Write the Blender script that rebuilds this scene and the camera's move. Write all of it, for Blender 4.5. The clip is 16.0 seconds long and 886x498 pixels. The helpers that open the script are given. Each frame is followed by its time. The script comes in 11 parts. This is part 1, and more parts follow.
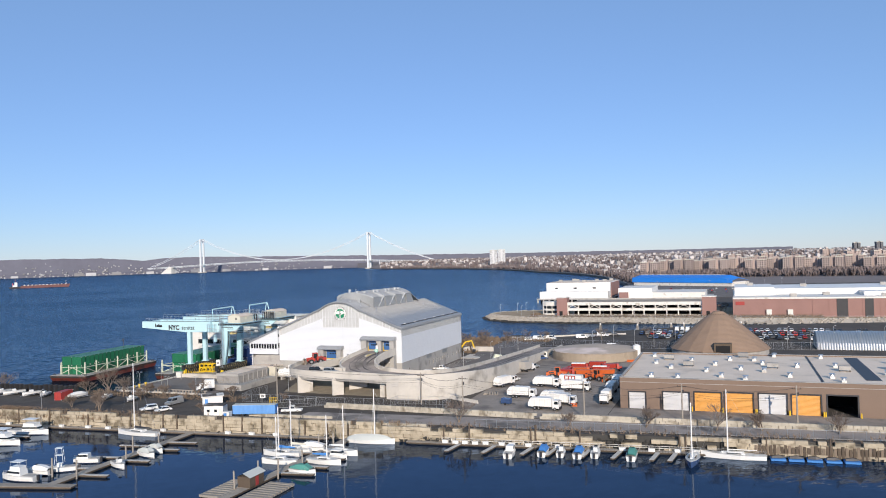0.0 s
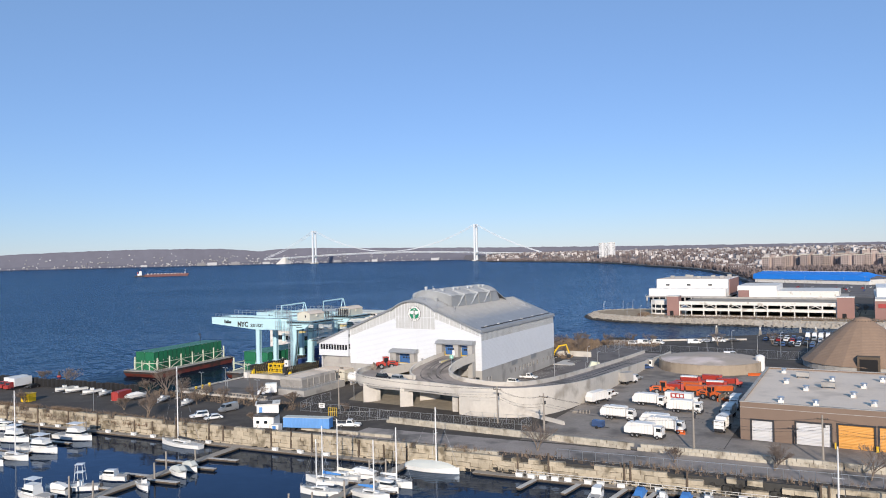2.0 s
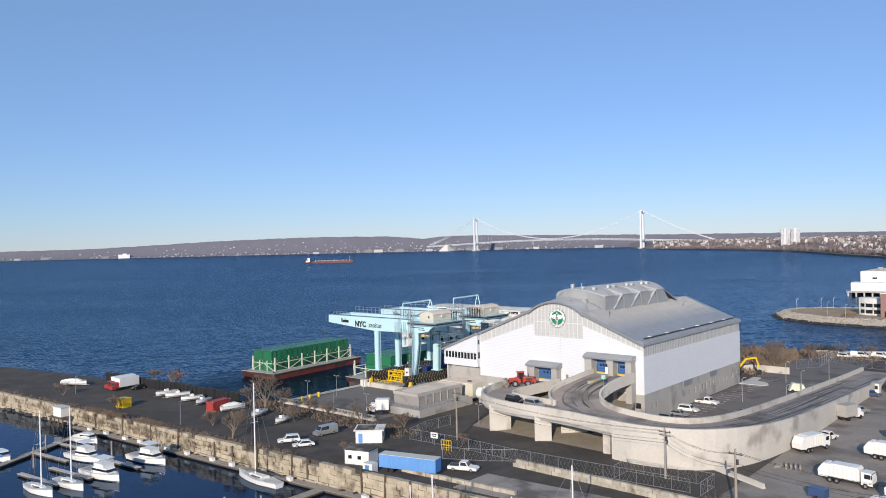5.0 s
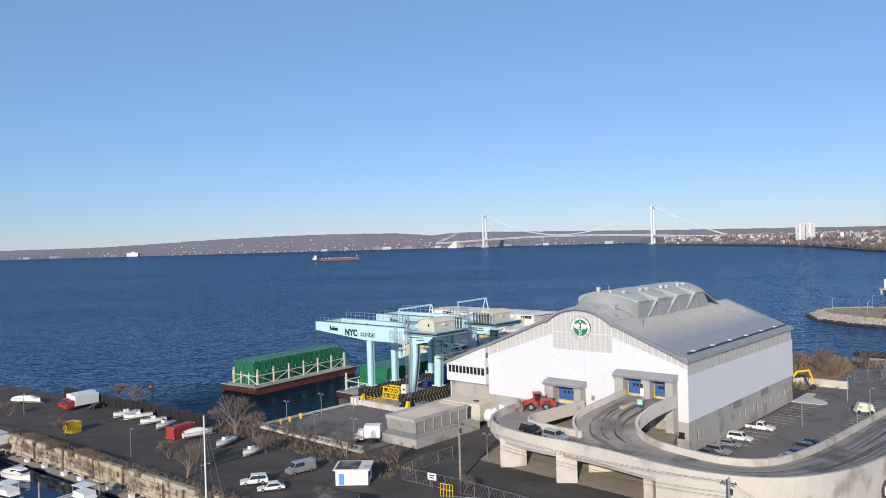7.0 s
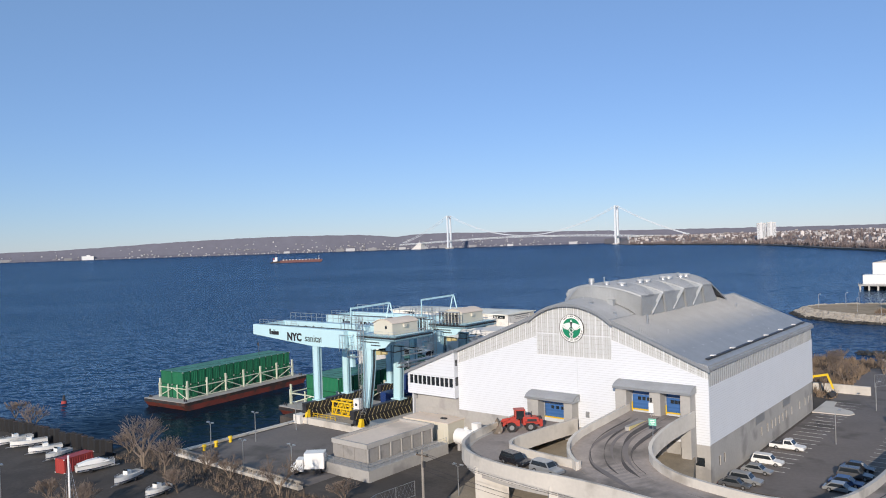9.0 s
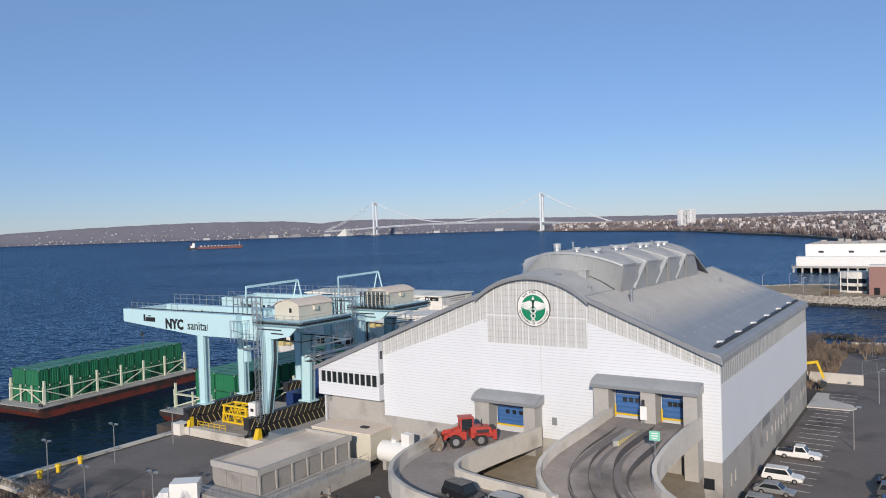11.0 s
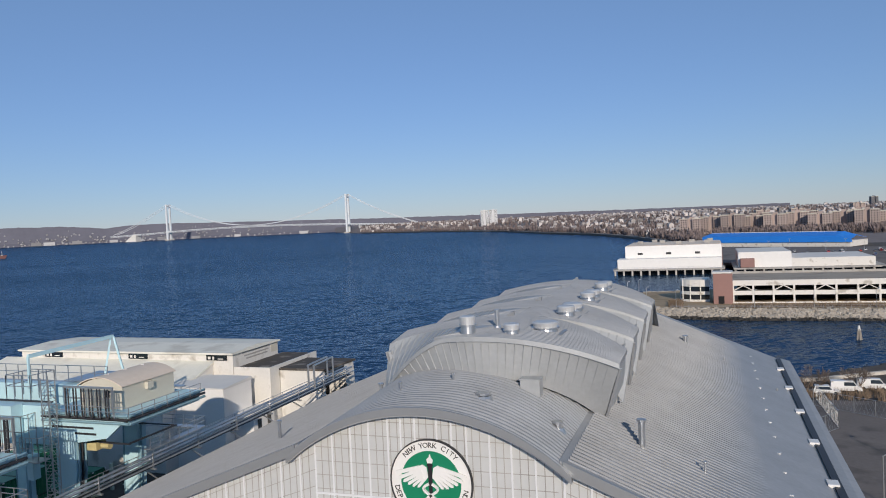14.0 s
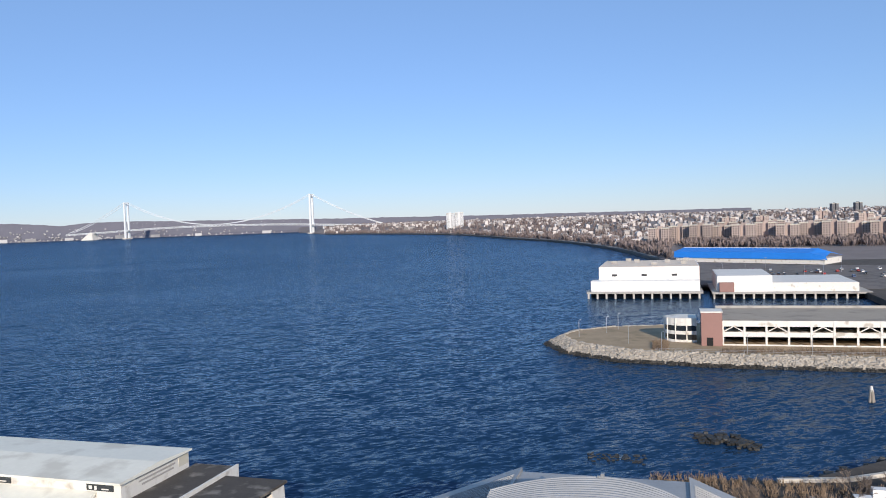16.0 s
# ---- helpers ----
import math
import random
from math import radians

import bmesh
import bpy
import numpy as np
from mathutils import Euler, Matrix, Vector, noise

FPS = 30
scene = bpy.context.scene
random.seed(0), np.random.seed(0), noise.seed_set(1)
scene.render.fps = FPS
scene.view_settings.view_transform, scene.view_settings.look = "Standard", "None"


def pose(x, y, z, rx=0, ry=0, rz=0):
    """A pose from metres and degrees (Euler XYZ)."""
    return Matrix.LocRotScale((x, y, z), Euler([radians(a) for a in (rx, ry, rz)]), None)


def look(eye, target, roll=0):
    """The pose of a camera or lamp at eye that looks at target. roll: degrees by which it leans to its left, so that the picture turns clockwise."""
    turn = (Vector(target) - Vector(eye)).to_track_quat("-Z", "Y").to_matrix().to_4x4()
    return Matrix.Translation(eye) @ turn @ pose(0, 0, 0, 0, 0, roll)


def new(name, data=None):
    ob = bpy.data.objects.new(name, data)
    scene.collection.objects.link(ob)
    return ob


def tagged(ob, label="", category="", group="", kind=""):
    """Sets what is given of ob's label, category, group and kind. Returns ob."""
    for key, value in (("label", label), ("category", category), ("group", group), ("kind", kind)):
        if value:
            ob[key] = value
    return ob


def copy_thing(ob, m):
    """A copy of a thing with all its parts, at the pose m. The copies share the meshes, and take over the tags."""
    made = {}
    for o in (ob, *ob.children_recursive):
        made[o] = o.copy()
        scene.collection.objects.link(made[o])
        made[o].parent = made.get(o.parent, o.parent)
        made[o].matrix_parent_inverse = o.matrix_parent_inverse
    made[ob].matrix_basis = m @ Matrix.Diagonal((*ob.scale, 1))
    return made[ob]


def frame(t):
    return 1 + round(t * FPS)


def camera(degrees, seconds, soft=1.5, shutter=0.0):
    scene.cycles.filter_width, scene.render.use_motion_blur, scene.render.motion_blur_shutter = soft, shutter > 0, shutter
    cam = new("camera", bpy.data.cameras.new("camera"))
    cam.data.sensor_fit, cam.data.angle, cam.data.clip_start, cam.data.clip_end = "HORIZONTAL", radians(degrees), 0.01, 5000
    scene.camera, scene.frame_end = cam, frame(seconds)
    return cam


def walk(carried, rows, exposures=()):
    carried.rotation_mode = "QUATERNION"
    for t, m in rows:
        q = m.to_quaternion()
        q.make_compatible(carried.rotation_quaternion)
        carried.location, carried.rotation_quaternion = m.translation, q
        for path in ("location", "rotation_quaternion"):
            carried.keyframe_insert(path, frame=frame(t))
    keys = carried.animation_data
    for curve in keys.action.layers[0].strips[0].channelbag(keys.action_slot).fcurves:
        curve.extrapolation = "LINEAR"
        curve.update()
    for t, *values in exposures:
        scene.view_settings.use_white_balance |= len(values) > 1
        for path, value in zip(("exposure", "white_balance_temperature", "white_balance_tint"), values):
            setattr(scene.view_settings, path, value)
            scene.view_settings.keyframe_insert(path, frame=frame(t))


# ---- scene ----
cam = camera(60.8, 16.0, 1.0)
PATH = [
    (0, (1.014, 12.306, 45.762), (0.297, 14.173, 45.785), -1.7),
    (0.5, (0.042, 20.24, 45.8), (-0.717, 22.09, 45.817), -1.6),
    (1, (-0.899, 28.071, 45.755), (-1.714, 29.898, 45.772), -1.5),
    (1.5, (-2.14, 35.821, 45.865), (-3.026, 37.614, 45.878), -1.4),
    (2, (-3.874, 44.137, 46.125), (-4.851, 45.882, 46.135), -1.3),
    (2.5, (-6.489, 52.596, 46.186), (-7.553, 54.289, 46.194), -1.1),
    (3, (-9.355, 60.719, 46.164), (-10.49, 62.365, 46.171), -1.1),
    (3.5, (-12.328, 67.628, 46.481), (-13.524, 69.231, 46.479), -1.1),
    (4, (-15.43, 74.438, 46.626), (-16.69, 75.991, 46.614), -1.1),
    (4.2, (-17.135, 76.992, 46.452), (-18.417, 78.526, 46.443), -1.1),
    (6.5, (-38.159, 106.036, 46.771), (-39.505, 107.515, 46.748), -1.5),
    (7, (-43.527, 111.873, 46.315), (-44.872, 113.353, 46.293), -1.6),
    (7.5, (-48.6, 117.843, 45.697), (-49.947, 119.321, 45.676), -1.7),
    (8, (-53.551, 123.736, 44.81), (-54.9, 125.213, 44.791), -1.7),
    (8.5, (-58.854, 129.885, 43.847), (-60.19, 131.373, 43.828), -1.8),
    (9, (-63.958, 135.706, 42.701), (-65.232, 137.248, 42.681), -1.9),
    (9.5, (-69.175, 141.776, 41.156), (-70.382, 143.37, 41.139), -2.0),
    (9.7, (-70.911, 144.352, 40.621), (-72.099, 145.961, 40.604), -2.0),
    (11.8, (-92.908, 173.737, 37.393), (-94.013, 175.403, 37.318), -1.8),
    (12, (-94.598, 176.827, 37.522), (-95.706, 178.49, 37.448), -2.0),
    (12.5, (-100.138, 185.112, 37.513), (-101.249, 186.773, 37.436), -2.1),
    (13, (-105.567, 193.9, 37.671), (-106.601, 195.61, 37.594), -2.1),
    (13.5, (-110.936, 203.22, 39.136), (-111.763, 205.039, 39.059), -2.3),
    (14, (-115.884, 212.336, 41.296), (-116.545, 214.222, 41.22), -2.6),
    (14.5, (-119.005, 220.032, 44.404), (-119.604, 221.939, 44.327), -2.5),
    (15, (-121.297, 226.908, 47.211), (-121.857, 228.826, 47.132), -2.4),
    (15.5, (-123.09, 233.987, 50.396), (-123.656, 235.903, 50.314), -2.2),
    (16, (-124.679, 241.63, 52.899), (-125.253, 243.544, 52.817), -2.0),
]
walk(cam, [(t, look(eye, target, roll)) for t, eye, target, roll in PATH], exposures=[(0, 0.08), (4, 0.06), (9.7, -0.06), (11.8, -0.26), (12.5, -0.31), (13.5, -0.42), (14.2, -0.36), (15, -0.02), (16, 0.12)])

# ---- sky, sun ----
SUN_OFF, SUN_UP = 24.5, 19.5          # degrees from -y towards +x, and above the horizon
world = bpy.data.worlds.new("sky")
scene.world = world
world.use_nodes = True
wn = world.node_tree.nodes
sky = wn.new("ShaderNodeTexSky")
sky.sky_type, sky.sun_disc = "NISHITA", False
sky.sun_elevation, sky.sun_rotation = radians(SUN_UP), radians(180 - SUN_OFF)
sky.altitude, sky.air_density, sky.dust_density, sky.ozone_density = 0, 1.0, 0.0, 4.0
tint = wn.new("ShaderNodeMix")          # clear winter air: a cooler sky
tint.data_type, tint.blend_type = "RGBA", "MULTIPLY"
tint.inputs["Factor"].default_value, tint.inputs["B"].default_value = 1.0, (0.56, 0.59, 0.86, 1)
world.node_tree.links.new(sky.outputs[0], tint.inputs["A"])
veil = wn.new("ShaderNodeMix")
veil.data_type, veil.blend_type = "RGBA", "ADD"
veil.inputs["Factor"].default_value, veil.inputs["B"].default_value = 1.0, (1.12, 1.86, 2.25, 1)
world.node_tree.links.new(tint.outputs["Result"], veil.inputs["A"])
world.node_tree.links.new(veil.outputs["Result"], wn["Background"].inputs[0])
wn["Background"].inputs[1].default_value = 0.1
sun = new("sun", bpy.data.lights.new("sun", "SUN"))
sun.data.energy, sun.data.angle, sun.data.color = 4.45, radians(0.5), (1.0, 0.875, 0.735)
sa, su = radians(SUN_OFF), radians(SUN_UP)
sun.matrix_world = look((math.sin(sa) * math.cos(su) * 500, -math.cos(sa) * math.cos(su) * 500, math.sin(su) * 500), (0, 0, 0))


# ---- materials ----
def mat(name, col, rough=0.7, metal=0.0, var=0.12, size=3.0, fine=0.25, bump=0.0, stain=None, wave=None, rand=0.0, spec=0.5, island=0.0):
    """A painted or raw surface: two scales of variation in world metres, optional stains (colour, size, amount), ribs (axis, pitch, depth)."""
    m = bpy.data.materials.new(name)
    m.use_nodes = True
    n, l = m.node_tree.nodes, m.node_tree.links
    b = n["Principled BSDF"]
    b.inputs["Roughness"].default_value, b.inputs["Metallic"].default_value = rough, metal
    b.inputs["Specular IOR Level"].default_value = spec
    g = n.new("ShaderNodeNewGeometry")

    def noise_at(s, detail=4.0):
        t = n.new("ShaderNodeTexNoise")
        t.inputs["Scale"].default_value, t.inputs["Detail"].default_value = 1.0 / s, detail
        l.new(g.outputs["Position"], t.inputs["Vector"])
        return t.outputs["Fac"]

    def math_node(op, a, c):
        t = n.new("ShaderNodeMath")
        t.operation = op
        for k, v in enumerate((a, c)):
            if isinstance(v, (int, float)):
                t.inputs[k].default_value = v
            else:
                l.new(v, t.inputs[k])
        return t.outputs[0]

    big, small = noise_at(size), noise_at(fine, 3.0)
    f = math_node("ADD", math_node("MULTIPLY", big, 0.6), math_node("MULTIPLY", small, 0.4))
    f = math_node("MULTIPLY", math_node("SUBTRACT", f, 0.5), 4.0 * var)
    if rand:
        oi = n.new("ShaderNodeObjectInfo")
        f = math_node("ADD", f, math_node("MULTIPLY", math_node("SUBTRACT", oi.outputs["Random"], 0.5), 2 * rand))
    if island:
        f = math_node("ADD", f, math_node("MULTIPLY", math_node("SUBTRACT", g.outputs["Random Per Island"], 0.5), 2 * island))
    f = math_node("ADD", f, 1.0)
    mx = n.new("ShaderNodeVectorMath")
    mx.operation = "SCALE"
    mx.inputs[0].default_value = col[:3]
    l.new(f, mx.inputs["Scale"])
    out = mx.outputs[0]
    if stain:
        sc, ss, amount = stain
        r = n.new("ShaderNodeMapRange")
        r.inputs["From Min"].default_value, r.inputs["From Max"].default_value = 0.62 - 0.2 * amount, 0.72 - 0.12 * amount
        l.new(noise_at(ss, 6.0), r.inputs["Value"])
        mix = n.new("ShaderNodeMix")
        mix.data_type = "RGBA"
        l.new(r.outputs[0], mix.inputs["Factor"])
        l.new(out, mix.inputs["A"])
        mix.inputs["B"].default_value = (*sc, 1)
        out = mix.outputs["Result"]
    l.new(out, b.inputs["Base Color"])
    h = None
    if bump:
        h = math_node("MULTIPLY", small, bump)
    if wave:
        axis, pitch, depth = wave
        sp = n.new("ShaderNodeSeparateXYZ")
        l.new(g.outputs["Position"], sp.inputs[0])
        w = math_node("MULTIPLY", math_node("SINE", math_node("MULTIPLY", sp.outputs["XYZ".index(axis)], 2 * math.pi / pitch), 0.0), depth)
        h = w if h is None else math_node("ADD", h, w)
    if h is not None:
        bp = n.new("ShaderNodeBump")
        bp.inputs["Strength"].default_value, bp.inputs["Distance"].default_value = 1.0, 1.0
        l.new(h, bp.inputs["Height"])
        l.new(bp.outputs[0], b.inputs["Normal"])
    return m


M_ASPHALT = mat("asphalt", (0.165, 0.146, 0.137), 0.9, var=0.22, size=9, fine=0.6, bump=0.01, stain=((0.10, 0.09, 0.084), 7, 0.5))
M_TAR = mat("stained_tar_roof", (0.07, 0.062, 0.056), 0.9, var=0.3, size=3, fine=0.4, stain=((0.22, 0.20, 0.18), 3.5, 0.45))
M_YARD = mat("worn_yard", (0.072, 0.062, 0.055), 0.95, var=0.5, size=7, fine=0.6, bump=0.04, stain=((0.055, 0.047, 0.042), 6, 0.6))
M_YARD_R = mat("dusty_yard", (0.275, 0.243, 0.217), 0.95, var=0.3, size=8, fine=0.6, bump=0.03, stain=((0.15, 0.132, 0.12), 9, 0.6))
M_ROAD = mat("road", (0.32, 0.28, 0.255), 0.9, var=0.25, size=5, fine=0.5, stain=((0.14, 0.126, 0.115), 7, 0.6))
M_CONC = mat("concrete", (0.57, 0.535, 0.485), 0.85, var=0.12, size=5, fine=0.5, bump=0.01, stain=((0.36, 0.33, 0.29), 6, 0.35))
M_CONC_D = mat("grey_concrete", (0.39, 0.375, 0.355), 0.85, var=0.12, size=4, fine=0.5, stain=((0.27, 0.26, 0.25), 5, 0.4))
M_BLOCK = mat("concrete_block", (0.42, 0.385, 0.32), 0.9, var=0.18, size=2, fine=0.3, bump=0.02, rand=0.16, island=0.14, stain=((0.2, 0.17, 0.13), 3, 0.45))
M_STONE = mat("stone_block", (0.42, 0.36, 0.27), 0.92, var=0.24, size=3, fine=0.35, bump=0.05, rand=0.1, island=0.1, stain=((0.17, 0.14, 0.095), 2.5, 0.58))
M_ROCK = mat("riprap", (0.40, 0.365, 0.32), 0.95, var=0.2, size=3, fine=0.4, bump=0.03, island=0.14)
M_ROCK_D = mat("wet_rock", (0.035, 0.033, 0.03), 0.6, var=0.3, size=2, fine=0.3, island=0.3)
M_WHITE_SIDE = mat("white_siding", (0.68, 0.70, 0.735), 0.5, var=0.035, size=6, fine=0.4, bump=0.003)
M_WHITE = mat("white_paint", (0.80, 0.79, 0.77), 0.45, var=0.05, size=2, fine=0.2)
M_WHITE_D = mat("worn_white_paint", (0.72, 0.70, 0.66), 0.6, var=0.08, size=3, fine=0.4, stain=((0.45, 0.42, 0.37), 3, 0.25))
M_PANEL = mat("translucent_panel", (0.54, 0.55, 0.55), 0.35, var=0.06, size=3, fine=0.4)
M_BATTEN = mat("white_batten", (0.70, 0.71, 0.73), 0.4, var=0.04)
M_ROOF = mat("zinc_roof", (0.345, 0.355, 0.37), 0.5, metal=0.15, var=0.17, size=2.5, fine=0.35)
M_VENT = mat("lit_vent_metal", (0.62, 0.63, 0.64), 0.45, metal=0.35, var=0.08, size=0.6, fine=0.1)
M_ZINC_PALE = mat("smooth_pale_zinc", (0.415, 0.43, 0.44), 0.48, metal=0.15, var=0.12, size=1.6, fine=0.3)
M_ROOF_F = mat("zinc_trim", (0.34, 0.35, 0.36), 0.4, metal=0.4, var=0.06)
M_STEEL = mat("galvanised_steel", (0.55, 0.56, 0.57), 0.35, metal=0.8, var=0.08, size=1, fine=0.2)
M_STEEL_D = mat("dark_steel", (0.045, 0.045, 0.05), 0.5, metal=0.3, var=0.2)
M_BLACK = mat("black_rubber", (0.018, 0.018, 0.02), 0.7, var=0.2)
# near-black sheets of this stand in for shade inside openings and under piers
M_DARK = mat("unlit_black", (0.012, 0.012, 0.014), 0.9, var=0.2)
M_GLASS = mat("window_glass", (0.02, 0.025, 0.03), 0.08, var=0.2, spec=0.8)
M_DOOR_BLUE = mat("blue_door_paint", (0.045, 0.13, 0.34), 0.45, var=0.08, wave=("Z", 0.6, 0.02))
M_CRANE = mat("light_blue_paint", (0.50, 0.72, 0.78), 0.35, var=0.04, size=4, fine=0.5)
M_TRAFO = mat("grey_blue_cabinet_paint", (0.16, 0.19, 0.22), 0.5, var=0.08)
M_CRANE_D = mat("blue_grey_paint", (0.22, 0.36, 0.42), 0.4, var=0.06)
M_BEIGE = mat("beige_paint", (0.60, 0.57, 0.48), 0.5, var=0.05)
M_YELLOW = mat("yellow_paint", (0.75, 0.50, 0.02), 0.45, var=0.08)
M_HAZARD = mat("faded_hazard_paint", (0.55, 0.47, 0.24), 0.6, var=0.15)
M_ORANGE = mat("orange_paint", (0.68, 0.33, 0.075), 0.5, var=0.12, size=1, wave=("Z", 0.3, 0.02))
M_ORANGE_V = mat("orange_red_paint", (0.64, 0.135, 0.035), 0.45, var=0.12, size=1)
M_RED = mat("red_paint", (0.36, 0.045, 0.04), 0.5, var=0.12, size=1)
M_BUCKET = mat("worn_steel_bucket", (0.20, 0.165, 0.13), 0.7, metal=0.3, var=0.3, size=0.8, fine=0.15, stain=((0.36, 0.33, 0.30), 0.7, 0.4))
M_RED_V = mat("red_truck_paint", (0.44, 0.05, 0.035), 0.45, var=0.12, size=1)
M_ROLLER = mat("grey_roller_door_paint", (0.60, 0.60, 0.61), 0.5, var=0.06, size=2, wave=("Z", 0.3, 0.02))
M_TAN_WALL = mat("tan_concrete_wall", (0.36, 0.295, 0.225), 0.9, var=0.14, size=5, fine=0.5, stain=((0.24, 0.195, 0.15), 6, 0.4))
M_TRACK_D = mat("rubber_streaked_asphalt", (0.09, 0.08, 0.078), 0.8, var=0.3, size=3, fine=0.5)
M_TRACK = mat("tyre_blackened_asphalt", (0.175, 0.156, 0.15), 0.75, var=0.2, size=6, fine=0.8)
# grey backing gives the shade between siding courses; also colours the far slab
M_LAP_GREY = mat("lap_shade_grey", (0.57, 0.585, 0.61), 0.6, var=0.05)
M_PRECAST = mat("weathered_precast", (0.29, 0.275, 0.26), 0.9, var=0.16, size=3, fine=0.4, stain=((0.19, 0.18, 0.17), 3, 0.4))
M_PALE_ROOF = mat("pale_weathered_roof", (0.78, 0.77, 0.69), 0.8, var=0.08, size=9, fine=0.8, stain=((0.62, 0.60, 0.53), 6, 0.35))
M_SHIP = mat("faded_red_brown_hull", (0.15, 0.065, 0.06), 0.7, var=0.2, size=6, fine=0.8)
M_SOIL = mat("shaded_dark_soil", (0.055, 0.046, 0.038), 0.95, var=0.35, size=3, fine=0.4, bump=0.04)
M_STRIPE = mat("dark_blue_stripe", (0.02, 0.03, 0.07), 0.4, var=0.1)
# frame green darkened for the shade in gaps between stacked containers
M_GREEN_D = mat("gap_shade_green", (0.006, 0.06, 0.03), 0.5, var=0.1)
M_GREEN = mat("green_container_paint", (0.012, 0.15, 0.07), 0.45, var=0.14, size=1.5, fine=0.3, rand=0.12)
M_GREEN_TOP = mat("green_container_roof", (0.07, 0.25, 0.165), 0.5, var=0.12, size=2, rand=0.12)
M_BLUE_C = mat("dark_blue_container_paint", (0.012, 0.04, 0.16), 0.45, var=0.12)
M_BLUE_T = mat("light_blue_trailer_paint", (0.13, 0.32, 0.68), 0.5, var=0.1, wave=("X", 0.35, 0.03))
M_BLUE_ROOF = mat("blue_tarp", (0.02, 0.22, 0.75), 0.5, var=0.08, size=20, fine=4)
M_BLUE_CANVAS = mat("blue_canvas", (0.06, 0.22, 0.55), 0.8, var=0.1)
M_GREEN_CANVAS = mat("green_canvas", (0.08, 0.28, 0.24), 0.8, var=0.1)
M_GREY_CANVAS = mat("grey_canvas", (0.55, 0.57, 0.54), 0.8, var=0.06)
M_HULL_RED = mat("red_antifouling_hull", (0.17, 0.035, 0.025), 0.7, var=0.25, size=4, fine=0.4, stain=((0.06, 0.03, 0.025), 3, 0.5))
M_HULL_BLACK = mat("black_hull", (0.03, 0.026, 0.026), 0.6, var=0.25, stain=((0.10, 0.045, 0.03), 2, 0.4))
M_FRAME = mat("pale_green_frame", (0.62, 0.65, 0.52), 0.6, var=0.1)
M_GEL = mat("white_gelcoat", (0.80, 0.80, 0.78), 0.25, var=0.03)
M_WOOD = mat("weathered_wood", (0.30, 0.27, 0.235), 0.9, var=0.2, size=1.5, fine=0.15, rand=0.1)
M_FLOAT = mat("pale_grey_float", (0.50, 0.48, 0.45), 0.85, var=0.15, size=1.5, fine=0.2)
M_WOOD_D = mat("dark_piling_wood", (0.10, 0.075, 0.055), 0.9, var=0.25, rand=0.15)
M_BROWN = mat("brown_brick", (0.21, 0.15, 0.115), 0.9, var=0.1, size=5, fine=0.3, bump=0.01)
M_BRICK_RED = mat("red_brick", (0.30, 0.175, 0.155), 0.9, var=0.1, size=8, fine=0.6)
M_GRAVEL_ROOF = mat("gravel_roof", (0.73, 0.625, 0.525), 0.95, var=0.1, size=10, fine=0.8, stain=((0.58, 0.495, 0.415), 9, 0.35))
M_WHITE_ROOF = mat("white_membrane_roof", (0.68, 0.67, 0.65), 0.8, var=0.08, size=14, fine=2)
M_SHINGLE = mat("brown_shingle", (0.28, 0.195, 0.14), 0.9, var=0.12, size=4, fine=0.5, wave=("Z", 0.45, 0.03))
M_SALT = mat("salt_mound_cover", (0.44, 0.37, 0.31), 0.9, var=0.12, size=9, fine=1, stain=((0.72, 0.61, 0.56), 14, 0.5))
M_GRAVEL = mat("gravel_slope", (0.25, 0.215, 0.165), 0.95, var=0.25, size=1.5, fine=0.2, bump=0.04)
M_GRASS = mat("winter_grass", (0.36, 0.275, 0.18), 0.95, var=0.25, size=6, fine=0.5, stain=((0.27, 0.21, 0.13), 7, 0.5))
M_MUD = mat("tidal_mud", (0.24, 0.185, 0.12), 0.8, var=0.2, size=10, fine=1, stain=((0.13, 0.10, 0.065), 12, 0.5))
M_BARK = mat("grey_bark", (0.20, 0.155, 0.115), 0.9, var=0.2)
M_TWIG = mat("bare_twigs", (0.20, 0.155, 0.125), 0.95, var=0.2)
M_BRAMBLE = mat("rusty_brambles", (0.20, 0.125, 0.075), 0.95, var=0.3, island=0.45)
M_SCRUB = mat("dry_reeds", (0.19, 0.14, 0.10), 0.95, var=0.3, island=0.4)
# pale pinkish tone puts distance haze into the town ground
M_CITY_LAND = mat("hazed_town_ground", (0.20, 0.172, 0.168), 0.95, var=0.25, size=60, fine=9)
# blue-grey distance haze is mixed into the hill colour
M_HILL = mat("hazed_hill", (0.138, 0.138, 0.172), 0.95, var=0.12, size=120, fine=25)
M_HOUSES = mat("house_walls", (0.43, 0.40, 0.39), 0.8, var=0.1, island=0.55)
M_HOUSE_FAR = mat("far_white_houses", (0.36, 0.355, 0.36), 0.8, var=0.1, island=0.4)
M_TOWER = mat("dark_grey_tower_cladding", (0.16, 0.16, 0.175), 0.8, var=0.08, size=12, fine=3)
M_DECK_TAN = mat("tan_parking_deck", (0.36, 0.315, 0.26), 0.9, var=0.12, size=9, fine=1, stain=((0.27, 0.235, 0.2), 8, 0.4))
# brick and far trees are paled with haze in their base colours
M_APT = mat("hazed_apartment_brick", (0.40, 0.325, 0.30), 0.9, var=0.08, size=20, fine=3, rand=0.14)
M_FAR_TREE = mat("hazed_bare_trees", (0.195, 0.158, 0.155), 0.95, var=0.2, island=0.3)
M_BRIDGE = mat("bridge_grey_paint", (0.68, 0.72, 0.75), 0.5, var=0.04)
M_MINT = mat("mint_green_board", (0.22, 0.55, 0.42), 0.5, var=0.06)
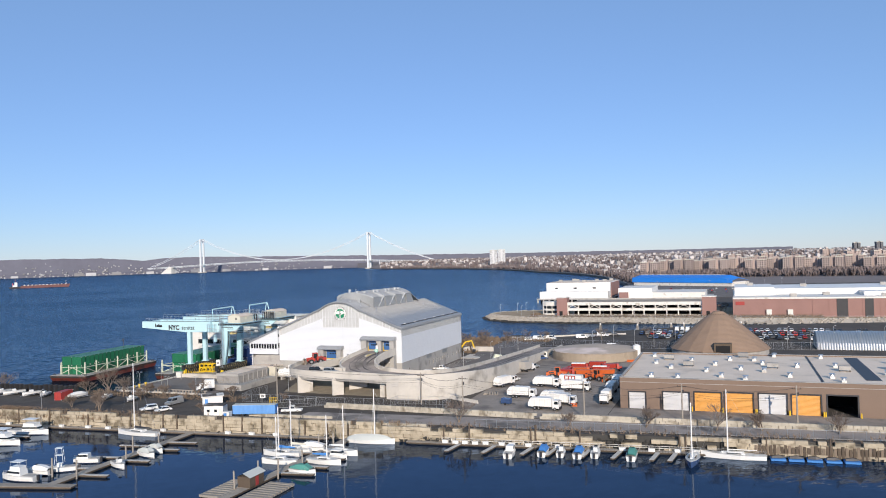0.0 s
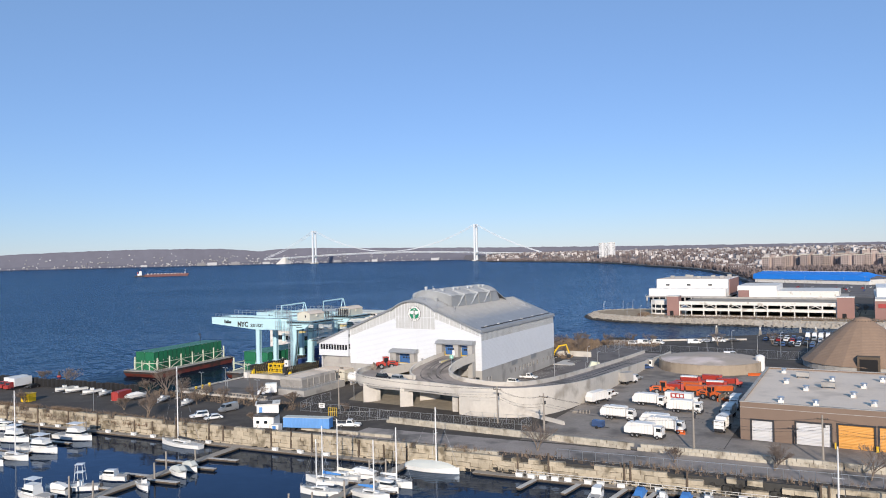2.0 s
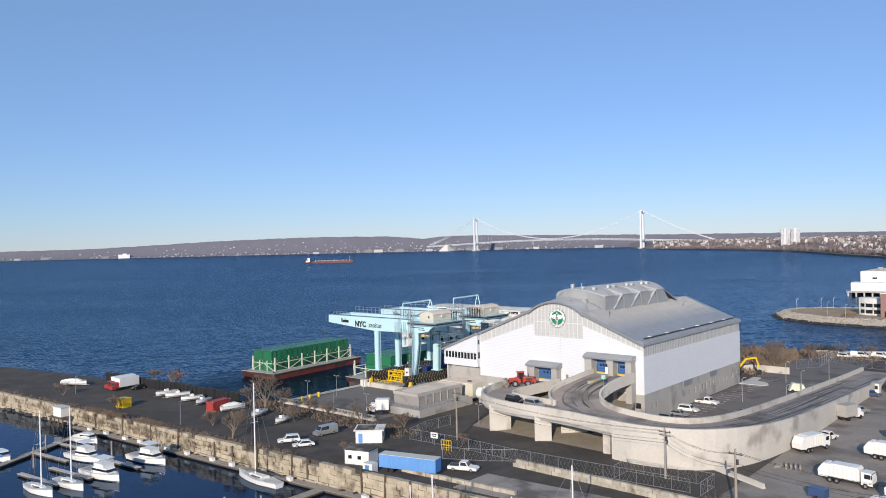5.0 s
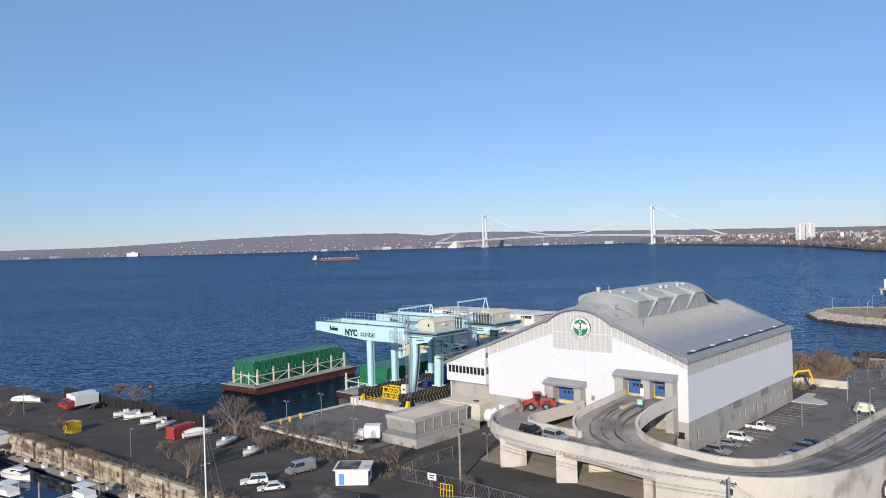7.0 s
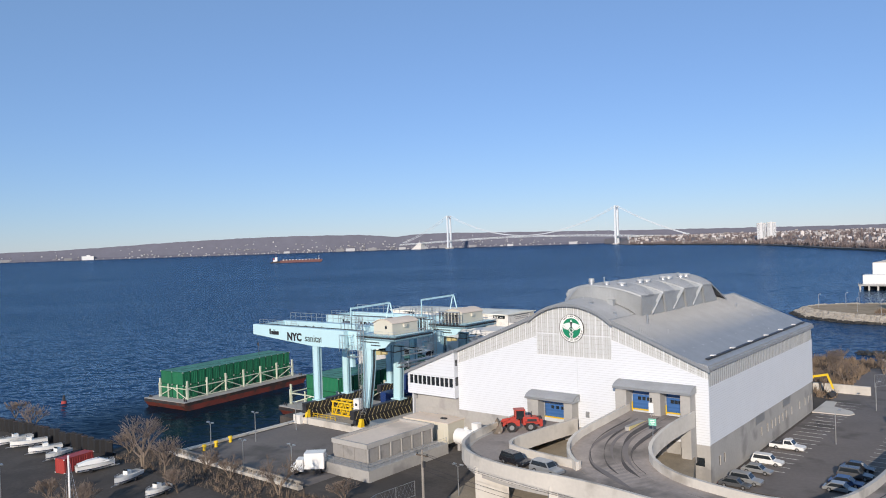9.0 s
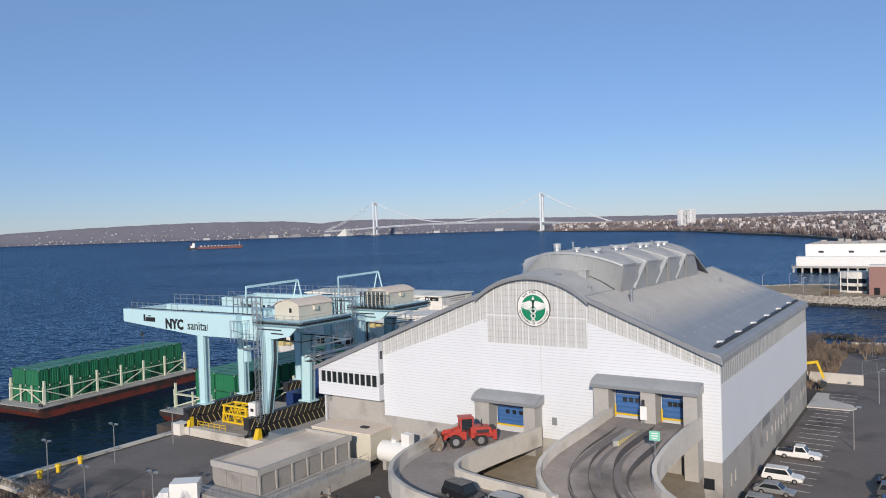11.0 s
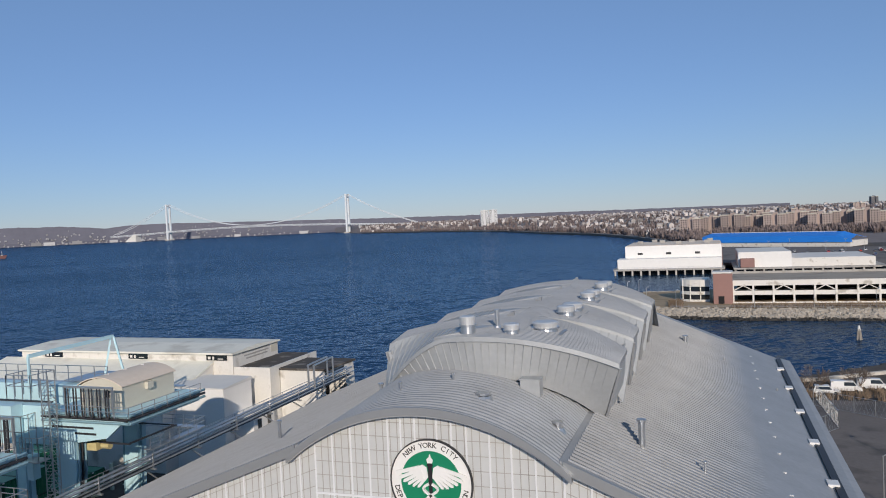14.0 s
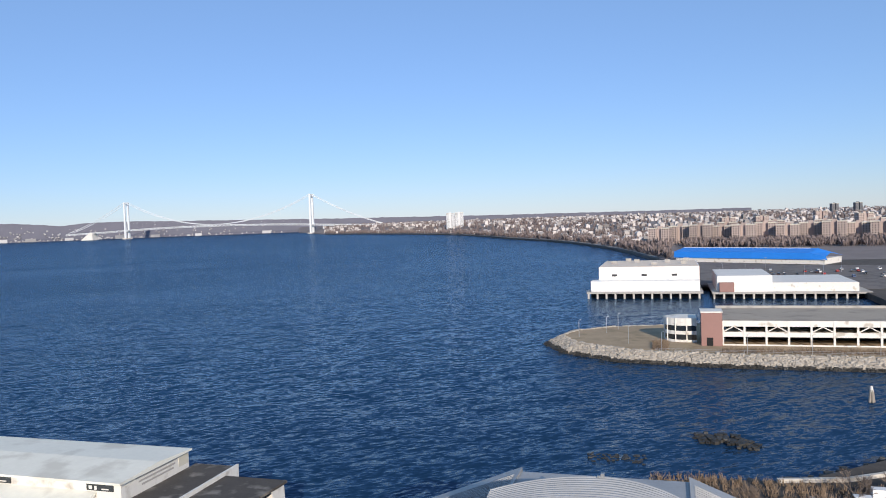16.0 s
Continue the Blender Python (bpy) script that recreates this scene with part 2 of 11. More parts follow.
M_SEAL_G = mat("seal_green", (0.01, 0.22, 0.11), 0.4, var=0.04)
M_LETTER = mat("black_lettering", (0.015, 0.015, 0.018), 0.6, var=0.1)
M_LINE = mat("white_line_paint", (0.62, 0.61, 0.58), 0.8, var=0.15)
M_CAR = [mat("car_white", (0.78, 0.78, 0.77), 0.25, var=0.02), mat("car_black", (0.02, 0.02, 0.024), 0.2, var=0.1), mat("car_silver", (0.42, 0.43, 0.44), 0.28, metal=0.5, var=0.03),
         mat("car_red", (0.36, 0.025, 0.02), 0.25, var=0.05), mat("car_blue", (0.05, 0.09, 0.2), 0.25, var=0.05), mat("car_grey", (0.13, 0.135, 0.145), 0.25, metal=0.3, var=0.05)]


def water_material():
    """Wind-ruffled sea: the slopes of three sizes of wave turn the surface; the basin behind the quay lies calm."""
    m = bpy.data.materials.new("sea_water")
    m.use_nodes = True
    n, l = m.node_tree.nodes, m.node_tree.links
    b = n["Principled BSDF"]
    g = n.new("ShaderNodeNewGeometry")
    mp = n.new("ShaderNodeMapping")
    mp.vector_type = "TEXTURE"
    mp.inputs["Rotation"].default_value = (0, 0, 0.62)
    mp.inputs["Scale"].default_value = (2.6, 1.0, 1.0)
    l.new(g.outputs["Position"], mp.inputs["Vector"])

    def vec(op, a, c):
        t = n.new("ShaderNodeVectorMath")
        t.operation = op
        for k, v in enumerate((a, c)):
            if isinstance(v, tuple):
                t.inputs[k].default_value = v
            else:
                l.new(v, t.inputs[k])
        return t.outputs[0]

    slope = None
    for size, steep, detail in ((6.0, 0.35, 2.0), (2.0, 0.8, 3.0), (0.7, 1.3, 2.0)):
        t = n.new("ShaderNodeTexNoise")
        t.inputs["Scale"].default_value, t.inputs["Detail"].default_value = 1.0 / size, detail
        l.new(mp.outputs[0], t.inputs["Vector"])
        s = vec("MULTIPLY", vec("SUBTRACT", t.outputs["Color"], (0.5, 0.5, 0.5)), (steep, steep, 0.0))
        slope = s if slope is None else vec("ADD", slope, s)
    # calm basin, and patches of lighter and stronger wind
    sp = n.new("ShaderNodeSeparateXYZ")
    l.new(g.outputs["Position"], sp.inputs[0])
    r = n.new("ShaderNodeMapRange")
    r.inputs["From Min"].default_value, r.inputs["From Max"].default_value = 172.0, 215.0
    r.inputs["To Min"].default_value, r.inputs["To Max"].default_value = 0.05, 1.0
    l.new(sp.outputs["Y"], r.inputs["Value"])
    gust = n.new("ShaderNodeTexNoise")
    gust.inputs["Scale"].default_value, gust.inputs["Detail"].default_value = 1.0 / 160, 3.0
    l.new(mp.outputs[0], gust.inputs["Vector"])
    gr = n.new("ShaderNodeMapRange")
    gr.inputs["From Min"].default_value, gr.inputs["From Max"].default_value = 0.3, 0.7
    gr.inputs["To Min"].default_value, gr.inputs["To Max"].default_value = 0.75, 1.25
    l.new(gust.outputs["Fac"], gr.inputs["Value"])
    # sheltered, silty water of the barge slip
    far = n.new("ShaderNodeVectorMath")
    far.operation = "DISTANCE"
    l.new(g.outputs["Position"], far.inputs[0])
    far.inputs[1].default_value = (-222.0, 242.0, 0.0)
    slip = n.new("ShaderNodeMapRange")
    slip.inputs["From Min"].default_value, slip.inputs["From Max"].default_value = 30.0, 62.0
    slip.inputs["To Min"].default_value = 0.3
    l.new(far.outputs["Value"], slip.inputs["Value"])
    silt = n.new("ShaderNodeMix")
    silt.data_type = "RGBA"
    l.new(slip.outputs[0], silt.inputs["Factor"])
    silt.inputs["A"].default_value, silt.inputs["B"].default_value = (0.008, 0.014, 0.014, 1), (0.009, 0.037, 0.088, 1)
    calm = n.new("ShaderNodeMix")
    calm.data_type = "RGBA"
    l.new(r.outputs[0], calm.inputs["Factor"])
    calm.inputs["A"].default_value = (0.004, 0.013, 0.030, 1)
    l.new(silt.outputs["Result"], calm.inputs["B"])
    l.new(calm.outputs["Result"], b.inputs["Base Color"])
    k0 = n.new("ShaderNodeMath")
    k0.operation = "MULTIPLY"
    l.new(r.outputs[0], k0.inputs[0])
    l.new(slip.outputs[0], k0.inputs[1])
    k = n.new("ShaderNodeMath")
    k.operation = "MULTIPLY"
    l.new(k0.outputs[0], k.inputs[0])
    l.new(gr.outputs[0], k.inputs[1])
    # waves steepen towards -x, put in to darken the bay on that side
    steepen = n.new("ShaderNodeMapRange")
    steepen.inputs["From Min"].default_value, steepen.inputs["From Max"].default_value = -620.0, -90.0
    steepen.inputs["To Min"].default_value, steepen.inputs["To Max"].default_value = 1.8, 0.72
    l.new(sp.outputs["X"], steepen.inputs["Value"])
    k2 = n.new("ShaderNodeMath")
    k2.operation = "MULTIPLY"
    l.new(k.outputs[0], k2.inputs[0])
    l.new(steepen.outputs[0], k2.inputs[1])
    sc = n.new("ShaderNodeVectorMath")
    sc.operation = "SCALE"
    l.new(slope, sc.inputs[0])
    l.new(k2.outputs[0], sc.inputs["Scale"])
    nm = n.new("ShaderNodeVectorMath")
    nm.operation = "NORMALIZE"
    l.new(vec("ADD", sc.outputs[0], (0.0, 0.0, 1.0)), nm.inputs[0])
    body = n.new("ShaderNodeBsdfDiffuse")
    l.new(calm.outputs["Result"], body.inputs["Color"])
    gloss = n.new("ShaderNodeBsdfGlossy")
    # gloss tint dims and blues the mirrored sky
    hue = n.new("ShaderNodeMix")
    hue.data_type = "RGBA"
    l.new(r.outputs[0], hue.inputs["Factor"])
    hue.inputs["A"].default_value, hue.inputs["B"].default_value = (0.58, 0.68, 0.84, 1), (0.38, 0.49, 0.62, 1)
    # reflections in the slip are painted darker still by this tint
    slip_tint = n.new("ShaderNodeMix")
    slip_tint.data_type = "RGBA"
    l.new(slip.outputs[0], slip_tint.inputs["Factor"])
    slip_tint.inputs["A"].default_value = (0.10, 0.14, 0.15, 1)
    l.new(hue.outputs["Result"], slip_tint.inputs["B"])
    l.new(slip_tint.outputs["Result"], gloss.inputs["Color"])
    ro = n.new("ShaderNodeMapRange")
    ro.inputs["To Min"].default_value, ro.inputs["To Max"].default_value = 0.05, 0.16
    l.new(r.outputs[0], ro.inputs["Value"])
    l.new(ro.outputs[0], gloss.inputs["Roughness"])
    l.new(nm.outputs[0], gloss.inputs["Normal"])
    fr = n.new("ShaderNodeFresnel")
    fr.inputs["IOR"].default_value = 1.33
    l.new(nm.outputs[0], fr.inputs["Normal"])
    mx = n.new("ShaderNodeMixShader")
    l.new(fr.outputs[0], mx.inputs[0])
    l.new(body.outputs[0], mx.inputs[1])
    l.new(gloss.outputs[0], mx.inputs[2])
    l.new(mx.outputs[0], n["Material Output"].inputs["Surface"])
    n.remove(b)
    return m


M_WATER = water_material()


# ---- building tools ----
class Mesh:
    """Vertices and faces of one part."""

    def __init__(self):
        self.v, self.f, self.smooth = [], [], False

    def add(self, verts, faces):
        k = len(self.v)
        self.v += [tuple(p) for p in verts]
        self.f += [tuple(i + k for i in q) for q in faces]
        return self

    def box(self, x0, y0, z0, x1, y1, z1):
        x0, x1, y0, y1, z0, z1 = min(x0, x1), max(x0, x1), min(y0, y1), max(y0, y1), min(z0, z1), max(z0, z1)
        return self.add([(x0, y0, z0), (x1, y0, z0), (x1, y1, z0), (x0, y1, z0), (x0, y0, z1), (x1, y0, z1), (x1, y1, z1), (x0, y1, z1)],
                        [(3, 2, 1, 0), (4, 5, 6, 7), (0, 1, 5, 4), (1, 2, 6, 5), (2, 3, 7, 6), (3, 0, 4, 7)])

    def block(self, cx, cy, cz, sx, sy, sz, turn=0.0):
        c, s = math.cos(radians(turn)), math.sin(radians(turn))
        pts = []
        for dz in (-sz / 2, sz / 2):
            for dx, dy in ((-sx / 2, -sy / 2), (sx / 2, -sy / 2), (sx / 2, sy / 2), (-sx / 2, sy / 2)):
                pts.append((cx + dx * c - dy * s, cy + dx * s + dy * c, cz + dz))
        return self.add(pts, [(3, 2, 1, 0), (4, 5, 6, 7), (0, 1, 5, 4), (1, 2, 6, 5), (2, 3, 7, 6), (3, 0, 4, 7)])

    def rod(self, p, q, r0, r1=None, n=6):
        p, q = Vector(p), Vector(q)
        r1 = r0 if r1 is None else r1
        d = (q - p).normalized()
        a = d.orthogonal().normalized()
        b = d.cross(a)
        pts = [p + (a * math.cos(2 * math.pi * i / n) + b * math.sin(2 * math.pi * i / n)) * r0 for i in range(n)]
        pts += [q + (a * math.cos(2 * math.pi * i / n) + b * math.sin(2 * math.pi * i / n)) * r1 for i in range(n)]
        return self.add(pts, [(i, (i + 1) % n, n + (i + 1) % n, n + i) for i in range(n)] + [tuple(range(n - 1, -1, -1)), tuple(range(n, 2 * n))])

    def beam(self, p, q, w, h=None):
        """A square bar from p to q, w wide and h high."""
        p, q = Vector(p), Vector(q)
        h = w if h is None else h
        d = (q - p).normalized()
        side = d.cross(Vector((0, 0, 1)))
        side = side.normalized() if side.length > 1e-4 else Vector((1, 0, 0))
        up = side.cross(d)
        pts = [e + side * a * w / 2 + up * c * h / 2 for e in (p, q) for a, c in ((-1, -1), (1, -1), (1, 1), (-1, 1))]
        return self.add(pts, [(0, 1, 2, 3), (7, 6, 5, 4), (0, 4, 5, 1), (1, 5, 6, 2), (2, 6, 7, 3), (3, 7, 4, 0)])

    def prism(self, poly, z0, z1):
        """A polygon of (x, y), raised from z0 to z1."""
        n = len(poly)
        if sum(poly[i][0] * poly[(i + 1) % n][1] - poly[(i + 1) % n][0] * poly[i][1] for i in range(n)) < 0:
            poly = poly[::-1]
        return self.add([(x, y, z0) for x, y in poly] + [(x, y, z1) for x, y in poly],
                        [tuple(range(n - 1, -1, -1)), tuple(range(n, 2 * n))] + [(i, (i + 1) % n, n + (i + 1) % n, n + i) for i in range(n)])

    def slab_xz(self, poly, y0, y1):
        """A polygon of (x, z), given depth from y0 to y1."""
        n = len(poly)
        if sum(poly[i][0] * poly[(i + 1) % n][1] - poly[(i + 1) % n][0] * poly[i][1] for i in range(n)) < 0:
            poly = poly[::-1]
        return self.add([(x, y0, z) for x, z in poly] + [(x, y1, z) for x, z in poly],
                        [tuple(range(n)), tuple(range(2 * n - 1, n - 1, -1))] + [((i + 1) % n, i, n + i, n + (i + 1) % n) for i in range(n)])

    def slab_yz(self, poly, x0, x1):
        """A polygon of (y, z), given depth from x0 to x1."""
        k = len(self.v)
        self.slab_xz([(y, z) for y, z in poly], x0, x1)
        self.v[k:] = [(y, x, z) for x, y, z in self.v[k:]]
        m = len(self.f)
        return self

    def loft(self, rows, closed=False, caps=False):
        """A skin over rows of points of equal length."""
        k, n = len(self.v), len(rows[0])
        for r in rows:
            self.v += [tuple(p) for p in r]
        last = n if closed else n - 1
        for i in range(len(rows) - 1):
            for j in range(last):
                a, b = k + i * n + j, k + i * n + (j + 1) % n
                self.f.append((a, b, b + n, a + n))
        if caps:
            self.f.append(tuple(range(k + n - 1, k - 1, -1)))
            self.f.append(tuple(range(k + (len(rows) - 1) * n, k + len(rows) * n)))
        return self

    def data(self, name, material):
        me = bpy.data.meshes.new(name)
        me.from_pydata(self.v, [], self.f)
        me.materials.append(material)
        bm = bmesh.new()
        bm.from_mesh(me)
        bmesh.ops.recalc_face_normals(bm, faces=bm.faces)
        bm.to_mesh(me)
        bm.free()
        if self.smooth:
            me.shade_smooth()
        return me


def thing(name, x, y, z, turn=0.0, label="", category="", group="", kind=""):
    ob = new(name)
    ob.matrix_world = pose(x, y, z, 0, 0, turn)
    return tagged(ob, label, category, group, kind)


def part(name, m, material, parent, label=""):
    ob = new(name, m.data(name, material))
    ob.parent = parent
    return tagged(ob, label)


def solid(name, m, material, label="", category="", kind="structure", group=""):
    """A top-level mesh in world metres."""
    return tagged(new(name, m.data(name, material)), label, category, group, kind)


def words(name, body, size, material, parent, m, label="", depth=0.03, bold=0.0):
    """Lettering as a mesh, in the plane of the pose m."""
    cu = bpy.data.curves.new(name, "FONT")
    cu.body, cu.size, cu.extrude, cu.align_x, cu.align_y, cu.resolution_u = body, size, depth, "CENTER", "CENTER", 2
    cu.offset = bold
    tmp = new(name, cu)
    bpy.context.view_layer.update()
    me = bpy.data.meshes.new_from_object(tmp.evaluated_get(bpy.context.evaluated_depsgraph_get()))
    bpy.data.objects.remove(tmp)
    me.materials.clear()
    me.materials.append(material)
    ob = new(name, me)
    ob.parent = parent
    ob.matrix_basis = m
    return tagged(ob, label)


RNG = random.Random(7)


# ---- water and land ----
solid("water", Mesh().add([(-5200, -1500, 0), (5200, -1500, 0), (5200, 5200, 0), (-5200, 5200, 0)], [(0, 1, 2, 3)]), M_WATER,
      "dark blue wind-rippled bay water with a calm basin", "water")
GROUND = 3.4


def quay_y(x):
    """The front of the stone bulkhead."""
    return 192.4 + 0.084 * x


LAND = [(-345, quay_y(-345) + 1.2), (-150, quay_y(-150) + 1.2), (600, quay_y(600) + 1.2), (600, 482), (90, 486), (45, 476), (10, 466), (-30, 450), (-66, 420), (-103, 388),
        (-128, 384), (-131, 346), (-176, 346), (-176, 316), (-206, 316), (-206, 246), (-198.5, 246), (-198.5, 213.6), (-209, 208.9), (-268, 204.0), (-300, 199), (-345, 190)]
solid("ground", Mesh().prism(LAND, -4, GROUND), M_YARD, "worn dark grey asphalt and packed dirt of the waterfront yard", "ground")
solid("trim", Mesh().prism([(-240, 345.5), (-176.1, 345.5), (-176.1, 312), (-240, 312)], -3, 3.2), M_CONC_D, "concrete pier deck under the old white plant building", "pier deck")
# asphalt areas
# dark ground and brush, deepened to include the shade under the platform edge
solid("ground", Mesh().prism([(-212, 207.2), (-196, 204.2), (-176, 205.2), (-158, 206.8), (-143, 209.4), (-143, 213.2), (-212, 213.0)], GROUND - 1, GROUND + 0.012), M_SOIL, "strip of dark soil with the shade below the platform wall in its colour", "soil")
solid("pavement", Mesh().prism([(-196.5, 216), (-160.5, 216), (-160.5, 243.6), (-196.5, 243.6)], GROUND - 1, GROUND + 0.03), M_ASPHALT, "dark asphalt pier platform", "pavement")
solid("pavement", Mesh().prism([(-106.4, 252), (-84.6, 252), (-84.6, 372), (-106.4, 372)], GROUND - 1, GROUND + 0.05), M_ASPHALT, "dark asphalt car park with worn bay lines", "pavement")
solid("road", Mesh().prism([(-112, 187.5), (600, 243), (600, 254), (-112, 197.5)], GROUND - 1, GROUND + 0.04), M_ROAD, "dark access road along the bulkhead", "road")
solid("pavement", Mesh().prism([(-73.5, 212), (-31, 212), (-31, 330), (-73.5, 350)], GROUND - 1, GROUND + 0.03), M_YARD_R, "dusty asphalt truck yard", "pavement")
solid("pavement", Mesh().prism([(-73.2, 201.8), (75, 213.4), (75, 221.9), (-30.8, 221.9), (-30.8, 211.8), (-73.2, 211.8)], GROUND - 1, GROUND + 0.036), M_YARD_R, "dusty forecourt before the garage doors", "pavement")
# bay lines of the car park
lines = thing("parking_bay_lines", -95, 290, GROUND + 0.056, 0, "worn white paint lines of the parking bays", "bay lines", kind="stuff")
m = Mesh()
for k in range(22):
    m.box(-10.2, -26 + k * 2.8, 0, -4.8, -25.88 + k * 2.8, 0.012)
    m.box(4.4, -26 + k * 2.8, 0, 9.0, -25.88 + k * 2.8, 0.012)
part("line", m, M_LINE, lines)

# riprap spit with its lawn
SPIT = [(330, 504), (-60, 503.5), (-106, 504.5), (-143, 511), (-165, 527), (-175.5, 548), (-170, 566), (-153, 580), (-120, 590), (-60, 600), (-10, 655), (330, 655)]


def shrink(poly, d):
    cx = [p[0] for p in poly]
    out = []
    n = len(poly)
    for i in range(n):
        a, b, c = Vector(poly[i - 1]), Vector(poly[i]), Vector(poly[(i + 1) % n])
        n1 = Vector((-(b - a).y, (b - a).x)).normalized()
        n2 = Vector((-(c - b).y, (c - b).x)).normalized()
        v = (n1 + n2).normalized()
        k = d / max(0.35, v.dot(n1))
        out.append((b.x + v.x * k, b.y + v.y * k))
    return out


inner = shrink(SPIT[::-1], 8.0)[::-1]
m = Mesh()
m.loft([[(x, y, -1.0) for x, y in SPIT], [(x, y, GROUND) for x, y in inner]], closed=True)
solid("trim", m, M_ROCK, "bank under the riprap", "bank")
solid("ground", Mesh().prism(inner, 0.5, GROUND), M_GRASS, "brown winter lawn and path on the spit", "lawn")


def rock(m, x, y, z, r, rng, flat=0.75):
    pts = [Vector((sx, sy, sz)) for sx in (-1, 1) for sy in (-1, 1) for sz in (-1, 1)]
    a = rng.uniform(0, 3.14)
    c, s = math.cos(a), math.sin(a)
    out = []
    for p in pts:
        q = p * r * rng.uniform(0.55, 0.95)
        out.append((x + q.x * c - q.y * s, y + q.x * s + q.y * c, z + q.z * flat))
    m.add(out, [(0, 1, 3, 2), (4, 6, 7, 5), (0, 4, 5, 1), (2, 3, 7, 6), (0, 2, 6, 4), (1, 5, 7, 3)])


bank = thing("riprap_bank", -120, 508, 0, 0, "pale grey riprap boulders along the spit, dark with weed at the waterline", "riprap", kind="stuff")
hi, lo = Mesh(), Mesh()
rng = random.Random(3)
n = len(SPIT)
for i in range(n - 2):
    a, b, c, d = Vector(SPIT[i]), Vector(SPIT[(i + 1)]), Vector(inner[i]), Vector(inner[i + 1])
    count = int((b - a).length * (17.0 if a.x < 60 else 3.0))
    for k in range(count):
        u, v = rng.random(), rng.random()
        p = a.lerp(b, u).lerp(c.lerp(d, u), v)
        z = -0.6 + v * (GROUND + 0.7)
        rock(lo if z < 0.75 else hi, p.x + 120, p.y - 508, z, rng.uniform(0.38, 0.8), rng)
part("boulder_layer", hi, M_ROCK, bank)
part("wet_boulder_layer", lo, M_ROCK_D, bank, "dark wet boulders with weed")
# near rocks awash
reef = thing("rock_reef", -113.5, 421.5, 0, 0, "black wet rocks breaking the surface of the channel", "rocks", kind="stuff")
m = Mesh()
for k in range(150):
    u = rng.random()
    rock(m, -6 + u * 12 + rng.uniform(-1, 1), rng.gauss(0, 1.8) + 2 - 4 * u, -0.1 + 0.5 * math.sin(u * 3.14), rng.uniform(0.3, 0.9), rng)
for k in range(60):
    rock(m, -24 + rng.uniform(-5, 7), rng.gauss(-16, 1.6), -0.12, rng.uniform(0.25, 0.6), rng)
part("boulder_layer", m, M_ROCK_D, reef)
shore = thing("shore_rocks", -100, 389, 0, 0, "dark stones along the channel shore", "rocks", kind="stuff")
m = Mesh()
for a, b in zip(LAND[6:10], LAND[7:11]):
    for k in range(int((Vector(a) - Vector(b)).length * 4)):
        u = rng.random()
        rock(m, a[0] + (b[0] - a[0]) * u + 100 + rng.uniform(-2, 1), a[1] + (b[1] - a[1]) * u - 389 + rng.uniform(-0.5, 2.5), rng.uniform(0, 2.6), rng.uniform(0.4, 1.0), rng)
part("boulder_layer", m, M_ROCK_D, shore)
solid("ground", Mesh().prism([(30, 462), (600, 462), (600, 505), (70, 505), (20, 492)], -2, 0.6), M_MUD, "brown tidal mud flat at the end of the channel", "mud flat")


# ---- the transfer station ----
FRONT, BACK = 251.0, 312.0
XL, XS, XA, XC, XB, XR = -168.7, -156.4, -138.9, -131.05, -123.2, -107.0
PL = -138.0                            # left edge of the translucent gable panel
ZL, ZS, ZA, ZT, ZR = 16.1, 21.05, 28.08, 30.75, 21.4


def gable(x):
    """Height of the front wall's top edge."""
    if x <= XS:
        return ZL + (x - XL) * (ZS - ZL) / (XS - XL)
    if x <= XA:
        return ZS + (x - XS) * (ZA - ZS) / (XA - XS)
    if x < XB:
        hw, rise = (XB - XA) / 2, ZT - ZA
        r = (hw * hw + rise * rise) / (2 * rise)
        return ZT - r + math.sqrt(max(0, r * r - (x - XC) ** 2))
    return ZR + (XR - x) * (ZA - ZR) / (XR - XB)


station = thing("transfer_station", -139, 280, GROUND, 0, "large white clad waste transfer hall with a grey zinc arched roof", "building")
OFF = Vector((-139, 280, GROUND))


def local(m, o=OFF):
    m.v = [(x - o[0], y - o[1], z - o[2]) for x, y, z in m.v]
    return m


DOORS = [(-136.7, -131.6, 10.75, 13.7), (-119.7, -115.8, 14.1, 17.2), (-113.9, -110.75, 14.1, 17.2)]


def band_low(x):
    """Lower edge of the translucent band, which widens towards the middle."""
    return 18.7 + (x - XS) * 0.347 if x < XC else 19.9 + (XR - x) * 0.327


# lower concrete base, siding and translucent band, each cut at the doors
breaks = sorted({XS, PL, XB, XR} | {d[0] for d in DOORS} | {d[1] for d in DOORS} | {-150, -145, -128, -133.5})
base, side = Mesh(), Mesh()


